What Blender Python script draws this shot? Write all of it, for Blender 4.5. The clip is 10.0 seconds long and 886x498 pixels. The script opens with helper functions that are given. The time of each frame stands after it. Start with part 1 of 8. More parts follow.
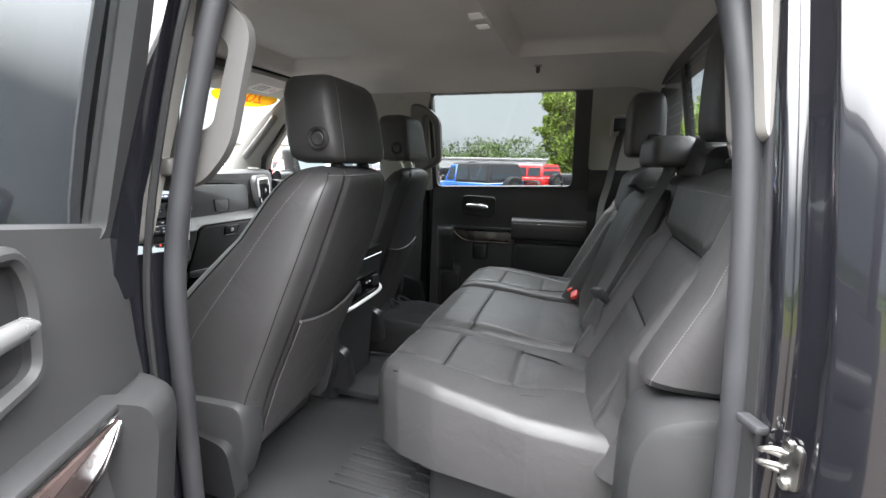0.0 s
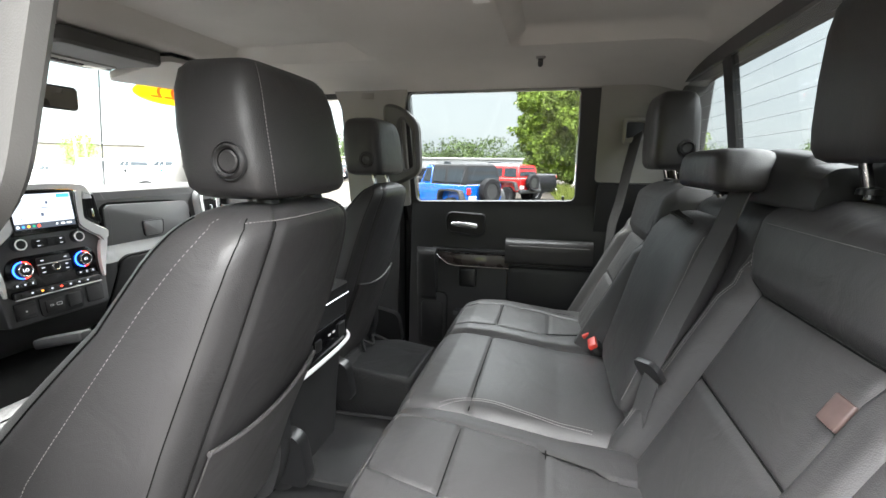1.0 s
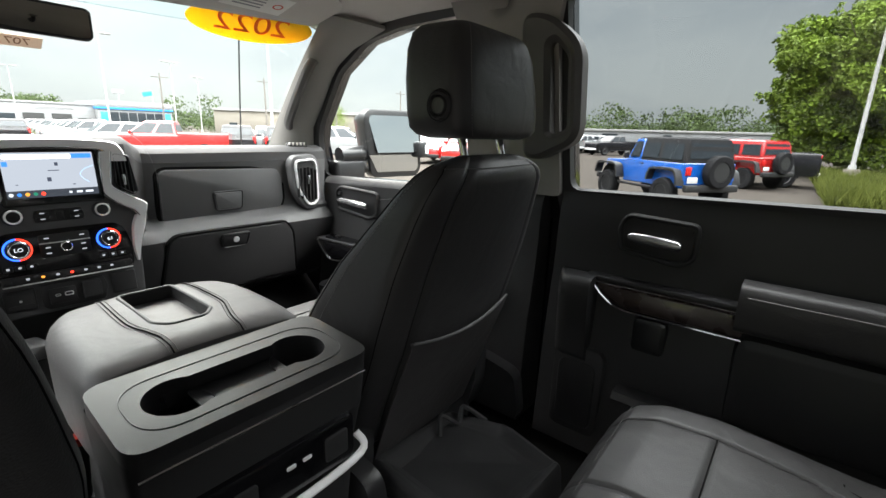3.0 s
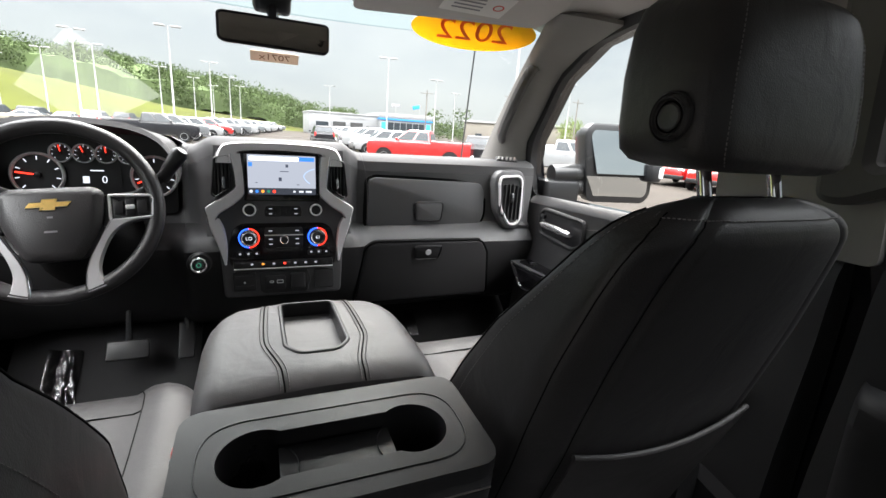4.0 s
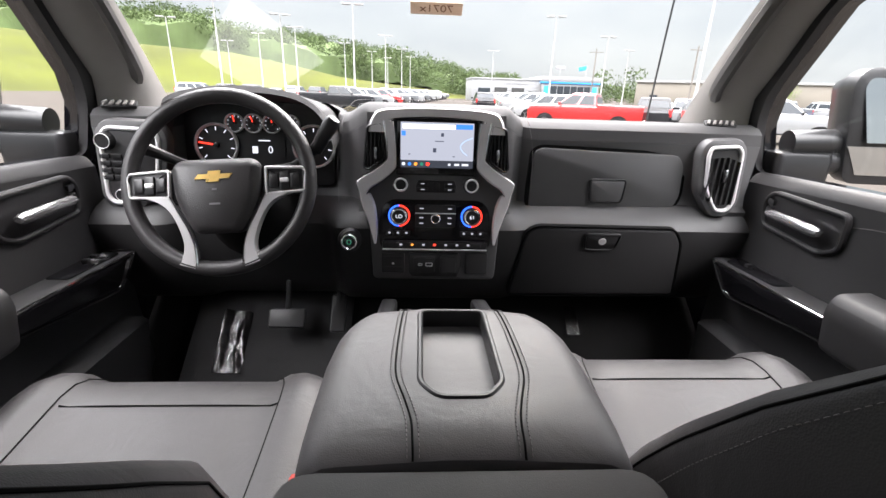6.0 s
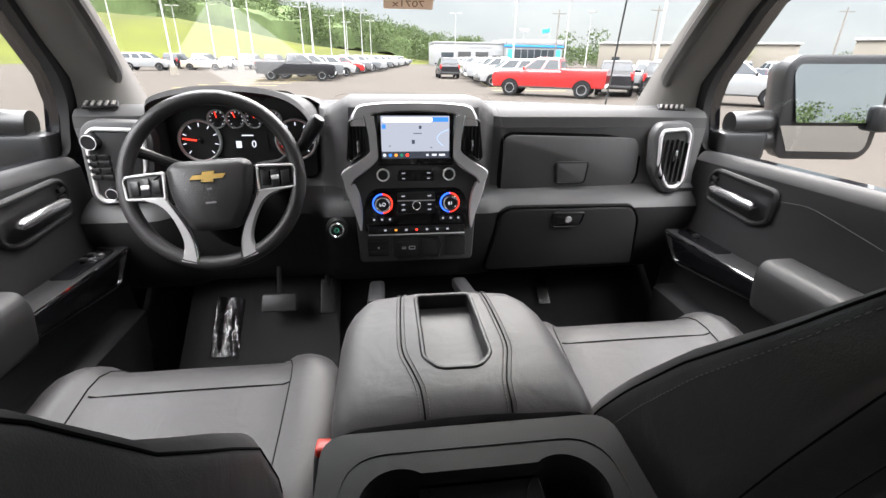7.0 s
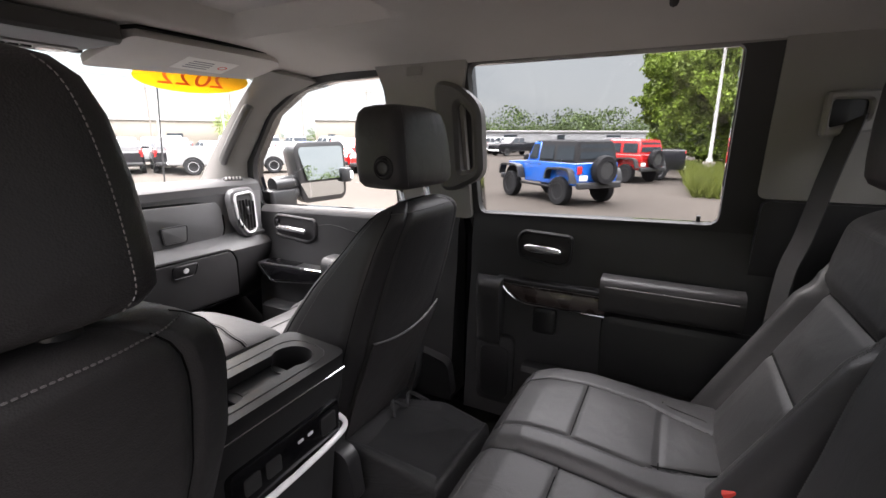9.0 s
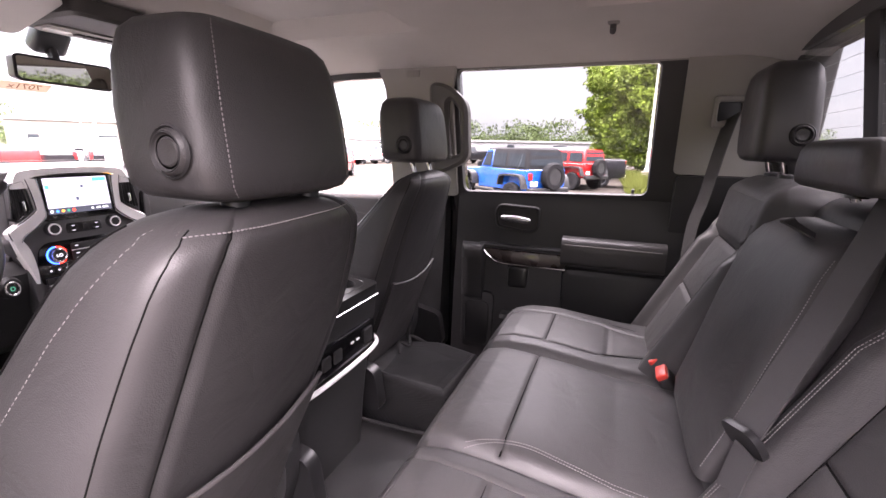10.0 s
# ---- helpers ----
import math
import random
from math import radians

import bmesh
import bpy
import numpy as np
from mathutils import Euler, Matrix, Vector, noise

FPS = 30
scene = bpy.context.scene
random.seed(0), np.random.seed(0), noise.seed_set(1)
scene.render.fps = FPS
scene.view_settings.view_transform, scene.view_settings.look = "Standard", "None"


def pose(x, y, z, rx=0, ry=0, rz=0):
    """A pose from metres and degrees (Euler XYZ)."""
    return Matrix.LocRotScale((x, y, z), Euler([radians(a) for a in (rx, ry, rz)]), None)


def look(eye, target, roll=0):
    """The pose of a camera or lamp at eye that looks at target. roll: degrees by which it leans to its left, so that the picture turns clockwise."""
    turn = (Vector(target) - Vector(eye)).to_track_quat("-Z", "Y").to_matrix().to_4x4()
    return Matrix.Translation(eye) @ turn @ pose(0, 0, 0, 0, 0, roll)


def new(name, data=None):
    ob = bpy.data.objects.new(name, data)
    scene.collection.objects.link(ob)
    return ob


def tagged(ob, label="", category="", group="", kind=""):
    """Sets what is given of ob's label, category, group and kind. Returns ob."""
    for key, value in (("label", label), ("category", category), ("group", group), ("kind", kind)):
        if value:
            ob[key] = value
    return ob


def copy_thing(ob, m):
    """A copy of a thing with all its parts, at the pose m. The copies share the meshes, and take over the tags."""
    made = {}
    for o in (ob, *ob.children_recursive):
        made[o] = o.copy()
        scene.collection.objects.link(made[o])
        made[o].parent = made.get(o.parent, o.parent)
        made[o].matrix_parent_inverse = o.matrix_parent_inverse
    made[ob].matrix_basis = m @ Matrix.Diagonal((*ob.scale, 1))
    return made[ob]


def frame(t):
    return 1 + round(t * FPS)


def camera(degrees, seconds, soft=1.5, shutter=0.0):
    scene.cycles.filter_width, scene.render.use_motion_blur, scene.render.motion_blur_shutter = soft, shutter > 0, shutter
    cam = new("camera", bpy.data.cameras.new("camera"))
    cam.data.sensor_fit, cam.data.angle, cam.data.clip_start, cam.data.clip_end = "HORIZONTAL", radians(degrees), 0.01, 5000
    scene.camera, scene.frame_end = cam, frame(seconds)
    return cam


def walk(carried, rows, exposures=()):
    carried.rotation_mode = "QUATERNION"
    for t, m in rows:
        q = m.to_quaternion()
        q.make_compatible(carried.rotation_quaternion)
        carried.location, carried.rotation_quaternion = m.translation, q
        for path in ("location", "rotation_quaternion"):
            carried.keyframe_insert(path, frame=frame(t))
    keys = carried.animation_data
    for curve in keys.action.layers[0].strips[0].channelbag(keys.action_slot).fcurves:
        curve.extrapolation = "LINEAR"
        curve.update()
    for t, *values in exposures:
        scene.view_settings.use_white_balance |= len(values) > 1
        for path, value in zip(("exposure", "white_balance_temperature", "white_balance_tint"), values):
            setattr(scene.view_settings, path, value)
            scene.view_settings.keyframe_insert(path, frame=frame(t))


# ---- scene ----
cam = camera(89.4, 10.0)
PATH = [
    (0, (-1.4103, -0.6848, 1.7563), (0.4736, -0.1263, 1.3839), 0.90),
    (0.5, (-1.2511, -0.5858, 1.8111), (0.6549, -0.0984, 1.4511), 0.82),
    (1, (-1.0653, -0.5592, 1.8041), (0.8462, -0.1025, 1.4330), 0.61),
    (1.5, (-0.8171, -0.5364, 1.7880), (1.0912, -0.1032, 1.3747), 0.17),
    (2, (-0.6255, -0.4742, 1.7548), (1.2608, -0.0001, 1.2886), -0.43),
    (2.2, (-0.5715, -0.4632, 1.7548), (1.2935, 0.0748, 1.2727), -0.33),
    (3.3, (-0.1746, -0.4255, 1.7833), (1.1237, 1.0117, 1.2886), 2.51),
    (3.5, (-0.1486, -0.3915, 1.7843), (1.0125, 1.1644, 1.3037), 3.01),
    (4, (-0.0698, -0.3199, 1.7855), (0.6953, 1.4602, 1.2899), 3.85),
    (4.5, (-0.0099, -0.2102, 1.7787), (0.4355, 1.6654, 1.2461), 4.57),
    (5, (-0.0179, -0.1223, 1.7896), (0.2021, 1.7761, 1.2001), 4.63),
    (5.5, (-0.0370, -0.1087, 1.7779), (0.0870, 1.7812, 1.1352), 3.22),
    (5.7, (-0.0390, -0.1037, 1.7639), (0.0620, 1.7866, 1.1184), 2.22),
    (7, (-0.0788, -0.1842, 1.8389), (0.1629, 1.6383, 1.0514), 0.95),
    (7.5, (-0.1094, -0.2529, 1.8569), (0.3917, 1.5151, 1.0675), 1.45),
    (8, (-0.1526, -0.3488, 1.8943), (0.7918, 1.2665, 1.1879), 0.92),
    (8.5, (-0.2736, -0.4648, 1.9019), (1.1311, 0.8330, 1.3164), 0.21),
    (9, (-0.5039, -0.5442, 1.8840), (1.2194, 0.3475, 1.3993), 0.22),
    (9.5, (-0.6929, -0.5484, 1.8532), (1.0945, 0.2278, 1.4027), 1.51),
    (10, (-0.8743, -0.5587, 1.8159), (0.9442, 0.1437, 1.3691), 1.21),
]
EXPOSURES = [(0.0, 2.88, 6150, 4), (0.5, 3.6, 6200, 2), (1.0, 3.32, 6250, 2), (1.5, 3.25, 6300, 1), (2.0, 3.3, 6300, 1), (2.2, 3.2, 6300, 1), (3.3, 2.05, 6350, 4), (4.0, 2.05, 6300, 7), (5.0, 2.12, 6350, 12), (5.5, 2.1, 6350, 12), (7.0, 2.1, 6300, 9), (8.0, 2.2, 6350, 7), (8.7, 2.25, 6400, 12), (9.1, 2.85, 6450, 15), (9.5, 3.52, 6550, 33), (10.0, 3.5, 6600, 28)]
walk(cam, [(t, look(eye, target, roll)) for t, eye, target, roll in PATH], EXPOSURES)

# ---- world and sun: bright overcast with broken cloud ----
SUN_EL, SUN_AZ = 46.0, 20.0
world = bpy.data.worlds.new("overcast_sky")
scene.world = world
world.use_nodes = True
wn, wl = world.node_tree.nodes, world.node_tree.links
wn.clear()
w_out = wn.new("ShaderNodeOutputWorld")
w_bg = wn.new("ShaderNodeBackground")
w_sky = wn.new("ShaderNodeTexSky")
w_sky.sky_type, w_sky.sun_disc = "NISHITA", False
w_sky.sun_elevation, w_sky.sun_rotation = radians(SUN_EL), radians(SUN_AZ)
w_sky.dust_density = 3.0
w_scale = wn.new("ShaderNodeMix")
w_scale.data_type, w_scale.blend_type = "RGBA", "MULTIPLY"
w_scale.inputs[0].default_value = 1.0
w_scale.inputs[7].default_value = (0.11, 0.11, 0.11, 1)
w_tc = wn.new("ShaderNodeTexCoord")
w_map = wn.new("ShaderNodeMapping")
w_map.inputs["Scale"].default_value = (1.0, 1.0, 3.2)
w_n = wn.new("ShaderNodeTexNoise")
w_n.inputs["Scale"].default_value, w_n.inputs["Detail"].default_value, w_n.inputs["Roughness"].default_value = 2.3, 6.0, 0.55
w_ramp = wn.new("ShaderNodeValToRGB")
w_ramp.color_ramp.elements[0].position, w_ramp.color_ramp.elements[0].color = 0.30, (0.196, 0.203, 0.214, 1)
w_ramp.color_ramp.elements[1].position, w_ramp.color_ramp.elements[1].color = 0.58, (0.252, 0.252, 0.252, 1)
w_mix = wn.new("ShaderNodeMix")
w_mix.data_type = "RGBA"
w_mix.inputs[0].default_value = 0.96
wl.new(w_tc.outputs["Generated"], w_map.inputs["Vector"])
wl.new(w_map.outputs[0], w_n.inputs["Vector"])
wl.new(w_n.outputs["Fac"], w_ramp.inputs["Fac"])
wl.new(w_sky.outputs[0], w_scale.inputs[6])
wl.new(w_scale.outputs[2], w_mix.inputs[6])
wl.new(w_ramp.outputs[0], w_mix.inputs[7])
# an overcast dome: far brighter overhead than at the skyline
w_sep = wn.new("ShaderNodeSeparateXYZ")
w_up = wn.new("ShaderNodeMapRange")
w_up.inputs[1].default_value, w_up.inputs[2].default_value, w_up.inputs[3].default_value, w_up.inputs[4].default_value = 0.33, 0.78, 0.0, 1.0
w_dome = wn.new("ShaderNodeMix")
w_dome.data_type, w_dome.blend_type = "RGBA", "MULTIPLY"
w_dome.inputs[0].default_value = 1.0
wl.new(w_tc.outputs["Generated"], w_sep.inputs[0])
wl.new(w_sep.outputs["Z"], w_up.inputs[0])
w_zen = wn.new("ShaderNodeMix")
w_zen.data_type = "RGBA"
w_zen.inputs[6].default_value, w_zen.inputs[7].default_value = (1, 1, 1, 1), (25.0, 23.0, 22.1, 1)
wl.new(w_up.outputs[0], w_zen.inputs[0])
wl.new(w_mix.outputs[2], w_dome.inputs[6])
wl.new(w_zen.outputs[2], w_dome.inputs[7])
wl.new(w_dome.outputs[2], w_bg.inputs["Color"])
w_bg.inputs["Strength"].default_value = 1.0
wl.new(w_bg.outputs[0], w_out.inputs["Surface"])

sun = new("sun", bpy.data.lights.new("sun", "SUN"))
sun.data.energy, sun.data.angle, sun.data.color = 0.8, radians(40), (1.0, 0.95, 0.9)
toward = Vector((math.sin(radians(SUN_AZ)) * math.cos(radians(SUN_EL)), math.cos(radians(SUN_AZ)) * math.cos(radians(SUN_EL)), math.sin(radians(SUN_EL))))
sun.matrix_world = look((0, 0, 30), Vector((0, 0, 30)) - toward)

# ---- materials ----
def mat(name, color, rough=0.5, metal=0.0, grain=0.0, scale=60.0, spot=0.12, spot_scale=4.0, kind="noise", coat=0.0, spec=0.5, wrinkle=0.0, wr_scale=14.0):
    """A surface with fine grain (bump), and colour and gloss that vary at two scales."""
    m = bpy.data.materials.new(name)
    m.use_nodes = True
    n, l = m.node_tree.nodes, m.node_tree.links
    b = n["Principled BSDF"]
    b.inputs["Metallic"].default_value, b.inputs["Roughness"].default_value = metal, rough
    b.inputs["Coat Weight"].default_value, b.inputs["Coat Roughness"].default_value = coat, 0.04
    b.inputs["Specular IOR Level"].default_value = spec
    b.inputs["Base Color"].default_value = (*color, 1)
    tc = n.new("ShaderNodeTexCoord")
    if spot > 0:
        n1 = n.new("ShaderNodeTexNoise")
        n1.inputs["Scale"].default_value, n1.inputs["Detail"].default_value = spot_scale, 5.0
        l.new(tc.outputs["Object"], n1.inputs["Vector"])
        mr = n.new("ShaderNodeMapRange")
        mr.inputs[1].default_value, mr.inputs[2].default_value = 0.3, 0.7
        mr.inputs[3].default_value, mr.inputs[4].default_value = 1 - spot, 1 + spot
        l.new(n1.outputs["Fac"], mr.inputs[0])
        mx = n.new("ShaderNodeMix")
        mx.data_type, mx.blend_type = "RGBA", "MULTIPLY"
        mx.inputs[0].default_value = 1.0
        mx.inputs[6].default_value = (*color, 1)
        l.new(mr.outputs[0], mx.inputs[7])
        l.new(mx.outputs[2], b.inputs["Base Color"])
        m2 = n.new("ShaderNodeMapRange")
        m2.inputs[1].default_value, m2.inputs[2].default_value = 0.3, 0.7
        m2.inputs[3].default_value, m2.inputs[4].default_value = max(0.02, rough - spot * 0.5), min(1.0, rough + spot * 0.5)
        l.new(n1.outputs["Fac"], m2.inputs[0])
        l.new(m2.outputs[0], b.inputs["Roughness"])
    if grain > 0:
        if kind == "cells":
            g = n.new("ShaderNodeTexVoronoi")
            g.inputs["Scale"].default_value = scale
            out = g.outputs["Distance"]
        elif kind == "weave":
            g = n.new("ShaderNodeTexWave")
            g.inputs["Scale"].default_value, g.inputs["Distortion"].default_value = scale, 0.6
            out = g.outputs["Fac"]
        else:
            g = n.new("ShaderNodeTexNoise")
            g.inputs["Scale"].default_value, g.inputs["Detail"].default_value = scale, 4.0
            out = g.outputs["Fac"]
        l.new(tc.outputs["Object"], g.inputs["Vector"])
        bp = n.new("ShaderNodeBump")
        bp.inputs["Strength"].default_value, bp.inputs["Distance"].default_value = grain, 0.35 / scale
        l.new(out, bp.inputs["Height"])
        l.new(bp.outputs[0], b.inputs["Normal"])
        if wrinkle > 0:
            w = n.new("ShaderNodeTexNoise")
            w.inputs["Scale"].default_value, w.inputs["Detail"].default_value, w.inputs["Distortion"].default_value = wr_scale, 3.0, 0.8
            l.new(tc.outputs["Object"], w.inputs["Vector"])
            b2 = n.new("ShaderNodeBump")
            b2.inputs["Strength"].default_value, b2.inputs["Distance"].default_value = wrinkle, 0.06 / wr_scale
            l.new(w.outputs["Fac"], b2.inputs["Height"])
            l.new(b2.outputs[0], bp.inputs["Normal"])
    return m


def glow(name, color, strength, gloss=0.15):
    m = mat(name, (0.01, 0.01, 0.012), gloss, spot=0)
    b = m.node_tree.nodes["Principled BSDF"]
    b.inputs["Emission Color"].default_value, b.inputs["Emission Strength"].default_value = (*color, 1), strength
    return m


def pane(name, tint, gloss=0.02, rough=0.0):
    """Thin window glass: what lies behind it shows through, tinted, with a mirror's share by Fresnel."""
    m = bpy.data.materials.new(name)
    m.use_nodes = True
    n, l = m.node_tree.nodes, m.node_tree.links
    n.remove(n["Principled BSDF"])
    t, g, x, f = n.new("ShaderNodeBsdfTransparent"), n.new("ShaderNodeBsdfGlossy"), n.new("ShaderNodeMixShader"), n.new("ShaderNodeLayerWeight")
    c = n.new("ShaderNodeMapRange")
    c.inputs[1].default_value, c.inputs[2].default_value, c.inputs[3].default_value, c.inputs[4].default_value = 0.35, 1.0, gloss, 0.30
    t.inputs["Color"].default_value = (*tint, 1)
    g.inputs["Roughness"].default_value = rough
    f.inputs["Blend"].default_value = 0.35
    l.new(f.outputs["Facing"], c.inputs[0]), l.new(c.outputs[0], x.inputs[0]), l.new(t.outputs[0], x.inputs[1]), l.new(g.outputs[0], x.inputs[2])
    l.new(x.outputs[0], n["Material Output"].inputs["Surface"])
    return m


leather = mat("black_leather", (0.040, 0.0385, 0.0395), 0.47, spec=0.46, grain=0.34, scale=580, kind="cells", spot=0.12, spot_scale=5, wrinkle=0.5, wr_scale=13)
# Lighter copy of black leather: windshield light on the lid is in the colour.
leather_lit = mat("lightened_black_leather", (0.108, 0.105, 0.107), 0.46, spec=0.42, grain=0.34, scale=800, kind="cells", spot=0.10, spot_scale=7, wrinkle=0.45, wr_scale=11)
seat_vinyl = mat("seat_back_vinyl", (0.052, 0.049, 0.050), 0.44, grain=0.32, scale=800, kind="cells", spot=0.12, spot_scale=6, wrinkle=0.5, wr_scale=9)
thread = mat("grey_thread", (0.18, 0.172, 0.172), 0.8, spot=0.1, spot_scale=90)
seam_dark = mat("seam_shadow_thread", (0.006, 0.006, 0.006), 0.9, spec=0.1, spot=0)
dash_skin = mat("dash_skin", (0.092, 0.092, 0.094), 0.48, grain=0.45, scale=700, kind="cells", spot=0.10, spot_scale=6)
# Hard plastic, its colour also taken down where the ledge catches windshield light.
dash_hard = mat("dash_hard_plastic", (0.031, 0.031, 0.032), 0.52, grain=0.3, scale=700, kind="cells", spot=0.08, spot_scale=6)
# Darker copy of dash_skin: the colour takes down strong overhead light on top.
dash_skin_dim = mat("dash_skin_darkened", (0.062, 0.062, 0.063), 0.72, spec=0.25, grain=0.4, scale=700, kind="cells", spot=0.1, spot_scale=6)
wheel_leather = mat("steering_wheel_leather", (0.034, 0.033, 0.034), 0.34, grain=0.5, scale=420, kind="cells", spot=0.12, spot_scale=9)
handle_grey = mat("grey_handle_plastic", (0.088, 0.085, 0.082), 0.5, grain=0.2, scale=600, kind="cells", spot=0.08, spot_scale=6)
plastic_dark = mat("dark_plastic", (0.027, 0.027, 0.028), 0.5, spec=0.32, grain=0.2, scale=900, kind="cells", spot=0.10, spot_scale=7)
stack_grey = mat("charcoal_stack_plastic", (0.074, 0.074, 0.076), 0.36, grain=0.2, scale=600, kind="cells", spot=0.08, spot_scale=8)
deck_plastic = mat("console_deck_plastic", (0.021, 0.021, 0.022), 0.40, spec=0.36, grain=0.2, scale=900, kind="cells", spot=0.08, spot_scale=7)
plastic_black = mat("black_plastic", (0.016, 0.016, 0.017), 0.32, spot=0.1, spot_scale=9)
piano = mat("piano_black", (0.006, 0.006, 0.007), 0.12, spot=0.05, spot_scale=12)
rubber = mat("rubber_seal", (0.026, 0.026, 0.029), 0.55, spec=0.35, grain=0.1, scale=200, spot=0.15, spot_scale=9)
tyre_mat = mat("tyre_rubber", (0.012, 0.012, 0.013), 0.8, spec=0.15, grain=0.5, scale=60, spot=0.2, spot_scale=6)
carpet = mat("black_carpet", (0.014, 0.014, 0.014), 0.95, spec=0.1, grain=0.8, scale=350, spot=0.2, spot_scale=10)
mat_rubber = mat("floor_liner_rubber", (0.034, 0.034, 0.035), 0.42, spec=0.35, grain=0.15, scale=300, spot=0.25, spot_scale=5)
headliner_mat = mat("grey_headliner_cloth", (0.52, 0.50, 0.47), 0.95, grain=0.7, scale=420, spot=0.07, spot_scale=3)
pillar_mat = mat("grey_pillar_plastic", (0.26, 0.25, 0.235), 0.7, grain=0.2, scale=600, kind="cells", spot=0.06, spot_scale=4)
pillar_dark = mat("charcoal_pillar_plastic", (0.055, 0.054, 0.053), 0.6, grain=0.2, scale=600, kind="cells", spot=0.08, spot_scale=4)
satin = mat("satin_silver", (0.82, 0.815, 0.82), 0.30, 0.10, grain=0.05, scale=300, spot=0.06, spot_scale=8)
# Darker copy of satin silver, toned down because the spokes face the light.
satin_dimmed = mat("satin_dimmed", (0.50, 0.495, 0.50), 0.32, 0.25, grain=0.05, scale=300, spot=0.06, spot_scale=8)
chrome = mat("chrome", (0.75, 0.75, 0.76), 0.08, 1.0, spot=0.05, spot_scale=9)
handle_chrome = mat("satin_chrome", (0.52, 0.52, 0.53), 0.26, 0.85, spot=0.05, spot_scale=9)
steel = mat("zinc_steel", (0.30, 0.295, 0.285), 0.35, 1.0, grain=0.1, scale=120, spot=0.2, spot_scale=40)
wood_trim = mat("dark_grained_trim", (0.038, 0.027, 0.025), 0.32, grain=0.15, scale=120, kind="weave", spot=0.35, spot_scale=18)
paint_black = mat("black_paint", (0.006, 0.006, 0.008), 0.12, coat=1.0, spot=0.05, spot_scale=2)
belt_web = mat("seat_belt_webbing", (0.045, 0.044, 0.046), 0.7, grain=0.5, scale=420, kind="weave", spot=0.08, spot_scale=10)
red_plastic = mat("red_buckle_plastic", (0.62, 0.045, 0.03), 0.4, spot=0.06, spot_scale=30)
tag_brown = mat("brown_cloth_tag", (0.085, 0.058, 0.054), 0.45, spot=0.3, spot_scale=60)
label_white = mat("label_paper", (0.75, 0.74, 0.70), 0.6, spot=0.04, spot_scale=20)
print_grey = mat("label_print", (0.25, 0.25, 0.26), 0.7, spot=0)
mark_white = mat("white_print", (0.7, 0.7, 0.7), 0.6, spot=0)
mark_red = mat("red_print", (0.65, 0.06, 0.04), 0.5, spot=0)
gold = mat("gold_emblem", (0.80, 0.55, 0.17), 0.3, 0.45, spot=0.08, spot_scale=60)
bag_cloth = mat("black_nylon_bag", (0.020, 0.020, 0.021), 0.55, spec=0.35, grain=0.5, scale=260, kind="weave", spot=0.15, spot_scale=9)
mirror_glass = mat("mirror_silver", (0.62, 0.65, 0.66), 0.01, 1.0, spot=0)
mirror_dark = mat("dimmed_mirror", (0.55, 0.54, 0.50), 0.02, 1.0, spot=0)
clear_glass = pane("clear_glass", (0.885, 0.905, 0.905))
tint_glass = pane("privacy_glass", (0.60, 0.615, 0.62))
band_glass = pane("shade_band_glass", (0.86, 0.92, 0.92))


def film(name, color, through_):
    """Thin printed film on glass: daylight from outside shines through it."""
    m = mat(name, color, 0.5, spot=0.05, spot_scale=12)
    n, l = m.node_tree.nodes, m.node_tree.links
    t, x = n.new("ShaderNodeBsdfTranslucent"), n.new("ShaderNodeMixShader")
    t.inputs["Color"].default_value = (*color, 1)
    x.inputs[0].default_value = through_
    l.new(n["Principled BSDF"].outputs[0], x.inputs[1]), l.new(t.outputs[0], x.inputs[2])
    l.new(x.outputs[0], n["Material Output"].inputs["Surface"])
    return m


# Faint pale mix that paints a reflection into the windshield.
reflection_haze = film("pale_reflection_haze", (0.85, 0.88, 0.88), 0.7)
hn, hl_ = reflection_haze.node_tree.nodes, reflection_haze.node_tree.links
h_t, h_x = hn.new("ShaderNodeBsdfTransparent"), hn.new("ShaderNodeMixShader")
h_x.inputs[0].default_value = 0.016
hl_.new(h_t.outputs[0], h_x.inputs[1])
hl_.new(next(n for n in hn if n.type == "MIX_SHADER" and n is not h_x).outputs[0], h_x.inputs[2])
hl_.new(h_x.outputs[0], hn["Material Output"].inputs["Surface"])
sticker_yellow = film("yellow_sticker", (0.95, 0.64, 0.012), 0.42)
sticker_red = film("red_sticker_print", (0.85, 0.22, 0.02), 0.35)
sticker_tan = film("tan_sticker", (0.62, 0.46, 0.32), 0.08)
sticker_brown = mat("brown_ink", (0.18, 0.08, 0.03), 0.6, spot=0)
lamp_lens = mat("clear_lamp_lens", (0.8, 0.8, 0.78), 0.15, spot=0.05, spot_scale=40)
screen_map = glow("screen_map", (0.64, 0.66, 0.76), 0.22)
screen_bar = glow("screen_bar", (0.10, 0.11, 0.14), 0.15)
screen_blue = glow("screen_blue", (0.05, 0.22, 0.75), 0.4)
screen_water = glow("screen_water", (0.40, 0.55, 0.85), 0.4)
screen_dark = glow("screen_ink", (0.10, 0.11, 0.16), 0.2)
glow_dim = glow("lit_white_print", (0.9, 0.92, 1.0), 0.12)
glow_red = glow("red_light", (1.0, 0.04, 0.02), 0.7)
glow_blue = glow("blue_light", (0.03, 0.12, 1.0), 0.8)
glow_white = glow("white_light", (0.9, 0.92, 1.0), 0.3)
glow_green = glow("green_light", (0.10, 0.75, 0.45), 0.1)
glow_amber = glow("amber_light", (1.0, 0.35, 0.05), 0.4)
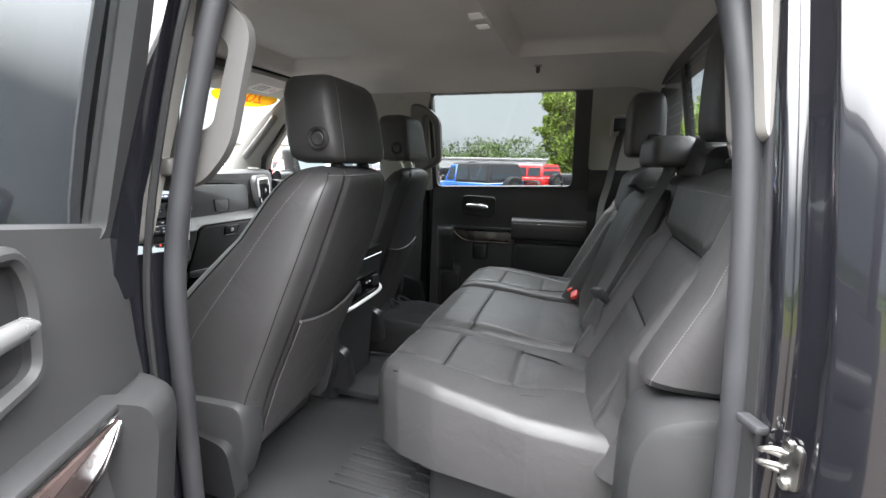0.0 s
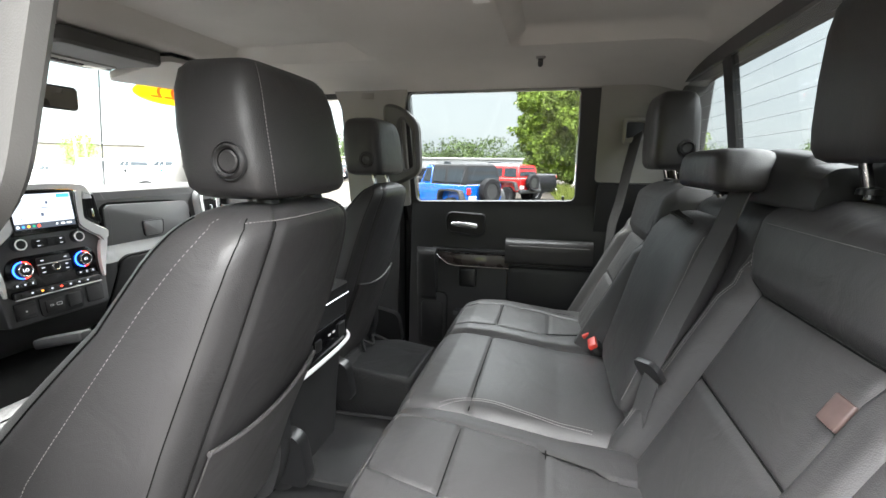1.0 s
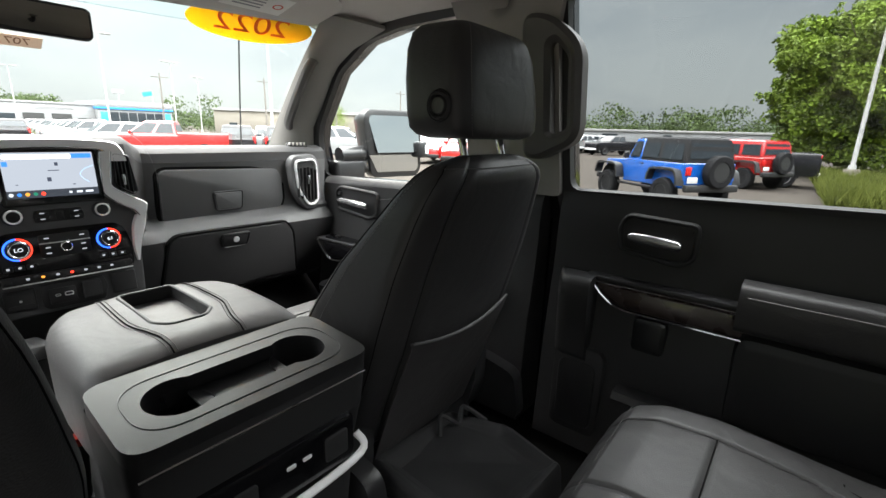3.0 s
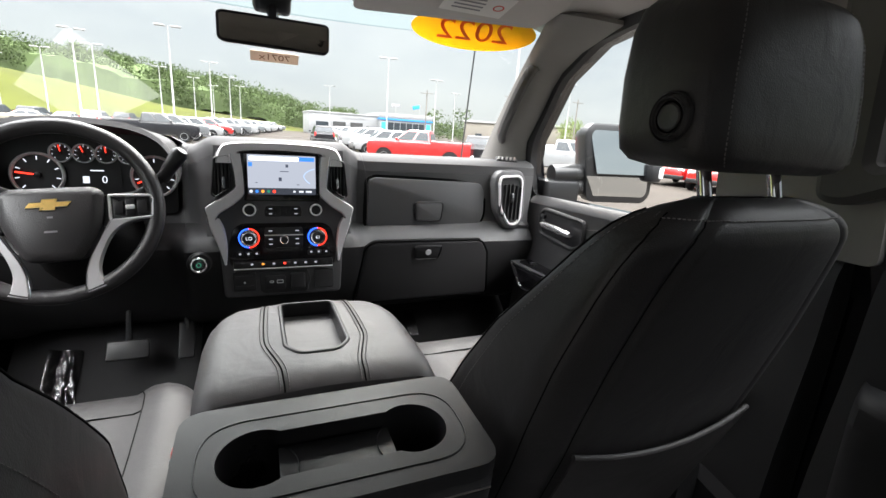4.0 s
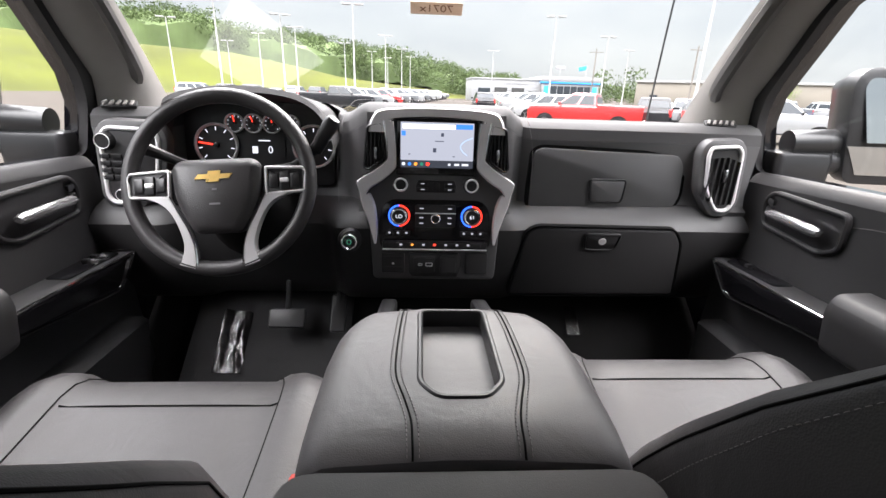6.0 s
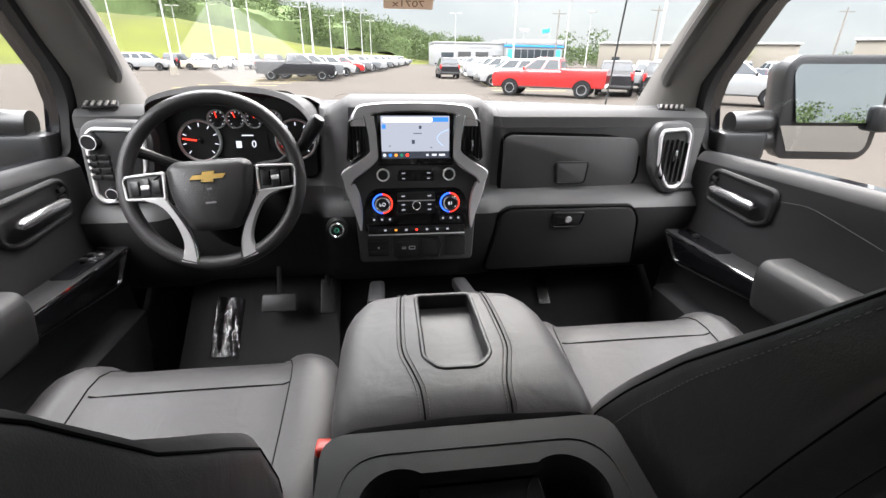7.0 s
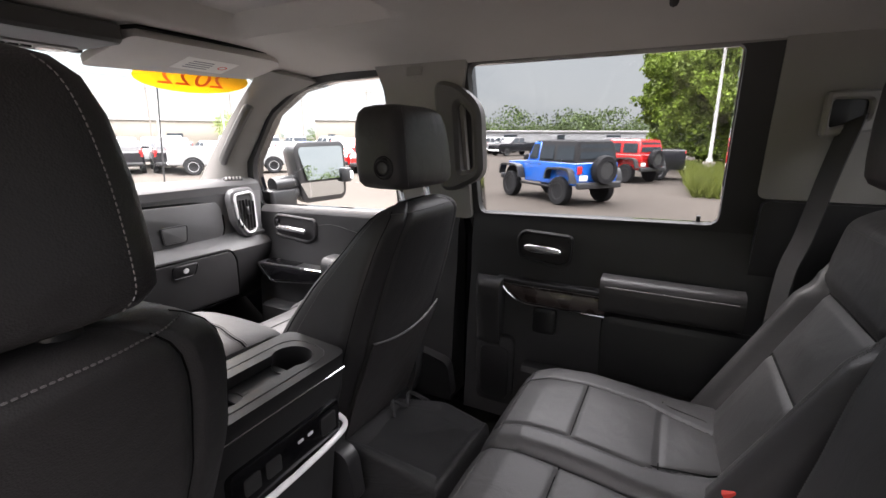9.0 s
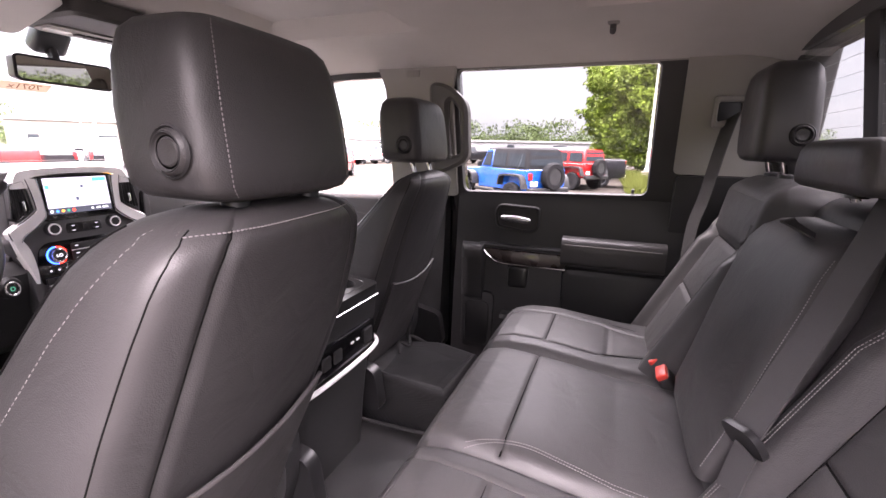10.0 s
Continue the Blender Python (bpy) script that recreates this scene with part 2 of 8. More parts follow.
asphalt = mat("pale_worn_asphalt", (0.043, 0.0375, 0.0325), 0.9, spec=0.05, grain=0.5, scale=35, spot=0.16, spot_scale=0.22)
paint_line = mat("worn_line_paint", (0.384, 0.310, 0.099), 0.8, spot=0.25, spot_scale=1.5)
grass_mat = mat("summer_grass", (0.045, 0.050, 0.010), 0.95, spec=0.05, grain=0.8, scale=3.0, spot=0.35, spot_scale=0.06)
grass_blade = mat("tall_grass", (0.085, 0.10, 0.02), 0.8, spec=0.1, spot=0.3, spot_scale=1.2)
leaf_mat = mat("green_leaves", (0.115, 0.165, 0.018), 0.6, spec=0.15, spot=0.45, spot_scale=0.9)
# Greyed green: distance haze is mixed into the leaf colour.
leaf_far = mat("far_tree_leaves", (0.060, 0.082, 0.034), 0.9, spec=0.03, spot=0.3, spot_scale=0.15)
bark = mat("grey_bark", (0.14, 0.11, 0.085), 0.9, grain=0.8, scale=30, spot=0.25, spot_scale=3)
pole_white = mat("white_painted_pole", (0.28, 0.28, 0.272), 0.5, spot=0.06, spot_scale=1)
pole_wood = mat("weathered_pole_wood", (0.17, 0.155, 0.14), 0.9, spec=0.1, spot=0.2, spot_scale=2)
wall_white = mat("white_wall_panel", (0.24, 0.244, 0.248), 0.6, spot=0.06, spot_scale=0.3)
wall_tan = mat("tan_wall", (0.20, 0.18, 0.15), 0.7, spot=0.08, spot_scale=0.2)
blue_sign = mat("blue_sign_panel", (0.03, 0.25, 0.62), 0.4, spot=0.05, spot_scale=0.5)
dark_glass = mat("dark_window_glass", (0.02, 0.025, 0.03), 0.08, spot=0.05, spot_scale=2)
bay_dark = mat("open_bay_dark", (0.03, 0.03, 0.03), 0.9, spot=0.1, spot_scale=1)
light_red = mat("red_lamp_lens", (0.55, 0.02, 0.02), 0.2, spot=0)
light_clear = mat("headlamp_lens", (0.75, 0.76, 0.78), 0.12, spot=0)
soft_top = mat("soft_top_cloth", (0.022, 0.022, 0.023), 0.9, spec=0.1, grain=0.4, scale=120, spot=0.1, spot_scale=4)
rim_alloy = mat("alloy_rim", (0.34, 0.34, 0.345), 0.3, 0.3, spot=0.05, spot_scale=5)
rim_black = mat("black_rim", (0.03, 0.03, 0.031), 0.35, spot=0.05, spot_scale=5)
under_dark = mat("underbody_black", (0.010, 0.010, 0.010), 0.9, spec=0.1, spot=0.1, spot_scale=3)
CAR_PAINT = {n: mat(n + "_car_paint", c, r, coat=0.25 if n == "black" else 1.0, spec=0.25 if n == "black" else 0.5, spot=0.03, spot_scale=1.5) for n, c, r in (
    ("blue", (0.008, 0.088, 0.40), 0.25), ("red", (0.33, 0.009, 0.009), 0.25), ("white", (0.22, 0.223, 0.226), 0.25), ("black", (0.010, 0.010, 0.012), 0.2),
    ("silver", (0.24, 0.245, 0.25), 0.3), ("grey", (0.10, 0.105, 0.11), 0.25), ("gold", (0.34, 0.30, 0.24), 0.3))}


# ---- builders ----
def link(name, bm, material, smooth=35):
    me = bpy.data.meshes.new(name)
    bmesh.ops.recalc_face_normals(bm, faces=bm.faces)
    bm.to_mesh(me)
    bm.free()
    me.materials.append(material)
    if smooth:
        me.polygons.foreach_set("use_smooth", [True] * len(me.polygons))
        me.set_sharp_from_angle(angle=radians(smooth))
    return new(name, me)


def part(name, bm, material, parent, label="", smooth=35):
    """One mesh object under a thing or under a part."""
    ob = link(name, bm, material, smooth)
    ob.parent = parent
    return tagged(ob, label)


def thing(name, label, category, at=(0, 0, 0), group="", kind=""):
    ob = new(name)
    ob.empty_display_size = 0.1
    ob.location = at
    return tagged(ob, label, category, group, kind)


def solid(name, bm, material, label, category, group="", kind="", smooth=35):
    return tagged(link(name, bm, material, smooth), label, category, group, kind)


def side(o, xd, yd):
    """The matrix that lays local x and y along xd and yd at o; local z stands out of that face."""
    xd, yd = Vector(xd).normalized(), Vector(yd)
    zd = xd.cross(yd).normalized()
    yd = zd.cross(xd)
    m = Matrix((xd, yd, zd)).transposed().to_4x4()
    m.translation = o
    return m


ID = Matrix.Identity(4)


def rpoly(pts, r=0.01, n=4):
    """A polygon with rounded corners; r is one radius, or one for each corner."""
    out, k = [], len(pts)
    rs = r if isinstance(r, (list, tuple)) else [r] * k
    for i in range(k):
        a, b, c = Vector(pts[i - 1]), Vector(pts[i]), Vector(pts[(i + 1) % k])
        u, v = (a - b), (c - b)
        d = min(rs[i], u.length * 0.49, v.length * 0.49)
        p, q = b + u.normalized() * d, b + v.normalized() * d
        for j in range(n + 1):
            t = j / n
            out.append(tuple(p * (1 - t) ** 2 + b * 2 * t * (1 - t) + q * t ** 2))
    return out


def rrect(w, h, r=0.01, n=4, cx=0.0, cy=0.0):
    return rpoly([(cx - w / 2, cy - h / 2), (cx + w / 2, cy - h / 2), (cx + w / 2, cy + h / 2), (cx - w / 2, cy + h / 2)], r, n)


def disc(r, n=24, cx=0.0, cy=0.0):
    return [(cx + r * math.cos(2 * math.pi * i / n), cy + r * math.sin(2 * math.pi * i / n)) for i in range(n)]


def grow(pts, d):
    """Moves a polygon's outline outwards by d (inwards: minus)."""
    area = sum(a[0] * b[1] - b[0] * a[1] for a, b in zip(pts, pts[1:] + pts[:1]))
    s, out, k = (1 if area > 0 else -1), [], len(pts)
    for i in range(k):
        a, c = Vector(pts[i - 1]), Vector(pts[(i + 1) % k])
        t = c - a
        if t.length < 1e-9:
            t = Vector((1, 0))
        t.normalize()
        out.append((pts[i][0] + s * t.y * d, pts[i][1] - s * t.x * d))
    for _ in range(10):
        # edges flipped by a tight corner close up
        flipped = [i for i in range(k) if (out[(i + 1) % k][0] - out[i][0]) * (pts[(i + 1) % k][0] - pts[i][0]) + (out[(i + 1) % k][1] - out[i][1]) * (pts[(i + 1) % k][1] - pts[i][1]) < -1e-12]
        if not flipped or d > 0:
            break
        for i in flipped:
            j = (i + 1) % k
            out[i] = out[j] = ((out[i][0] + out[j][0]) / 2, (out[i][1] + out[j][1]) / 2)
    return out


def skin(rings, bm=None, closed=True, caps=True):
    """A skin over rings of equal length."""
    bm = bm or bmesh.new()
    vs = [[bm.verts.new(p) for p in ring] for ring in rings]
    k = len(vs[0])
    for a, b in zip(vs, vs[1:]):
        for i in range(k if closed else k - 1):
            j = (i + 1) % k
            try:
                bm.faces.new((a[i], a[j], b[j], b[i]))
            except ValueError:
                pass
    if caps and closed:
        bm.faces.new(vs[0][::-1]), bm.faces.new(vs[-1])
    return bm


def prism(pts, d, m=ID, bev=0.0, bm=None, z0=0.0):
    """A plate of outline pts and thickness d along local z, its front edge bevelled."""
    rings = [[m @ Vector((x, y, z0)) for x, y in pts]]
    if bev > 0:
        rings.append([m @ Vector((x, y, z0 + d - bev)) for x, y in pts])
        rings.append([m @ Vector((x, y, z0 + d - bev * 0.3)) for x, y in grow(pts, -bev * 0.35)])
        rings.append([m @ Vector((x, y, z0 + d)) for x, y in grow(pts, -bev)])
    else:
        rings.append([m @ Vector((x, y, z0 + d)) for x, y in pts])
    return skin(rings, bm)


def ring(outer, inner, d, m=ID, bev=0.0, bm=None, z0=0.0):
    """A frame between two outlines of equal count."""
    b = max(bev, 1e-5)
    rows = [[(p, z0) for p in outer], [(p, z0 + d - b) for p in outer], [(p, z0 + d) for p in grow(outer, -b)],
            [(p, z0 + d) for p in grow(inner, b)], [(p, z0 + d - b) for p in inner], [(p, z0) for p in inner]]
    rows = [[m @ Vector((p[0], p[1], z)) for p, z in row] for row in rows]
    return skin(rows + rows[:1], bm, caps=False)


def box(size, m=ID, bev=0.0, bm=None, r=None):
    """A box round m's origin, all its edges eased."""
    x, y, z = (v / 2 for v in size)
    r = min(bev * 1.5 if r is None else r, x * 0.95, y * 0.95)
    b = min(bev, z * 0.9)
    base = rrect(2 * x, 2 * y, r, 3 if bev else 1) if bev else [(-x, -y), (x, -y), (x, y), (-x, y)]
    if not bev:
        rows = [(base, -z), (base, z)]
    else:
        rows = [(grow(base, -b), -z), (grow(base, -b * 0.3), -z + b * 0.3), (base, -z + b), (base, z - b), (grow(base, -b * 0.3), z - b * 0.3), (grow(base, -b), z)]
    return skin([[m @ Vector((p[0], p[1], h)) for p in row] for row, h in rows], bm)


def tube(pts, r, n=8, m=ID, bm=None, closed=False, flat=1.0):
    """A round bar along a line; flat squashes it along its own second axis."""
    pts = [Vector(p) for p in pts]
    rings, k, up = [], len(pts), None
    for i, p in enumerate(pts):
        a = pts[i - 1] if (i or closed) else p
        b = pts[(i + 1) % k] if (i < k - 1 or closed) else p
        t = (b - a).normalized()
        if up is None:
            up = t.orthogonal().normalized()
        up = (up - t * up.dot(t)).normalized()
        w = t.cross(up)
        rr = r[i] if isinstance(r, (list, tuple)) else r
        rings.append([m @ (p + (up * math.cos(c) + w * math.sin(c) * flat) * rr) for c in (2 * math.pi * j / n for j in range(n))])
    return skin(rings + (rings[:1] if closed else []), bm, caps=not closed)


def strip(pts, wide, thick, normal, bm=None):
    """A flat band along a line, lying square to the normals given (one, or one for each point)."""
    pts = [Vector(p) for p in pts]
    rings = []
    for i, p in enumerate(pts):
        t = (pts[min(i + 1, len(pts) - 1)] - pts[max(i - 1, 0)]).normalized()
        nn = Vector(normal[i] if isinstance(normal, list) else normal)
        nn = (nn - t * nn.dot(t)).normalized()
        w = t.cross(nn) * wide / 2
        h = nn * thick / 2
        rings.append([p - w - h, p + w - h, p + w + h, p - w + h])
    return skin(rings, bm)


def lathe(profile, n=24, m=ID, bm=None):
    """A turned shape: profile of (radius, height) about local z."""
    return skin([[m @ Vector((max(r, 1e-4) * math.cos(2 * math.pi * j / n), max(r, 1e-4) * math.sin(2 * math.pi * j / n), z)) for j in range(n)] for r, z in profile], bm)


def smooth_line(pts, n=6, closed=False):
    """A smooth line through points (Catmull-Rom)."""
    pts = [Vector(p) for p in pts]
    k, out = len(pts), []
    for i in range(k if closed else k - 1):
        p1, p2 = pts[i], pts[(i + 1) % k]
        p0 = pts[i - 1] if (i or closed) else p1
        p3 = pts[(i + 2) % k] if (i < k - 2 or closed) else p2
        for j in range(n):
            t = j / n
            out.append(0.5 * ((2 * p1) + (p2 - p0) * t + (2 * p0 - 5 * p1 + 4 * p2 - p3) * t * t + (3 * p1 - p0 - 3 * p2 + p3) * t ** 3))
    if not closed:
        out.append(pts[-1])
    return out


def stitch(pts, r=0.0007, dash=0.0032, gap=0.0018):
    """A row of sewn stitches along a line."""
    pts = [Vector(p) for p in pts]
    at = [0.0]
    for a, b in zip(pts, pts[1:]):
        at.append(at[-1] + (b - a).length)
    def where(d):
        return Vector([float(np.interp(d, at, [p[i] for p in pts])) for i in range(3)])
    bm, d = bmesh.new(), 0.0
    while d + dash < at[-1]:
        tube([where(d), where(d + dash * 0.5), where(d + dash)], [r * 0.7, r, r * 0.7], 5, bm=bm)
        d += dash + gap
    return bm


def table(x, rows):
    """Reads a smooth curve given as (x, value) rows."""
    if x <= rows[0][0]:
        return rows[0][1]
    for (a, p), (b, q) in zip(rows, rows[1:]):
        if x <= b:
            t = (x - a) / (b - a)
            t = t * t * (3 - 2 * t)
            return p + (q - p) * t
    return rows[-1][1]


def lin(x, rows):
    return float(np.interp(x, [r[0] for r in rows], [r[1] for r in rows]))


def sheet(f, us, vs, bm=None, flip=False):
    """A sheet of points f(u, v)."""
    return skin([[f(u, v) for u in us] for v in vs], bm, closed=False, caps=False)


def span(a, b, n):
    return [a + (b - a) * i / n for i in range(n + 1)]


def thicken(bm, d):
    bmesh.ops.recalc_face_normals(bm, faces=bm.faces)
    bmesh.ops.solidify(bm, geom=bm.faces[:], thickness=d)
    return bm


def plate_with_holes(outer, holes, f, thick):
    """A plate with holes through it: outlines in 2D, laid into space by f(u, v, w) with w from 0 to thick."""
    bm = bmesh.new()
    edges = []
    loops = []
    for pts in [outer, *holes]:
        vs = [bm.verts.new((p[0], p[1], 0)) for p in pts]
        loops.append(vs)
        edges += [bm.edges.new((vs[i], vs[(i + 1) % len(vs)])) for i in range(len(vs))]
    bmesh.ops.triangle_fill(bm, use_beauty=True, edges=edges)
    front = bm.faces[:]
    back = {}
    for v in bm.verts[:]:
        back[v] = bm.verts.new((v.co.x, v.co.y, thick))
    for fc in front:
        bm.faces.new([back[v] for v in reversed(fc.verts)])
    for vs in loops:
        for i in range(len(vs)):
            a, b = vs[i], vs[(i + 1) % len(vs)]
            bm.faces.new((a, b, back[b], back[a]))
    for v in bm.verts:
        v.co = f(*v.co)
    return bm


def mirrored(bm):
    bmesh.ops.scale(bm, vec=(-1, 1, 1), verts=bm.verts)
    bmesh.ops.reverse_faces(bm, faces=bm.faces)
    return bm


def flat_text(body, size, depth, m, mirror=False):
    """Lettering in the built-in font, as a mesh."""
    cu = bpy.data.curves.new("lettering", "FONT")
    cu.body, cu.size, cu.extrude, cu.align_x, cu.align_y = body, size, depth, "CENTER", "CENTER"
    tmp = bpy.data.objects.new("lettering", cu)
    scene.collection.objects.link(tmp)
    me = bpy.data.meshes.new_from_object(tmp.evaluated_get(bpy.context.evaluated_depsgraph_get()))
    bpy.data.objects.remove(tmp)
    bm = bmesh.new()
    bm.from_mesh(me)
    bpy.data.meshes.remove(me)
    if mirror:
        bmesh.ops.scale(bm, vec=(-1, 1, 1), verts=bm.verts)
    bmesh.ops.transform(bm, matrix=m, verts=bm.verts)
    return bm


# ---- the cab: floor, walls, ceiling, windows, doors ----
def gx(z):
    """Half the cab's width at the side glass."""
    return 0.878 - 0.231 * (z - 1.64)


def ground_z(x, y):
    a = min(max((x - 3) / 8, 0), 1)
    b = min(max((20 - y) / 10, 0), 1)
    return -0.02 * a * a * (3 - 2 * a) * b * b * (3 - 2 * b)


WIN_F = [(1.085, 1.592), (0.345, 1.612), (0.325, 2.075), (0.56, 2.07), (0.72, 2.045), (0.88, 1.965), (1.055, 1.785), (1.085, 1.72)]
WIN_R = [(0.028, 1.64), (-0.655, 1.66), (-0.645, 2.092), (0.036, 2.092)]


def cab_side(sign, w0, w1):
    def f(u, v, w):
        return Vector((sign * (gx(v) + w0 + w * (w1 - w0)), u, v))
    return f


def side_plate(sign, outer, holes, w0, w1):
    return plate_with_holes(outer, holes, cab_side(sign, w0, w1), 1.0)


floor_bm = sheet(lambda x, y: Vector((x, y, 0.925 + 0.018 * table(abs(x), [(0.12, 1), (0.3, 0)]) + (0.0 if y < 0.95 else (y - 0.95) * 0.8) - (0.0 if y > 0.1 else 0.015))), span(-0.86, 0.86, 24), span(-1.06, 1.42, 40))
floor = solid("floor", thicken(floor_bm, 0.03), carpet, "black carpeted cab floor with a low tunnel", "floor", kind="structure")

# headliner: one sheet, with a raised field over the front seats and another over the bench
def liner(x, y):
    z = 2.158 - 0.055 * (abs(x) / 0.77) ** 5 - 0.03 * table(y, [(0.45, 0), (0.95, 1)]) - 0.03 * table(-y, [(0.85, 0), (1.06, 1)])
    front = table(abs(x), [(0.39, 1), (0.415, 0)]) * table(y, [(0.03, 0), (0.06, 1), (0.52, 1), (0.58, 0)])
    rear = table(abs(x), [(0.31, 1), (0.335, 0)]) * table(-y, [(0.425, 0), (0.455, 1), (0.92, 1), (0.98, 0)])
    return Vector((x, y, z + 0.05 * front + 0.045 * rear))


ceiling = solid("ceiling", thicken(sheet(liner, span(-0.765, 0.765, 72), span(-1.06, 0.87, 90)), 0.012), headliner_mat, "light grey cloth headliner with two shallow raised fields", "ceiling", kind="structure")

# roof skin, hood, cargo bed: the black body outside
roof_bm = sheet(lambda x, y: Vector((x, y, 2.245 - 0.05 * (abs(x) / 0.8) ** 4 - 0.05 * table(y, [(0.4, 0), (1.0, 1)]))), span(-0.81, 0.81, 20), span(-1.12, 0.98, 16))
roof = solid("roof", thicken(roof_bm, 0.01), paint_black, "black painted cab roof", "roof", kind="structure")

RS_OUT = [(1.46, 1.55), (-1.10, 1.55), (-1.06, 2.15), (0.74, 2.15), (0.95, 2.03)]
wall_right = solid("wall_right", side_plate(1, RS_OUT, [WIN_F, WIN_R], 0.015, 0.05), paint_black, "black painted cab side with two window openings", "wall", kind="structure")
LS_OUT = [(1.46, 1.55), (-0.045, 1.55), (-0.045, 1.70), (-0.10, 2.02), (-0.135, 2.075), (-0.18, 2.088), (-0.74, 2.088), (-0.79, 2.07), (-0.78, 2.09), (-1.06, 2.09), (-1.06, 2.15), (0.74, 2.15), (0.95, 2.03)]
wall_left = solid("wall_left", side_plate(-1, LS_OUT, [WIN_F], 0.015, 0.05), paint_black, "black painted cab side with an open rear doorway", "wall", kind="structure")


def lower_skin(sign, y0, y1, z0=0.62, z1=1.55):
    prof = [(0.955, z0), (0.985, z0 + 0.1), (0.995, 1.15), (0.990, 1.45), (0.985, z1), (0.925, z1), (0.925, z0)]
    return skin([[Vector((sign * x, y, z)) for x, z in prof] for y in (y0, y1)])


body_r = solid("wall_lower_right", lower_skin(1, -1.10, 1.42), paint_black, "black painted lower body side", "wall", kind="structure")
for nm, a, b in (("wall_lower_front", -0.04, 1.42),):
    solid(nm, lower_skin(-1, a, b), paint_black, "black painted lower body side beside the doorway", "wall", kind="structure")
solid("door_sill", box((0.19, 0.84, 0.2), pose(-0.905, -0.455, 0.83), 0.015), paint_black, "black painted door sill", "sill", kind="structure")
solid("sill_plate", box((0.11, 0.80, 0.012), pose(-0.90, -0.455, 0.937), 0.004), plastic_dark, "black plastic scuff plate on the sill", "trim", kind="structure")
# door jambs, left: the painted faces that show while the door is open
solid("pillar_jamb_front", skin([[Vector((x, y, z)) for x, y in rpoly([(-0.835, -0.055), (-0.985, -0.005), (-0.985, 0.10), (-0.835, 0.10)], 0.012)] for z in (0.92, 1.2, 1.61)]), paint_black, "glossy black door jamb", "pillar", kind="structure")
JAMB = smooth_line([(-0.825, -0.898, 0), (-0.855, -0.893, 0), (-0.888, -0.890, 0), (-0.903, -0.894, 0), (-0.906, -0.906, 0), (-0.913, -0.912, 0), (-0.922, -0.904, 0), (-0.930, -0.906, 0), (-0.952, -0.914, 0), (-0.962, -0.910, 0), (-0.970, -0.916, 0), (-0.985, -0.935, 0), (-0.998, -0.965, 0), (-1.0, -1.03, 0), (-1.0, -1.10, 0)], 4)
def jamb(p, z):
    k = max(0.0, z - 1.55)
    return Vector((p.x + 0.19 * k + 0.12 * k * k - (0.0 if z > 1.2 else (z - 1.2) * 0.04), p.y + 0.02 * k, z))
jamb_bm = skin([[jamb(p, z) for p in JAMB] + [jamb(Vector((-0.83, -1.10, 0)), z)] for z in (0.62, 0.8, 1.0, 1.2, 1.35, 1.5, 1.6, 1.7, 1.8, 1.9, 2.0, 2.1)])
solid("pillar_jamb_rear", jamb_bm, paint_black, "glossy black pressed door jamb and body side", "pillar", kind="structure")
# rear wall under and over the back glass
solid("wall_back", skin([[Vector((x, y, z)) for y, z in ((-1.06, 0.9), (-1.035, 1.76), (-1.09, 1.76), (-1.11, 0.9))] for x in (-0.86, 0.86)]), carpet, "black carpeted back wall of the cab", "wall", kind="structure")
solid("wall_back_top", skin([[Vector((x, y, z)) for y, z in ((-0.985, 2.09), (-0.975, 2.16), (-1.10, 2.17), (-1.07, 2.09))] for x in (-0.78, 0.78)]), pillar_dark, "dark trim over the back glass", "wall", kind="structure")
for s in (-1, 1):
    solid("wall_back_corner", skin([[Vector((s * x, y, z)) for x, y in rpoly([(0.735 + o, -1.035 + k), (0.80 + o, -0.99), (0.90 + o, -1.0), (0.90 + o, -1.09), (0.735 + o, -1.085)], 0.01)] for z, o, k in ((1.76, 0.03, 0.0), (2.10, -0.02, 0.045))]), pillar_dark, "dark trim beside the back glass", "wall", kind="structure")
solid("firewall", skin([[Vector((x, y, z)) for y, z in ((1.40, 0.9), (1.46, 1.66), (1.52, 1.66), (1.5, 0.9))] for x in (-0.9, 0.9)]), under_dark, "black firewall behind the dashboard", "wall", kind="structure")


solid("trim_back_sill", skin([[Vector((x, y, z)) for y, z in rpoly([(-1.055, 1.70), (-1.012, 1.70), (-1.012, 1.80), (-1.024, 1.818), (-1.055, 1.818)], 0.006)] for x in (-0.755, 0.755)]), plastic_dark, "black trim along the foot of the back glass", "trim", kind="structure")
# windows
def shield(x, v, off=0.0):
    """The windshield: x across, v from its base (0) to its top (1)."""
    k = 0.80 - 0.12 * v
    y = (1.58 - 0.22 * (x / 0.8) ** 2) * (1 - v) + (0.915 - 0.10 * (x / 0.68) ** 2) * v
    z = 1.675 + 0.435 * v + 0.02 * math.sin(v * math.pi)
    return Vector((x * k / 0.80, y + off, z + off * 1.2))


window_1 = thing("window_1", "raked clear windshield with a green shade band", "windshield", (0, 1.2, 1.7), kind="structure")
window_1.location = (0, 0, 0)
g = part("pane", thicken(sheet(lambda x, v: shield(x, v), span(-0.82, 0.82, 16), span(0, 0.865, 10)), 0.004), clear_glass, window_1, "clear glass")
g.visible_shadow = False
g = part("shade_band", thicken(sheet(lambda x, v: shield(x, v), span(-0.82, 0.82, 16), span(0.865, 1.0, 3)), 0.004), band_glass, window_1, "green tinted band")
g.visible_shadow = False
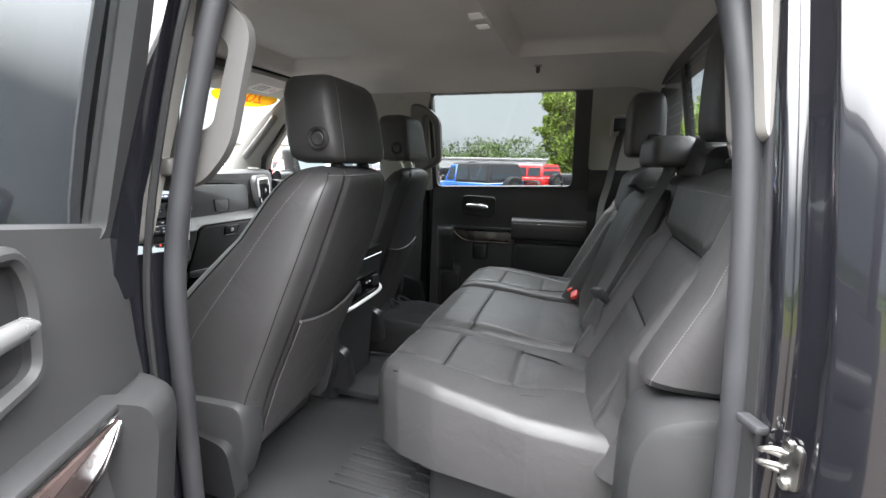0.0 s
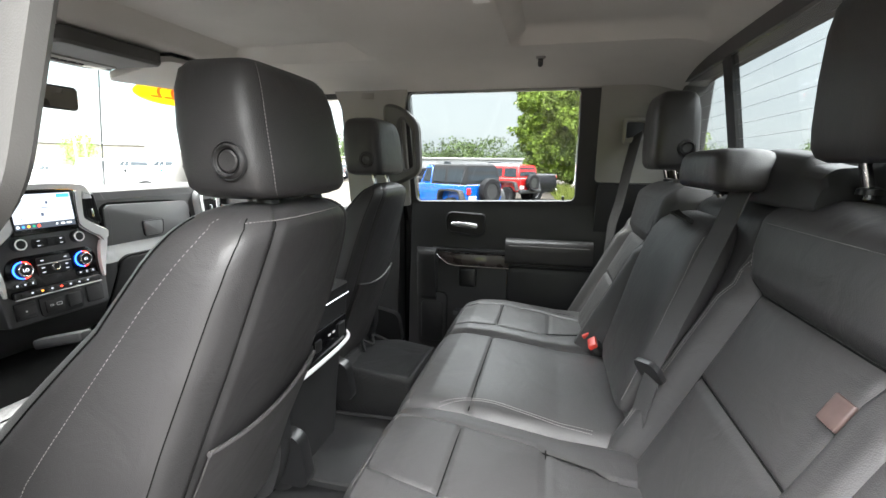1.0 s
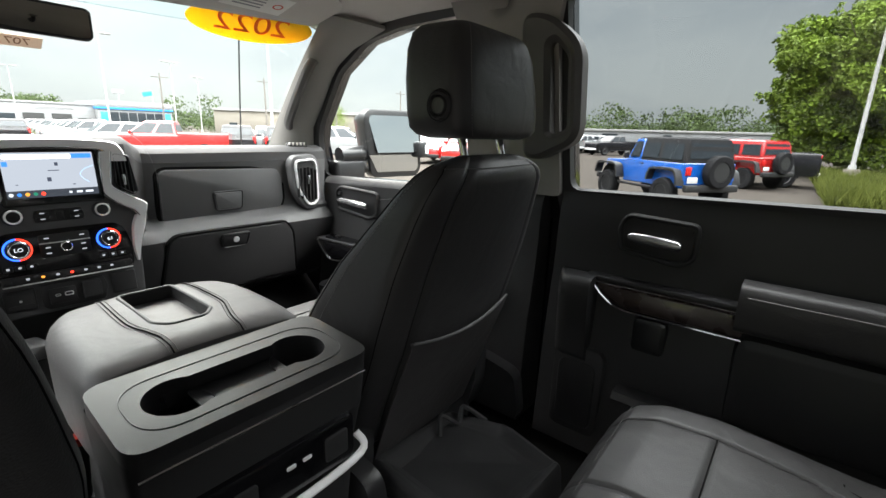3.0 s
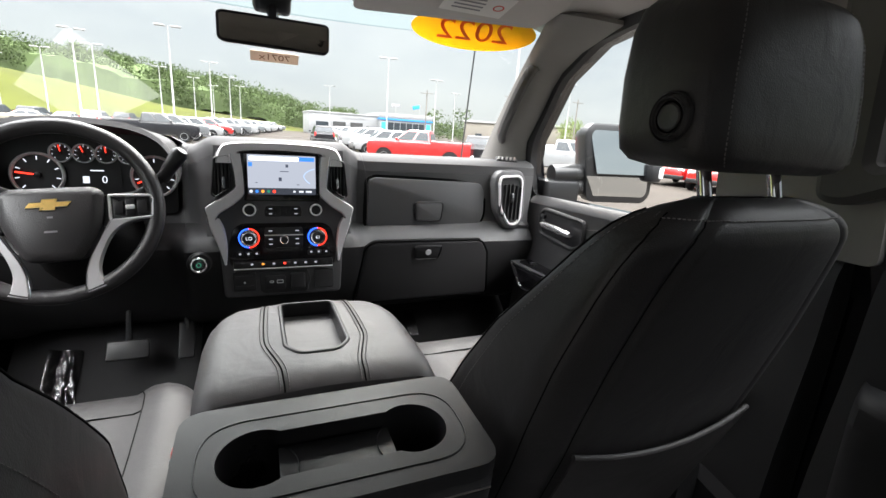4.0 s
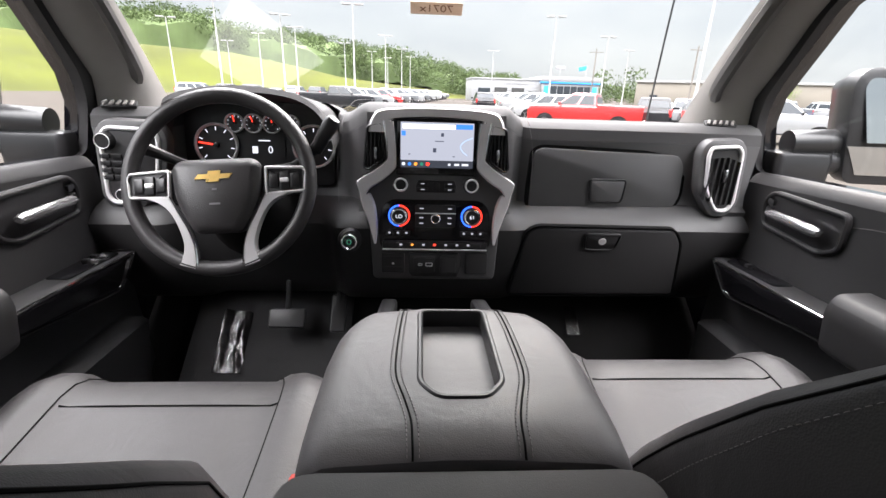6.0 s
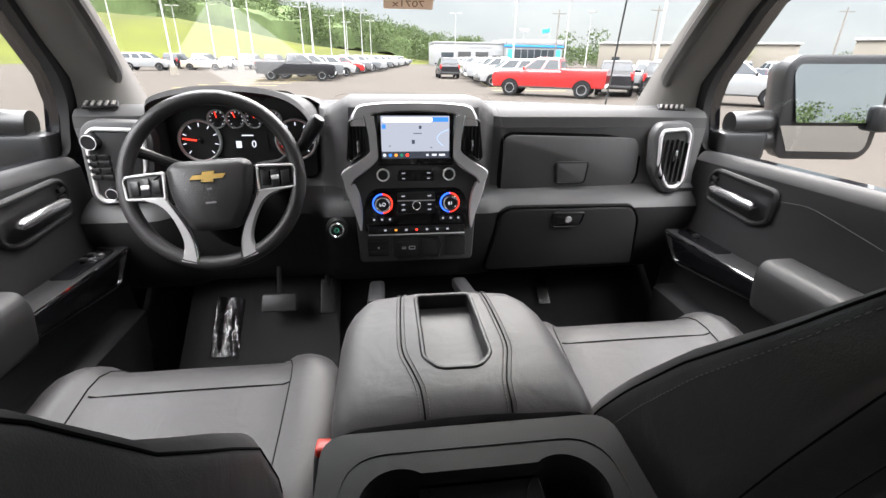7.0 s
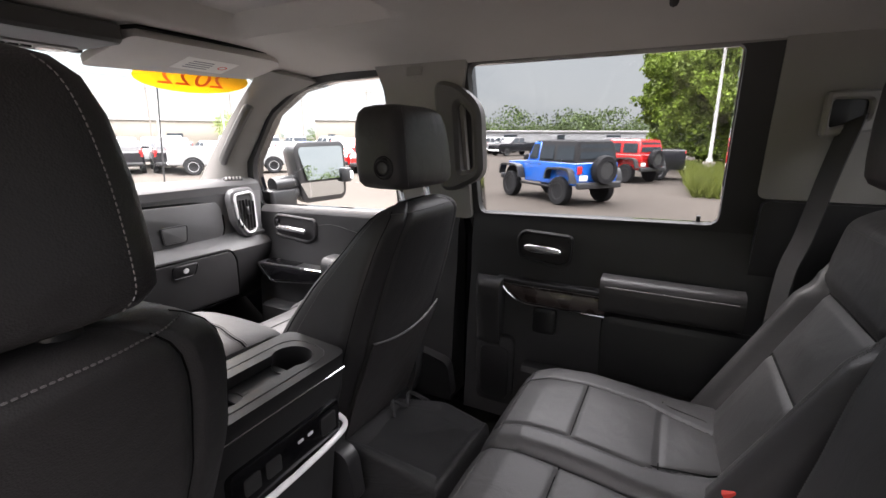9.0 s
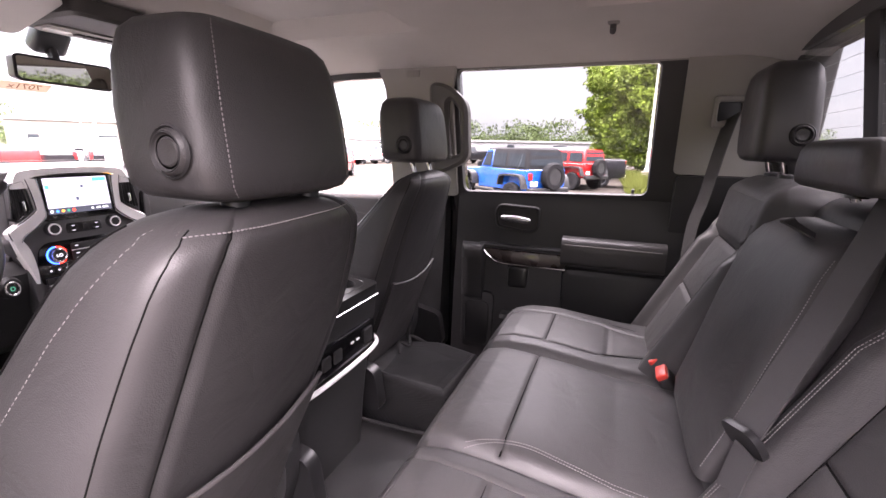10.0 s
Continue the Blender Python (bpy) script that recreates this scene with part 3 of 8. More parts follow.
part("frit", tube([shield(x, 0.0) + Vector((0, -0.004, 0.0)) for x in span(-0.82, 0.82, 20)], 0.022, 6, flat=0.5), plastic_black, window_1, "black edge")


def door_pane(name, sign, poly, mat_, label):
    w = thing(name, label, "window", kind="structure")
    p = part("pane", plate_with_holes(grow(poly, 0.012), [], cab_side(sign, 0.030, 0.034), 1.0), mat_, w, smooth=0)
    p.visible_shadow = mat_ is tint_glass
    return w


window_2 = door_pane("window_2", 1, WIN_F, clear_glass, "clear glass of the front passenger door")
window_3 = door_pane("window_3", 1, WIN_R, tint_glass, "dark tinted glass of the closed rear door")
window_4 = door_pane("window_4", -1, WIN_F, clear_glass, "clear glass of the driver door")

window_5 = thing("window_5", "back glass with a sliding centre pane between two dark bars", "window", kind="structure")


def back(x, v, d=0.0):
    return Vector((x, -1.035 + 0.055 * v - d, 1.765 + 0.325 * v))


for a, b in ((-0.75, -0.335), (-0.335, 0.335), (0.335, 0.75)):
    p = part("pane", thicken(sheet(lambda x, v: back(x, v, 0.02), span(a, b, 2), span(0, 1, 2)), 0.004), tint_glass, window_5, smooth=0)
for x in (-0.335, 0.335):
    part("bar", skin([[back(x + dx, v, d) for dx, d in ((-0.03, 0.012), (0.03, 0.012), (0.03, 0.03), (-0.03, 0.03))] for v in (0, 1)]), plastic_black, window_5, "black divider")
for side_name, a, b in (("l", -0.74, -0.37), ("c", -0.30, 0.30), ("r", 0.37, 0.74)):
    wires = bmesh.new()
    for v in span(0.12, 0.92, 7):
        tube([back(x, v, 0.0175) for x in (a, b)], 0.0004, 4, bm=wires)
    part("heater_wire", wires, print_grey, window_5, "fine heating wires")

# seals round the doorway, left
seal_line = smooth_line([(-0.855, -0.06, 0.95), (-0.858, -0.062, 1.35), (-0.852, -0.07, 1.62), (-0.80, -0.125, 1.97), (-0.775, -0.185, 2.075), (-0.765, -0.45, 2.085), (-0.75, -0.76, 2.078), (-0.718, -0.842, 2.0), (-0.738, -0.874, 1.875), (-0.764, -0.886, 1.76), (-0.802, -0.889, 1.60), (-0.832, -0.889, 1.45), (-0.846, -0.889, 1.30), (-0.855, -0.889, 0.95)], 8)
solid("doorway_seal", tube(seal_line, [0.0165 + 0.002 * (p.y < -0.5) for p in seal_line], 16), rubber, "ribbed black rubber seal round the open doorway", "seal", kind="structure", smooth=60)
solid("doorway_trim", tube([p + Vector((-0.034, 0.0, 0.0)) + (Vector((0, 0.02, 0)) if p.y > -0.45 else Vector((0, -0.022, 0))) for p in seal_line], 0.006, 8), plastic_black, "thin outer rubber seal of the doorway", "seal", kind="structure")
striker = thing("door_striker", "zinc plated door striker on the black jamb", "striker", (-0.926, -0.904, 1.474))
part("plate", skin([[pose(0, 0, 0, 0, 0, 20) @ Vector((x, y, z)) for x, z in grow(rpoly([(-0.018, -0.034), (0.005, -0.037), (0.018, -0.017), (0.018, 0.025), (0.005, 0.038), (-0.016, 0.034)], 0.012), o)] for y, o in ((-0.004, 0.0), (0.006, 0.0), (0.008, -0.003))]), steel, striker)
for z in (0.012, -0.012):
    part("loop", tube(smooth_line([(0.002, 0.004, z + 0.006), (0.008, 0.026, z + 0.005), (0.014, 0.038, z * 0.8), (0.018, 0.03, z - 0.004), (0.012, 0.006, z - 0.008)], 4), 0.0042, 8), steel, striker)
for z in (-0.030, 0.032):
    part("bolt", lathe([(0.0, 0.0), (0.010, 0.0), (0.010, 0.005), (0.006, 0.008), (0.0, 0.008)], 10, pose(0.0, 0.006, z, -90, 0, 20)), steel, striker)
striker.scale = (0.68, 0.68, 0.68)
striker.location = (-0.930, -0.908, 1.468)
bumper_stop = solid("door_bumper", box((0.034, 0.016, 0.010), pose(-0.893, -0.882, 1.487, 0, 0, 20), 0.003), rubber, "small black rubber door bumper", "bumper")


# ---- pillar trims ----
def pillar_trim(name, sign, outline, material, label, w0=-0.02, w1=0.012):
    return solid(name, side_plate(sign, rpoly(outline, 0.02), [], w0, w1), material, label, "pillar", kind="structure")


for s in (1, -1):
    # windshield pillars
    def apil(v, k):
        e = shield(s * 0.80, v) + Vector((-s * 0.012, -0.012, 0.0))
        d = Vector((s * (gx(1.66 + 0.42 * v) - 0.005), lin(v, [(0, 1.13), (0.28, 1.11), (0.5, 1.01), (0.72, 0.92), (0.84, 0.85), (0.95, 0.72), (1.0, 0.62)]), 1.66 + 0.42 * v))
        m = e.lerp(d, k)
        bulge = 0.03 * math.sin(k * math.pi)
        return m + Vector((-s * bulge, -bulge * 0.6, 0))
    solid("pillar_front", thicken(sheet(lambda k, v: apil(v, k), span(0, 1, 8), span(0.0, 1.0, 10)), 0.012), pillar_mat, "grey windshield pillar trim", "pillar", kind="structure")
    grip = smooth_line([apil(0.24, 0.42), apil(0.30, 0.42) + Vector((-s * 0.03, -0.035, 0)), apil(0.5, 0.42) + Vector((-s * 0.04, -0.045, 0)), apil(0.68, 0.42) + Vector((-s * 0.03, -0.035, 0)), apil(0.74, 0.42)], 5)
    solid("grab_handle", tube(grip, 0.014, 8, flat=1.3), handle_grey, "grey grab handle on the windshield pillar", "handle", group="grab handles")
    # middle pillars
    solid("pillar_middle", side_plate(s, rpoly([(0.34, 1.62), (0.05 if s > 0 else -0.02, 1.62), (0.05 if s > 0 else -0.075, 2.02), (0.02 if s > 0 else -0.12, 2.14), (0.36, 2.14), (0.325, 2.03)], 0.02), [], -0.03, 0.014), pillar_mat, "grey middle pillar trim", "pillar", kind="structure")
    hy = 0.03 if s > 0 else -0.11
    ho = rpoly([(-0.045, 1.765), (0.06, 1.715), (0.105, 1.72), (0.105, 2.05), (0.03, 2.04), (-0.045, 1.975)], 0.04, 5)
    hi = rpoly([(-0.012, 1.79), (0.025, 1.78), (0.032, 1.785), (0.032, 1.975), (0.02, 1.985), (-0.012, 1.95)], 0.014, 5)
    if s < 0:
        ho = rpoly([(-0.040, 1.775), (0.015, 1.715), (0.11, 1.70), (0.11, 2.03), (0.01, 2.03), (-0.073, 1.965)], 0.035, 5)
        hi = rpoly([(-0.006, 1.815), (0.01, 1.805), (0.08, 1.80), (0.08, 1.955), (-0.01, 1.955), (-0.032, 1.935)], 0.014, 5)
    hb = ring(ho, hi, 0.045 if s > 0 else 0.028, Matrix(((0, 0, -1, 0.80 if s > 0 else 0.79), (1, 0, 0, 0), (0, 1, 0, 0), (0, 0, 0, 1))), 0.012)
    for v in hb.verts:
        v.co.x -= 0.16 * (v.co.z - 1.9)
        v.co.y += hy
    gh = thing("grab_handle", "moulded grey grab handle loop on the middle pillar", "handle", group="grab handles")
    part("grip", hb if s > 0 else mirrored(hb), handle_grey, gh)
    for z in (1.745, 2.02):
        part("end_cap", box((0.03, 0.05, 0.03), pose(s * (0.80 - 0.16 * (z - 1.9)), 0.075 + hy, z), 0.008), handle_grey, gh)
    # rear pillars
    solid("pillar_rear", side_plate(s, rpoly([(-0.725 if s > 0 else -0.885, 1.74 if s > 0 else 1.785), (-1.06, 1.74 if s > 0 else 1.785), (-1.06, 2.15), (-0.72 if s > 0 else -0.858, 2.13)], 0.02), [], -0.02 if s > 0 else -0.18, 0.014 if s > 0 else -0.035), pillar_mat, "grey rear pillar trim", "pillar", kind="structure")
    solid("pillar_rear_lower", side_plate(s, rpoly([(-0.735 if s > 0 else -0.885, 1.0), (-1.06, 1.0), (-1.06, 1.737 if s > 0 else 1.78), (-0.735 if s > 0 else -0.892, 1.737 if s > 0 else 1.78)], 0.02), [], -0.05 if s > 0 else -0.08, 0.014 if s > 0 else -0.035), plastic_dark, "black lower rear pillar trim", "pillar", kind="structure")
    solid("trim_roof_rail", tube([(s * 0.772, y, 2.108 + 0.006 * math.sin(y * 3)) for y in span(-1.0, 0.62, 14)], 0.017, 8), pillar_mat, "grey roof rail trim", "trim", kind="structure")


# ---- doors ----
def door_surface(y, z, front):
    """How far the inner door panel stands from the centre line."""
    x = lin(z, [(0.95, 0.80), (1.25, 0.822), (1.36, 0.835), (1.45, 0.848), (1.56, 0.852), (1.62, 0.862), (1.645, 0.876)])
    return x


def door_panel(y0, y1, belt):
    zs = [0.95, 1.0, 1.1, 1.2, 1.25, 1.3, 1.36, 1.42, 1.48, 1.54, 1.58, 1.61]
    ring_ = [[Vector((door_surface(y, min(z, belt(y) - 0.025), 0), y, min(z, belt(y) - 0.025 - 0.0005 * (12 - k)))) for k, z in enumerate(zs)] + [Vector((0.868, y, belt(y) - 0.006)), Vector((0.880, y, belt(y))), Vector((0.890, y, belt(y) - 0.004)), Vector((0.915, y, belt(y) - 0.016)), Vector((0.92, y, 0.95))] for y in span(y1, y0, 10)]
    return skin(ring_)


RIGHT = Matrix(((0, 0, -1, 0), (-1, 0, 0, 0), (0, 1, 0, 0), (0, 0, 0, 1)))  # local x to the rear, y up, z into the cab


def on_door(x):
    return Matrix.Translation((x, 0, 0)) @ RIGHT


def add(dst, bm, mirror, name, material, label=""):
    if mirror:
        mirrored(bm)
    return part(name, bm, material, dst, label)


def handle_set(dst, yc, zc, x, flip, buttons, k=1.0, h=1.0):
    """The inside handle in its rounded recess. Local u runs to the rear."""
    m = on_door(x)
    out = rpoly([(-yc - 0.085 * k, zc - 0.045 * h), (-yc + 0.05 * k, zc - 0.062 * h), (-yc + 0.085 * k, zc - 0.04 * h), (-yc + 0.085 * k, zc + 0.045 * h), (-yc - 0.075 * k, zc + 0.052 * h), (-yc - 0.095 * k, zc + 0.02 * h)], 0.02 * h)
    inn = grow(out, -0.012 * h)
    add(dst, ring(out, inn, 0.012 * h, m, 0.004 * h), flip, "handle_bezel", plastic_dark, "dark bezel")
    add(dst, prism(inn, 0.003, m), flip, "handle_cup", plastic_black, "black recess")
    b = skin([[m @ Vector((-yc + u * k, zc + 0.013 * w * math.sin(j) - 0.006 + d, 0.022 + 0.010 * math.cos(j))) for j in (2 * math.pi * q / 10 for q in range(10))] for u, w, d in ((-0.062, 0.5, 0.004), (-0.055, 0.9, 0.003), (0.0, 1.0, 0.0), (0.045, 0.95, -0.003), (0.052, 0.5, -0.003))])
    add(dst, b, flip, "handle", handle_chrome, "satin chrome pull handle")
    if buttons:
        for u, v in ((-0.072, 0.022), (-0.072, 0.003))[:buttons]:
            add(dst, box((0.02, 0.013, 0.008), m @ pose(-yc + u * k, zc + v, 0.008, 0, 0, -8), 0.002), flip, "lock_button", plastic_dark)


def decor(dst, pts, x, flip, rows, face=None):
    """The grained strip with a bright lower edge."""
    m = on_door(x)
    add(dst, prism(rpoly(pts, 0.008), 0.012, m, 0.004), flip, "decor_strip", face or wood_trim, "" if face else "dark grained strip")
    add(dst, tube([m @ Vector((u, v, 0.012)) for u, v in rows], 0.0032, 6), flip, "bright_line", chrome, "bright metal line")


def rear_door(name, flip, label, handle=(-0.205, 1.552, 1.0)):
    d = thing(name, label, "door", kind="structure")
    add(d, door_panel(-0.835, 0.045, (lambda y: min(1.668 - 0.13 * y, 1.715)) if flip else (lambda y: 1.645 - 0.03 * y)), flip, "inner_panel", plastic_dark, "black soft panel")
    # upper frame round the glass
    fo = rpoly([(0.085, 1.62), (-0.76, 1.64), (-0.745, 2.10), (-0.70, 2.118), (0.07, 2.118)], 0.03)
    fi = rpoly([(0.028, 1.64), (-0.655, 1.66), (-0.65, 2.08), (-0.635, 2.092), (0.036, 2.092)], 0.03)
    fr = ring(fo, fi, 1.0)
    sgn = cab_side(1, 0.022, -0.012)
    for v in fr.verts:
        v.co = sgn(v.co.x, v.co.y, v.co.z)
    add(d, fr, flip, "window_frame", plastic_dark, "black window frame")
    m = on_door(0.835)
    handle_set(d, handle[0], handle[1], 0.852, flip, 0, 1.0, handle[2])
    add(d, tube([(0.885, -0.608, 1.65), (0.885, -0.608, 1.678), (0.885, -0.608, 1.680)], [0.005, 0.0055, 0.003], 10), flip, "lock_pin", plastic_black, "small lock pin")
    add(d, skin([[m @ Vector((u, v, w)) for v, w in rpoly([(1.20, 0.0), (1.215, 0.045 * q), (1.40, 0.070 * q), (1.438, 0.062 * q), (1.446, 0.0)], 0.02)] for u, q in ((-0.012, 0.15), (-0.004, 0.6), (0.012, 0.9), (0.035, 1.0), (0.085, 1.02))]), flip, "armrest_end", plastic_dark, "rounded front end of the armrest")
    decor(d, [(0.075, 1.425), (0.40, 1.425), (0.40, 1.375), (0.16, 1.375), (0.12, 1.388)], 0.822, flip, [(0.075, 1.427), (0.10, 1.40), (0.13, 1.378), (0.165, 1.370), (0.40, 1.370)])
    add(d, tube([m @ Vector((u, 1.428, 0.022)) for u in (0.075, 0.40)], 0.002, 6), flip, "bright_line", chrome)
    # ledge under the strip's top, with the armrest behind it
    add(d, box((0.36, 0.014, 0.05), m @ pose(0.235, 1.437, 0.0), 0.005), flip, "ledge", plastic_dark)
    add(d, skin([[m @ Vector((u, v, w * (0.96 if k in (0, 5) else 1))) for v, w in rpoly([(1.385, 0.0), (1.40, 0.062), (1.47, 0.072), (1.498, 0.060), (1.502, 0.0)], 0.018)] for k, u in enumerate((0.385, 0.40, 0.5, 0.62, 0.72, 0.735))]), flip, "armrest", leather, "padded black armrest")
    add(d, tube([m @ Vector((u, 1.478, 0.071)) for u in span(0.40, 0.72, 8)], 0.0015, 5), flip, "stitching", thread)
    add(d, box((0.42, 0.22, 0.05), m @ pose(0.60, 1.27, 0.0), 0.02), flip, "lower_panel", plastic_dark)
    add(d, box((0.08, 0.09, 0.03), m @ pose(0.22, 1.315, 0.0), 0.012), flip, "pull_pocket", plastic_black, "dark pull pocket")
    add(d, prism(rrect(0.135, 0.25, 0.03, 4, 0.065, 1.12), 0.02, on_door(0.822), 0.006), flip, "speaker_surround", plastic_dark)
    add(d, prism(rrect(0.10, 0.19, 0.025, 4, 0.065, 1.11), 0.024, on_door(0.822), 0.004), flip, "speaker_grille", plastic_black, "black speaker grille")
    add(d, skin([[m @ Vector((u, v, w)) for v, w in ((1.0, 0.0), (1.0, 0.055), (1.16, 0.075), (1.175, 0.065), (1.175, 0.0))] for u in (0.17, 0.66)]), flip, "map_pocket", plastic_dark, "bottle and map pocket")
    return d


def front_door(name, flip, label):
    d = thing(name, label, "door", kind="structure")
    add(d, door_panel(0.10, 1.06, lambda y: 1.625 - 0.03 * y), flip, "inner_panel", plastic_dark, "black soft panel")
    fr = ring(grow(rpoly(WIN_F, 0.03), 0.035), rpoly(WIN_F, 0.03), 1.0)
    sgn = cab_side(1, 0.018, -0.006)
    for v in fr.verts:
        v.co = sgn(v.co.x, v.co.y, v.co.z)
    add(d, fr, flip, "window_frame", plastic_dark, "black window frame")
    handle_set(d, 0.85, 1.515, 0.85, flip, 2, 1.35)
    m = on_door(0.835)
    add(d, tube([(0.885, 0.345, 1.61), (0.885, 0.345, 1.635), (0.885, 0.345, 1.637)], [0.005, 0.0055, 0.003], 10), flip, "lock_pin", plastic_black, "small lock pin")
    add(d, stitch(smooth_line([m @ Vector(p) for p in ((-0.73, 1.535, -0.012), (-0.66, 1.545, -0.012), (-0.60, 1.538, -0.012), (-0.48, 1.515, -0.012))], 4)), flip, "stitching", thread)
    # armrest shelf with its switches
    add(d, skin([[m @ Vector((u, v, w)) for v, w in rpoly([(1.29 + k * 0.03, 0.0), (1.305 + k * 0.03, 0.05), (1.362 + k * 0.01, 0.075), (1.368 + k * 0.01, 0.07), (1.368 + k * 0.01, 0.0)], 0.006)] for u, k in ((-1.0, 0.0), (-0.985, 0.0), (-0.80, 0.2), (-0.62, 0.5))]), flip, "shelf", plastic_dark)
    add(d, prism(rpoly([(-0.985, 0.005), (-0.80, 0.005), (-0.80, 0.055), (-0.965, 0.06)], 0.01), 0.004, Matrix(((0, -1, 0, 0.835), (-1, 0, 0, 0), (0, 0, 1, 1.3685), (0, 0, 0, 1))), 0.001), flip, "switch_plate", piano, "glossy black switch plate")
    for u, v in ((-0.93, 0.025), (-0.90, 0.025), (-0.93, 0.045), (-0.90, 0.045)) if flip else ((-0.92, 0.03),):
        add(d, box((0.018, 0.014, 0.012), pose(0.835 - v, -u, 1.374, 0, 0, 0), 0.003), flip, "window_switch", handle_chrome if v > 0.04 else plastic_dark)
    decor(d, [(-0.985, 1.36), (-0.63, 1.37), (-0.63, 1.33), (-0.93, 1.30)], 0.77, flip, [(-0.985, 1.362), (-0.95, 1.325), (-0.925, 1.30), (-0.90, 1.295), (-0.63, 1.328)], piano)
    add(d, tube([m @ Vector((u, v, 0.075)) for u, v in ((-0.985, 1.365), (-0.63, 1.374))], 0.0025, 6), flip, "bright_line", chrome)
    add(d, skin([[m @ Vector((u, v, w * (0.94 if k in (0, 4) else 1))) for v, w in rpoly([(1.30, 0.0), (1.31, 0.085), (1.40, 0.10), (1.432, 0.085), (1.435, 0.0)], 0.02)] for k, u in enumerate((-0.63, -0.61, -0.46, -0.3, -0.28))]), flip, "armrest", plastic_dark, "padded black armrest")
    add(d, skin([[m @ Vector((u, v, w)) for v, w in ((0.98, 0.0), (0.98, 0.06), (1.18, 0.085), (1.19, 0.07), (1.19, 0.0))] for u in (-0.98, -0.3)]), flip, "map_pocket", plastic_dark)
    return d


door_1 = front_door("door_1", False, "closed front passenger door with black trim panel")
door_2 = front_door("door_2", True, "closed driver door with black trim panel and window switches")
door_3 = rear_door("door_3", False, "closed rear door with black panel and chrome handle")

# the open rear door, left: built closed at the hinge, then swung out
door_4 = rear_door("door_4", True, "wide open rear door with black trim panel and armrest", (-0.236, 1.588, 1.6))
win4 = part("pane", mirrored(plate_with_holes(WIN_R, [], cab_side(1, 0.01, 0.014), 1.0)), tint_glass, door_4, "tinted glass", 0)
part("outer_skin", mirrored(skin([[Vector((x, y, z)) for x, z in ((0.955, 0.75), (0.99, 0.9), (0.995, 1.15), (0.985, 1.62), (0.90, 1.62), (0.90, 0.95), (0.90, 0.75))] for y in (-0.84, 0.06)])), paint_black, door_4, "black painted outside")
part("edge_seal", mirrored(tube(smooth_line([(0.925, 0.05, 0.95), (0.925, 0.055, 1.6), (0.80, 0.04, 2.1)], 6), 0.012, 6)), rubber, door_4)
HINGE = Vector((-0.985, 0.03, 0))
SHIFT = Vector((0, 0.045, 0))
DOOR_OPEN = -66
door_4.matrix_world = Matrix.Translation(HINGE + SHIFT) @ Matrix.Rotation(radians(DOOR_OPEN), 4, "Z") @ Matrix.Translation(-HINGE)


# ---- front seats ----
def sup(c, e):
    return math.copysign(abs(c) ** e, c)


BACK_W = [(1.0, 0.225), (1.2, 0.238), (1.45, 0.240), (1.55, 0.234), (1.61, 0.222), (1.65, 0.213), (1.68, 0.203), (1.70, 0.193), (1.716, 0.180), (1.729, 0.162), (1.739, 0.139), (1.745, 0.114), (1.748, 0.085)]
SEAT_FORM = {
    "driver": dict(inner=0.042, rear=[(1.0, 0.06), (1.26, -0.030), (1.414, -0.096), (1.55, -0.152), (1.665, -0.190), (1.705, -0.200), (1.722, -0.200), (1.737, -0.190), (1.744, -0.178), (1.748, -0.162)],
                   front=[(1.0, 0.29), (1.15, 0.295), (1.30, 0.265), (1.42, 0.200), (1.50, 0.118), (1.55, 0.064), (1.60, 0.012), (1.65, -0.024), (1.69, -0.050), (1.722, -0.074), (1.737, -0.090), (1.744, -0.105), (1.748, -0.122)]),
    "passenger": dict(inner=0.0, rear=[(1.0, 0.21), (1.26, 0.125), (1.39, 0.078), (1.55, 0.030), (1.64, 0.004), (1.705, -0.016), (1.722, -0.016), (1.737, -0.006), (1.744, 0.005), (1.748, 0.016)],
                      front=[(1.0, 0.37), (1.20, 0.375), (1.33, 0.358), (1.39, 0.325), (1.47, 0.268), (1.56, 0.196), (1.65, 0.112), (1.69, 0.080), (1.722, 0.055), (1.737, 0.038), (1.744, 0.028), (1.748, 0.020)]),
}


def back_ring(z, form):
    """One level of a front seat's backrest: a flat rear panel between two seams, stitched corners, deep front bolsters."""
    w, r, f = lin(z, BACK_W), lin(z, form["rear"]), lin(z, form["front"])
    t = f - r
    b = w * 0.70
    q = r + min(lin(z, [(1.2, 0.215), (1.4, 0.185), (1.60, 0.115), (1.644, 0.10), (1.69, 0.08), (1.73, 0.06), (1.746, 0.03)]), t * 0.72)
    d = 0.075 * min(t / 0.25, 1.0)
    half = [(0.06, r - 0.012, 0.05), (b - 0.012, r - 0.006, 0.008), (b, r + 0.003, 0.001), (b + 0.012, r - 0.001, 0.008), (w, r + 0.016, 0.035), (w * 1.006, q, 0.02), (w, f - t * 0.14, 0.04), (w * 0.88, f, 0.04), (w * 0.60, f - d * 0.35, 0.05), (w * 0.34, f - d, 0.05)]
    inner = [(x, y + (form["inner"] * x / w * min(t / 0.15, 1.0) if i > 5 else 0.0), k) for i, (x, y, k) in enumerate(half)]
    pts = inner + [(-x, y, k) for x, y, k in half[::-1]]
    return rpoly([(x, y) for x, y, _ in pts], [min(k, t * 0.3) for _, _, k in pts], 4)


def head_ring(z, w, d, y0, n=36, e=0.34):
    return [Vector((w * sup(math.cos(a), e) * (1.0 + 0.03 * math.sin(a)), y0 + d / 2 + d / 2 * sup(math.sin(a), e), z)) for a in (2 * math.pi * i / n for i in range(n))]


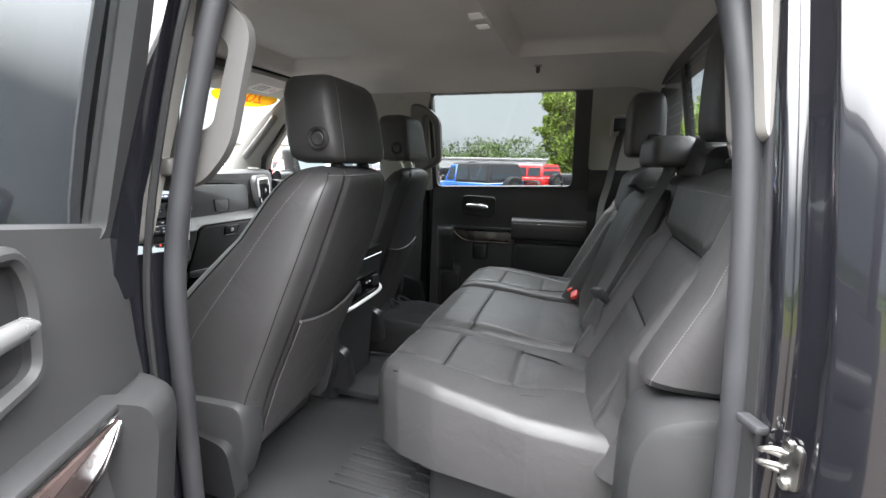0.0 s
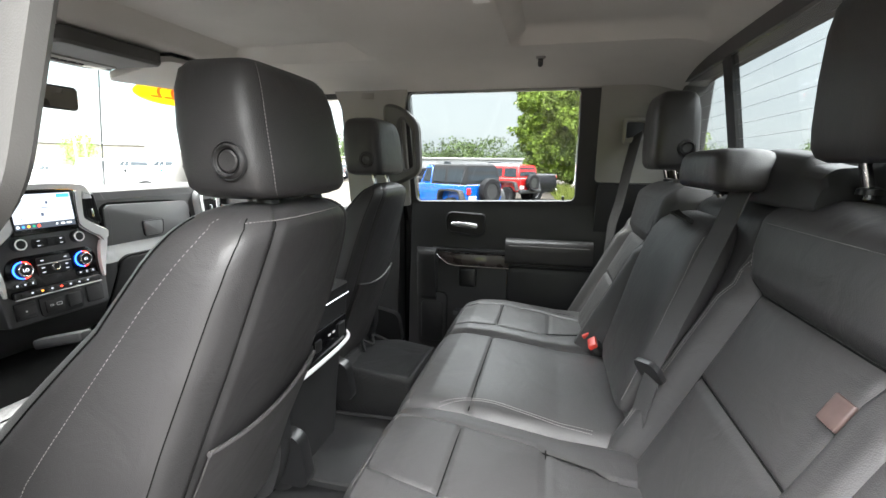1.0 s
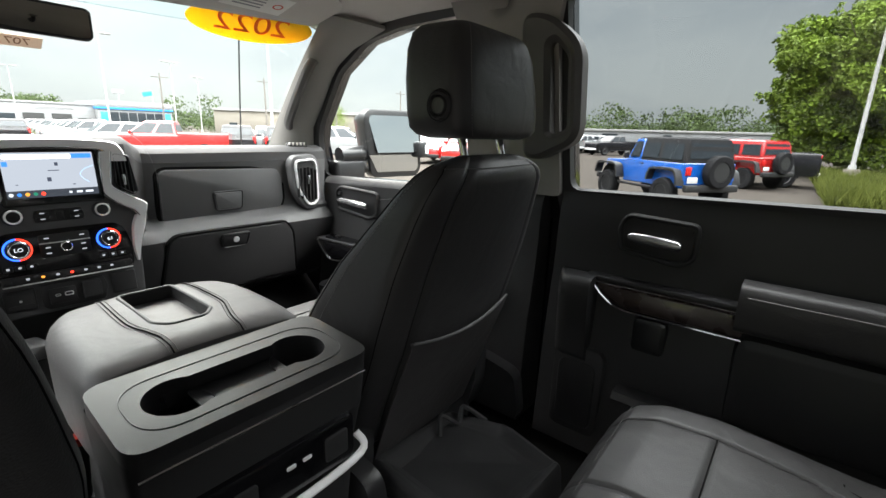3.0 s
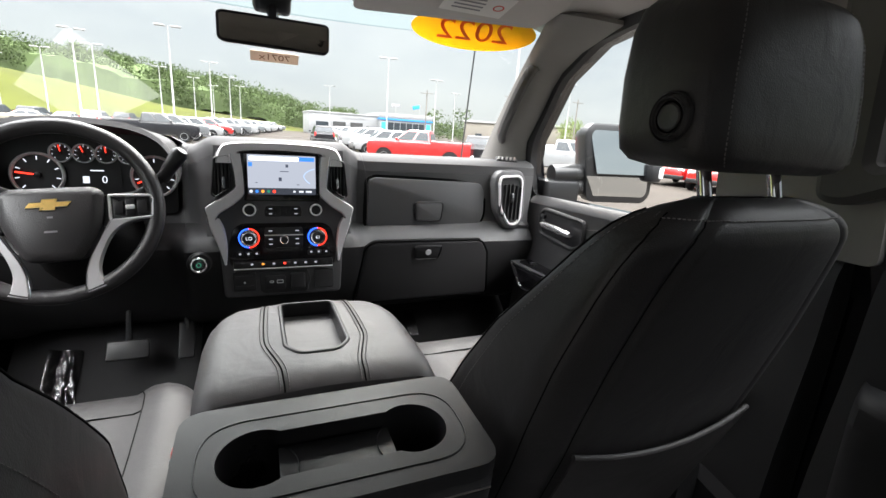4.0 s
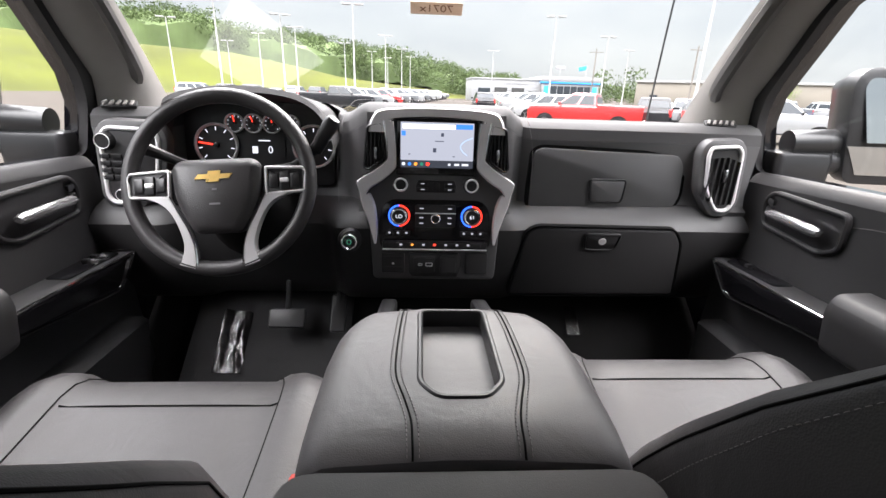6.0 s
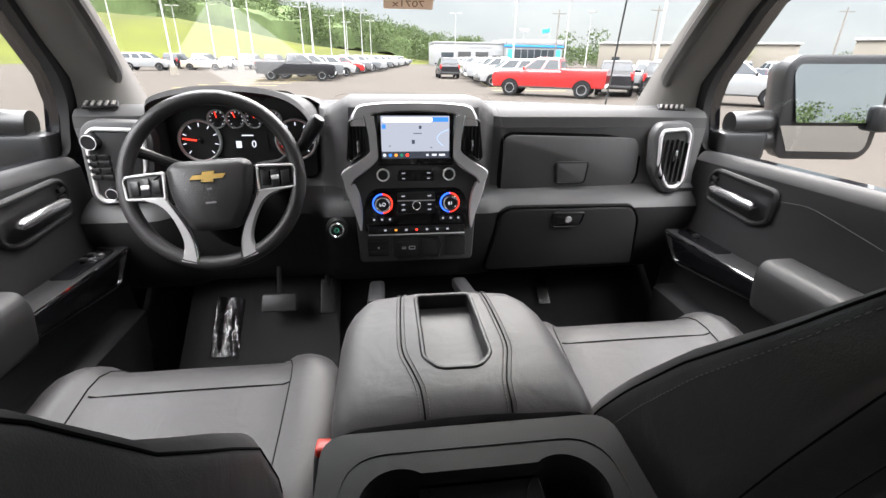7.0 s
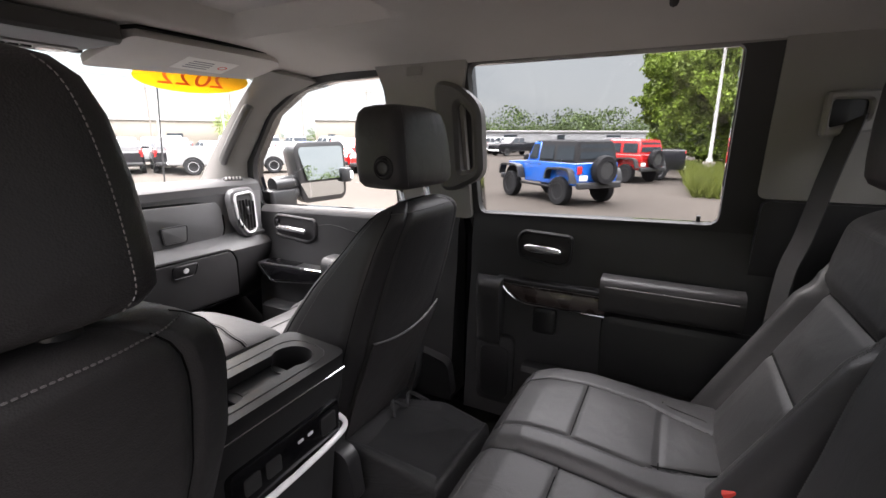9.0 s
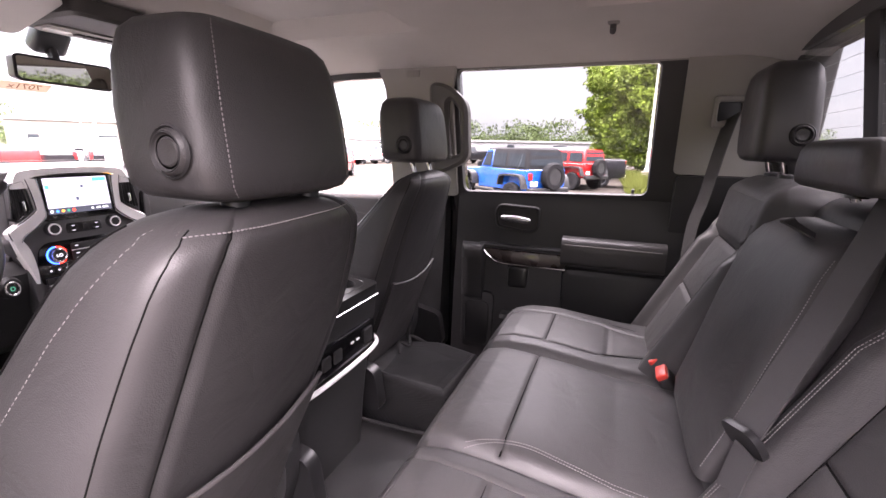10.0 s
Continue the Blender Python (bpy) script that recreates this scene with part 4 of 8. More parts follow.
def headrest(parent, x, y0, z0, h, w, d, lean, button, posts):
    """A boxy padded headrest on two posts, rear face at y0."""
    rows = [(0.0, 0.72, 0.70), (0.03, 0.90, 0.88), (0.09, 0.985, 0.97), (0.22, 1.0, 1.0), (0.5, 0.985, 1.0), (0.76, 0.93, 0.97), (0.90, 0.86, 0.88), (0.965, 0.76, 0.74), (1.0, 0.56, 0.5)]
    def at(k, ww, dd):
        return [p + Vector((x, 0, 0)) for p in head_ring(z0 + k * h, w * ww, d * dd, y0 + k * h * lean + d * (1 - dd) / 2)]
    hr = part("headrest", skin([at(*r) for r in rows]), leather, parent, "padded black leather headrest", 60)
    for s in (-1, 1):
        line = []
        for k, ww, dd in rows[1:-1]:
            ring_ = at(k, ww * 1.004, dd * 1.004)
            line.append(min(ring_, key=lambda p: (p.x - x - s * w * ww * 0.84) ** 2 + (p.y - (y0 + k * h * lean)) ** 2 * 4))
        part("stitching", stitch(smooth_line(line, 3)), thread, hr)
    if button:
        m = side((x - w * 1.0 - 0.002, y0 + d * 0.33 + 0.28 * h * lean, z0 + 0.27 * h), (0, -1, 0), (0, 0, 1))
        part("release_button", lathe([(0.0, -0.012), (0.022, -0.012), (0.023, -0.001), (0.020, 0.003), (0.0165, 0.001), (0.0155, -0.003), (0.014, 0.001), (0.012, 0.002), (0.0, 0.000)], 24, m), leather, hr, "round release button")
        part("button_groove", lathe([(0.0165, 0.0), (0.0185, 0.0035), (0.0205, 0.0)], 24, m), plastic_dark, hr, "dark ring round the button")
        part("button_groove", lathe([(0.0228, -0.002), (0.0245, 0.0008), (0.0262, -0.002)], 24, m), plastic_dark, hr)
    gap = min(0.062, w * 0.58)
    for s in (-1, 1):
        part("post", tube([(x + s * gap, y0 + d * 0.5 - 0.02 - posts * lean * 0.5, z0 - posts), (x + s * gap, y0 + d * 0.5, z0 + 0.03)], 0.0078, 12), chrome, hr, "chrome post")
        part("post_guide", lathe([(0.0, 0.0), (0.017, 0.0), (0.016, 0.008), (0.009, 0.011), (0.0, 0.011)], 14, pose(x + s * gap, y0 + d * 0.5 - 0.02 - posts * lean * 0.5, z0 - posts + 0.006)), plastic_black, hr)
    return hr


def front_seat(cx, dy, form, label, head, yaw, dz=0.0):
    """dy moves the cushion and rails; the backrest's form is given as it stands."""
    seat = thing("front_seat", label, "seat", (cx, dy, 0), group="front seats")
    turn = Matrix.Translation((0, -dy, dz)) @ Matrix.Rotation(radians(yaw), 4, "Z")
    zs = [1.16, 1.18] + span(1.22, 1.70, 24) + [1.708, 1.716, 1.723, 1.729, 1.734, 1.739, 1.742, 1.745, 1.7467, 1.748]
    rings = [[turn @ Vector((x, y, z)) for x, y in back_ring(z, form)] for z in zs]
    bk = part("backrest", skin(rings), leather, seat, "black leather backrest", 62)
    def along(corner, out=(0, 0), z0=1.2, z1=1.735):
        """The line that one corner of the outline draws up the backrest."""
        return [rings[i][corner * 5 + 2] + turn.to_3x3() @ Vector((out[0], out[1], 0)) for i, z in enumerate(zs) if z0 <= z <= z1]
    for sg, b_, a_, q_ in ((1, 2, 4, 5), (-1, 17, 15, 14)):
        part("seam", tube(along(b_, (0, 0.0002), 1.2, 1.73), 0.0013, 6), seam_dark, bk)
        part("seam", tube(along(a_, (-sg * 0.0003, 0.0003)), 0.0010, 6), seam_dark, bk)
        part("stitching", stitch(smooth_line([p + turn.to_3x3() @ Vector((sg * 0.001, 0.007, 0)) for p in along(a_)], 3), 0.0010), thread, bk)
        part("stitching", stitch(smooth_line(along(q_, (sg * 0.0006, 0)), 3), 0.0006, 0.004, 0.003), thread, bk)
        part("seam", tube(along(q_ + sg, (0, 0.0004)), 0.0016, 6), seam_dark, bk)
    # the stitched edge over the shoulders
    k = zs.index(1.729)
    rear = [rings[k][c * 5 + 2] for c in (15, 16, 18, 19, 0, 1, 3, 4)]
    part("stitching", stitch(smooth_line([p + Vector((0, -0.0008, 0.0008)) for p in rear], 6), 0.0010), thread, bk)
    # rear map pocket with its rolled lip
    def pk(u, v):
        """u across, v from the foot to the lip."""
        z = 1.10 + v * (1.392 + 0.022 * u * u - 1.10)
        x = u * lin(z, BACK_W) * 0.72
        return turn @ Vector((x, lin(z, form["rear"]) - 0.010 - 0.014 * v * (1 - u * u) - 0.004 * v, z))
    part("map_pocket", thicken(sheet(pk, span(-1, 1, 18), span(0, 1, 10)), 0.003), seat_vinyl, bk, "vinyl map pocket")
    part("pocket_lip", tube([pk(u, 1.0) for u in span(-1, 1, 20)], 0.0042, 8), seat_vinyl, bk, "rolled pocket lip")
    part("rear_flap", thicken(sheet(lambda u, v: turn @ Vector((u * 0.19, lin(1.22 - 0.22 * v, form["rear"]) + 0.015 + 0.05 * v, 1.22 - 0.22 * v)), span(-1, 1, 10), span(0, 1, 5)), 0.004), seat_vinyl, bk, "loose vinyl flap under the pocket")
    for s in (-1, 1):
        y0 = lin(1.20, form["rear"])
        part("hinge_cover", skin([[turn @ Vector((s * (0.218 + o), y0 + y, z)) for y, z in grow(rpoly([(0.03, 1.03), (0.19, 1.03), (0.20, 1.17), (0.15, 1.255), (0.0, 1.245), (-0.005, 1.14)], 0.035), g)] for o, g in ((-0.03, 0.0), (0.024, 0.0), (0.033, -0.006), (0.036, -0.016))]), plastic_dark, seat, "rounded plastic hinge cover")
    # cushion
    def cu(k, a):
        y = 0.24 + 0.455 * k
        w = lin(k, [(0, 0.25), (0.3, 0.272), (0.85, 0.272), (0.95, 0.25), (1, 0.20)])
        zt = lin(k, [(0, 1.235), (0.5, 1.255), (0.85, 1.282), (0.95, 1.270), (1.0, 1.215)])
        zb = lin(k, [(0, 1.08), (0.9, 1.11), (1, 1.15)])
        c, s = math.cos(a), math.sin(a)
        x = w * sup(c, 0.45)
        z = (zt + zb) / 2 + (zt - zb) / 2 * sup(s, 0.5)
        if s > 0:
            z += 0.028 * table(abs(x) / w, [(0.58, 0), (0.80, 1)]) - 0.006
        return Vector((x, y, z))
    ks = [0, 0.1, 0.25, 0.4, 0.55, 0.7, 0.8, 0.87, 0.92, 0.96, 0.985, 1.0]
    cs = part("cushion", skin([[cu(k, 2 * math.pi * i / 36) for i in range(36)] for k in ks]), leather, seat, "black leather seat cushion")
    for a in (67, 113):
        part("seam", tube([cu(k, radians(a)) + Vector((0, 0, 0.001)) for k in ks[1:-1]], 0.0013, 5), seam_dark, cs)
    for kk in (0.36, 0.77):
        part("seam", tube([cu(kk, radians(a)) + Vector((0, 0, 0.001)) for a in range(67, 114, 4)], 0.0013, 5), seam_dark, cs)
    part("base", box((0.44, 0.46, 0.10), pose(0, 0.40, 1.03), 0.03), plastic_black, seat, "black seat base")
    for s in (-1, 1):
        part("side_shield", skin([[Vector((s * (0.255 + o), 0.06 + 0.10 * k + y, 1.03 + z)) for y, z in rpoly([(-0.02, 0.0), (0.46, 0.03), (0.44, 0.12), (0.12, 0.155), (0.0, 0.13)], 0.03)] for o, k in ((-0.02, 0), (0.015, 0), (0.02, 0.02))]), plastic_black, seat, "hard plastic side shield")
        part("rail", box((0.05, 0.46, 0.04), pose(s * 0.19, 0.45, 0.965), 0.008), steel, seat, "steel seat rail")
        for yy in (0.27, 0.62):
            part("foot", box((0.06, 0.08, 0.05), pose(s * 0.19, yy, 0.945), 0.008), plastic_black, seat)
    hx, hy, hz, hw, lean_, posts = head
    headrest(seat, hx, hy - dy, hz, 0.190, hw, 0.135, lean_, True, posts)
    return seat


seat_p = front_seat(0.460, 0.0, SEAT_FORM["passenger"], "black leather front passenger seat with raised headrest", (0.0, -0.018, 1.766, 0.137, 0.10, 0.05), 2.0, -0.010)
seat_d = front_seat(-0.449, -0.07, SEAT_FORM["driver"], "black leather driver seat, slid back, with stitched seams", (0.018, -0.208, 1.754, 0.131, 0.13, 0.016), 6.0)


# ---- rear bench ----
bench = thing("rear_bench", "black leather rear bench with a folding centre armrest", "bench seat", (0, 0, 0.93))
bench.location = (0, 0, 0)
CUSH = {"l": (-0.665, -0.205), "c": (-0.20, 0.245), "r": (0.25, 0.675)}


def cushion_top(x, y, a, b):
    """Height of the bench cushion."""
    u = (x - (a + b) / 2) / ((b - a) / 2)
    base = lin(y, [(-0.80, 1.262), (-0.60, 1.268), (-0.40, 1.295), (-0.32, 1.297), (-0.275, 1.287), (-0.248, 1.262), (-0.235, 1.225)])
    return base - 0.012 * abs(u) ** 6 + 0.012 * (1 - (abs((y + 0.5) / 0.32)) ** 2 if abs(y + 0.5) < 0.32 else 0) * (abs(u) > -1) * 0.3


for key, (a, b) in CUSH.items():
    ys = [-0.80, -0.76, -0.7, -0.62, -0.54, -0.46, -0.40, -0.34, -0.30, -0.275, -0.255, -0.243, -0.235]
    ys = sorted(set(ys + span(-0.72, -0.27, 70)))
    xs = [a, a + 0.003, a + 0.006, a + 0.012, a + 0.02] + span(a + 0.026, b - 0.026, 66) + [b - 0.02, b - 0.012, b - 0.006, b - 0.003, b]
    n0, n1 = (a + 0.01, b - 0.01) if key == "c" else (a + (0.135 if key == "l" else 0.075), b - (0.10 if key == "r" else 0.075))
    def tuck(x, y):
        """How far the sewn seams pull the cover down, and the panels between them puff up."""
        taper = 0.06 * min(max((-0.54 - y) / 0.16, 0.0), 1.0)
        near = [abs(y + 0.41)] if n0 < x < n1 else []
        if key != "c":
            near += [abs(x - n0 - taper), abs(x - n1 + taper)]
            near += [abs(y + 0.575)] if n0 + taper < x < n1 - taper else []
        d = min(near) if near else 0.05
        return 0.0045 * math.exp(-(d / 0.0042) ** 2) - 0.003 * min(d / 0.06, 1.0)
    def crown(x, y):
        e = min(x - a, b - x)
        r = 0.02 * (1 - min(e / 0.03, 1)) ** 2
        return cushion_top(x, y, a, b) - r - tuck(x, y)
    rings = []
    def edge(x, y):
        """The outer ends narrow to the front, round at the corner."""
        k = lin(y, [(-0.80, 0.045), (-0.62, 0.055), (-0.42, 0.085), (-0.33, 0.115), (-0.28, 0.15), (-0.25, 0.185), (-0.235, 0.215)])
        if key == "l":
            return max(0.0, 1 - (x - a) / (b - a)) * k + x
        return x - max(0.0, 1 - (b - x) / (b - a)) * k * 0.6 if key == "r" else x
    for y in ys:
        rings.append([Vector((edge(x, y), y, crown(x, y))) for x in xs] + [Vector((edge(b, y), y, 1.10)), Vector((edge(a, y), y, 1.10))])
    rings.append([Vector((edge(x, -0.235), -0.240, 1.17)) for x in xs] + [Vector((edge(b, -0.235), -0.245, 1.10)), Vector((edge(a, -0.235), -0.245, 1.10))])
    rings.append([Vector((edge(x, -0.235), -0.27, 1.12)) for x in xs] + [Vector((edge(b, -0.235), -0.275, 1.10)), Vector((edge(a, -0.235), -0.275, 1.10))])
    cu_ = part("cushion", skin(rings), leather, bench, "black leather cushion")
    m0, m1 = a + (0.135 if key == "l" else 0.075), b - (0.10 if key == "r" else 0.075)
    if key == "c":
        m0, m1 = a + 0.01, b - 0.01
    for y in (-0.41, -0.575):
        if key == "c" and y < -0.5:
            continue
        part("seam", tube([Vector((x, y, crown(x, y) + 0.0005)) for x in span(m0, m1, 10)], 0.0016, 5), seam_dark, cu_)
    if key != "c":
        loop = [(m0, -0.31), (m0, -0.54), (m0 + 0.03, -0.66), (m0 + 0.06, -0.70), (m1 - 0.06, -0.70), (m1 - 0.03, -0.66), (m1, -0.54), (m1, -0.31)]
        part("seam", tube([Vector((x, y, crown(x, y) + 0.0005)) for x, y in loop], 0.0016, 5), seam_dark, cu_)
    part("stitching", stitch([Vector((x, -0.268, crown(x, -0.268) + 0.001)) for x in span(a + (0.19 if key == "l" else 0.02), b - (0.12 if key == "r" else 0.02), 12)]), thread, cu_)
on_c = lambda x, y: Vector((x, y, cushion_top(x, y, *CUSH["c"]) - 0.02 * (1 - min((x + 0.20) / 0.03, 1)) ** 2 + 0.0035))
arc_ = smooth_line([(-0.192, -0.345, 0), (-0.176, -0.39, 0), (-0.160, -0.45, 0), (-0.166, -0.52, 0), (-0.176, -0.60, 0), (-0.182, -0.67, 0)], 6)
for o in (0.0, 0.007):
    part("stitching", stitch([on_c(p.x + o, p.y) for p in arc_], 0.0009), thread, bench)
part("bench_base", box((1.10, 0.40, 0.165), pose(0, -0.60, 1.015), 0.02), plastic_black, bench, "black plastic storage under the cushion")


def rest_y(z):
    return -0.715 - (z - 1.25) * 0.50 if z < 1.6 else -0.89 - (z - 1.6) * 0.30


REST = {"l": dict(a=-0.65, b=-0.15, lo=-0.548, hi=-0.243, arch=1.596, cross=1.442, off=-0.016),
        "r": dict(a=0.265, b=0.70, lo=0.355, hi=0.618, arch=1.580, cross=1.430, off=0.040)}


def rest_arch(x, q):
    """The seam under the shoulder roll: level over the panel, rising to both ends."""
    return lin(x, [(q["a"], q["arch"] + 0.075), (q["lo"], q["arch"]), (q["hi"], q["arch"]), (q["b"], q["arch"] + 0.085)])


def rest_tuck(x, z, q):
    """Sewn seams pull the cover in: two uprights, a cross seam and the arch; the panels between puff out."""
    arch = rest_arch(x, q)
    lean_ = 0.10 * (q["arch"] - min(z, q["arch"]))
    l_, r_ = q["lo"] + lean_ * 0.3, q["hi"] - lean_ * 0.3
    near = [abs(z - arch)]
    if z < arch:
        near += [abs(x - l_), abs(x - r_)]
        near += [abs(z - q["cross"])] if l_ < x < r_ else []
    d = min(near)
    return 0.007 * math.exp(-(d / 0.006) ** 2) - 0.007 * min(d / 0.07, 1.0)


def rest_front(x, z, q):
    """How far forward the padded face of a backrest stands."""
    e = min(x - q["a"], q["b"] - x)
    side_pad = max(q["lo"] - x, x - q["hi"], 0.0)
    bol = 0.026 * table(side_pad, [(0.0, 0.0), (0.035, 1.0)]) * (1 if z < q["arch"] - 0.02 else max(0.0, 1 - (z - q["arch"] + 0.02) / 0.06))
    if q["a"] < 0 and x < q["lo"]:
        bol -= 0.075 * min(max((1.43 - z) / 0.13, 0.0), 1.0) * min((q["lo"] - x) / 0.06, 1.0)
    shoulder = 0.014 * table(z, [(q["arch"], 0), (q["arch"] + 0.035, 1)])
    return rest_y(z) + q["off"] + bol + shoulder - 0.035 * (1 - min(e / 0.035, 1)) ** 2 - rest_tuck(x, z, q)


def rest(q, top, name, label):
    """A padded section of the bench's backrest."""
    a, b = q["a"], q["b"]
    zs = sorted(set([1.20, 1.23] + span(1.26, top - 0.045, 96) + [top - 0.035, top - 0.026, top - 0.018, top - 0.011, top - 0.005, top - 0.001]))
    n = 96
    rings = []
    for z in zs:
        inset = max(0.0, (z - (top - 0.05)) / 0.05) ** 2 * 0.045
        topr = 0.055 * max(0.0, (z - (top - 0.045)) / 0.045) ** 2
        row = [Vector((x, rest_front(x, z, q) - topr, z)) for x in span(a + inset, b - inset, n)]
        rings.append(row + [Vector((b - inset, -1.0, z)), Vector((a + inset, -1.0, z))])
    return part(name, skin(rings), leather, bench, label)


for q in REST.values():
    r_ = rest(q, 1.757, "backrest", "black leather backrest with sewn panels")
    f = lambda x, z, o=0.0008: Vector((x, rest_front(x, z, q) + o, z))
    part("seam", tube([f(x, rest_arch(x, q)) for x in span(q["a"] + 0.03, q["b"] - 0.03, 40)], 0.0016, 6), seam_dark, r_)
    for x, k in ((q["lo"], 1), (q["hi"], -1)):
        part("seam", tube([f(x + k * 0.03 * (q["arch"] - z), z) for z in span(1.27, q["arch"], 24)], 0.0014, 5), seam_dark, r_)
    part("seam", tube([f(x, q["cross"]) for x in span(q["lo"] + 0.005, q["hi"] - 0.005, 20)], 0.0014, 5), seam_dark, r_)
    part("stitching", stitch([f(x, 1.712) for x in span(q["a"] + 0.05, q["b"] - 0.05, 30)]), thread, r_)
    edge_x = q["b"] - 0.045 if q["a"] < 0 else q["a"] + 0.045
    for o in (0.0, 0.007):
        part("stitching", stitch([f(edge_x + o, z) for z in span(1.30, 1.66, 30)], 0.0009), thread, r_)
mid_q = dict(a=-0.16, b=0.275, lo=-0.16, hi=0.275, arch=1.9, cross=1.0, off=-0.02)
mid = rest(mid_q, 1.748, "backrest", "black leather centre backrest")
# the folding armrest in the centre of the backrest, wider towards its top
arm_rows = []
for z, l_, r2, o in ((1.295, -0.135, 0.150, 0.0), (1.305, -0.150, 0.166, 0.022), (1.33, -0.157, 0.182, 0.034), (1.383, -0.157, 0.200, 0.042), (1.45, -0.149, 0.232, 0.050), (1.52, -0.132, 0.272, 0.058), (1.59, -0.112, 0.306, 0.063), (1.635, -0.098, 0.312, 0.060), (1.665, -0.084, 0.296, 0.050), (1.684, -0.064, 0.262, 0.034), (1.694, -0.034, 0.215, 0.012)):
    cx_, w_ = (l_ + r2) / 2, (r2 - l_) / 2
    arm_rows.append([Vector((cx_ + w_ * sup(math.cos(t), 0.28), rest_y(z) - 0.02 + (o + 0.02) * (0.5 + 0.5 * sup(math.sin(t), 0.42)) + 0.006 * max(0.0, math.sin(t)), z)) for t in (2 * math.pi * i / 56 for i in range(56))])
armrest = part("armrest", skin(arm_rows), leather, bench, "folded up centre armrest")
for k in (5, 23):
    part("stitching", stitch(smooth_line([r[k] + Vector((0, 0.0010, 0)) for r in arm_rows[2:-2]], 3), 0.0009), thread, armrest)
part("pull_strap", strip(smooth_line([(0.035, -0.885, 1.675), (0.05, -0.85, 1.695), (0.062, -0.838, 1.704), (0.085, -0.852, 1.695), (0.10, -0.90, 1.665)], 5), 0.022, 0.003, (0, 0.4, 1)), belt_web, armrest, "black webbing pull loop")
headrest(bench, 0.535, -0.985, 1.795, 0.235, 0.118, 0.13, 0.02, True, 0.045)
headrest(bench, -0.350, -1.038, 1.812, 0.235, 0.092, 0.112, 0.02, True, 0.05)
headrest(bench, 0.048, -0.985, 1.757, 0.085, 0.152, 0.12, 0.02, False, 0.02)
# side bolsters at the doors, over hard plastic covers
for s in (-1, 1):
    rows = []
    for z, k in ((1.425, 0.55), (1.431, 0.82), (1.443, 0.97), (1.48, 1.0), (1.58, 1.0), (1.66, 0.98), (1.71, 0.90), (1.74, 0.72), (1.75, 0.45)):
        cx_, cy_ = 0.675, (rest_y(z) + 0.012 - 1.0) / 2
        rows.append([Vector((s * (cx_ + 0.066 * k * sup(math.cos(t), 0.45)), cy_ + (rest_y(z) + 0.012 + 1.0) / 2 * (0.6 + 0.4 * k) * sup(math.sin(t), 0.55), z)) for t in (2 * math.pi * i / 32 for i in range(32))])
    bo = part("side_bolster", skin(rows), leather, bench, "padded black leather side bolster")
    part("stitching", stitch([r[5 if s > 0 else 5] + Vector((s * 0.001, 0.001, 0)) for r in rows[1:-1]]), thread, bo)
    part("side_cover", skin([[Vector((s * (0.655 + o), y, z)) for y, z in grow(rpoly([(-0.98, 1.0), (-0.785, 1.0), (-0.779, 1.20), (-0.779, 1.34), (-0.80, 1.40), (-0.86, 1.426), (-0.98, 1.432)], [0.02, 0.03, 0.05, 0.06, 0.05, 0.05, 0.02]), g)] for o, g in ((0.0, 0.0), (0.105, 0.0), (0.122, -0.006), (0.130, -0.02))]), plastic_dark, bench, "hard plastic side cover")
tag = part("child_seat_tag", box((0.034, 0.006, 0.036), pose(-0.535, rest_front(-0.535, 1.545, REST["l"]) + 0.006, 1.545, 27, 0, 0), 0.002), tag_brown, bench, "small brown cloth tag of the child seat anchor")

# ---- belts ----
def buckle(x, y, z, lean, label):
    b = thing("seat_belt_buckle", label, "buckle", (x, y, z), group="seat belt buckles")
    rot = pose(0, 0, 0, lean[0], lean[1], 0)
    part("housing", box((0.050, 0.032, 0.085), rot @ pose(0, 0, -0.036), 0.008), plastic_black, b)
    part("release", box((0.046, 0.027, 0.014), rot @ pose(0, 0, 0.010), 0.004), red_plastic, b, "red push button")
    return b


buckle(0.240, -0.706, 1.288, (-38, -12), "black seat belt buckle with a red button on the bench")
buckle(0.298, -0.692, 1.296, (-38, -6), "black seat belt buckle with a red button on the bench")
buckle(-0.195, -0.735, 1.262, (-35, 14), "black seat belt buckle with a red button on the bench")
buckle(-0.166, 0.29, 1.33, (-8, 6), "black seat belt buckle with a red button beside the driver seat")

cb = thing("seat_belt", "dark grey centre seat belt stretched over the backrest", "seat belt", (-0.1, -0.8, 1.4), group="seat belts")
cb.location = (0, 0, 0)
line = [(-0.038, -0.975, 1.836), (-0.046, -0.958, 1.815), (-0.06, -0.93, 1.775), (-0.092, -0.893, 1.70), (-0.132, -0.845, 1.60), (-0.164, -0.804, 1.52), (-0.190, -0.768, 1.447), (-0.196, -0.758, 1.425)]
part("webbing", strip(smooth_line(line, 5), 0.052, 0.0025, (-0.42, 1, 0.40)), belt_web, cb, "dark woven webbing")
LATCH = pose(-0.196, -0.756, 1.418, -30, 12, 22)
part("latch_plate", prism(rpoly([(-0.034, -0.020), (0.034, -0.020), (0.037, 0.010), (0.026, 0.022), (-0.026, 0.022), (-0.037, 0.010)], 0.008), 0.012, LATCH @ pose(0, 0, 0, 90, 0, 0), 0.003), plastic_black, cb, "black latch plate")
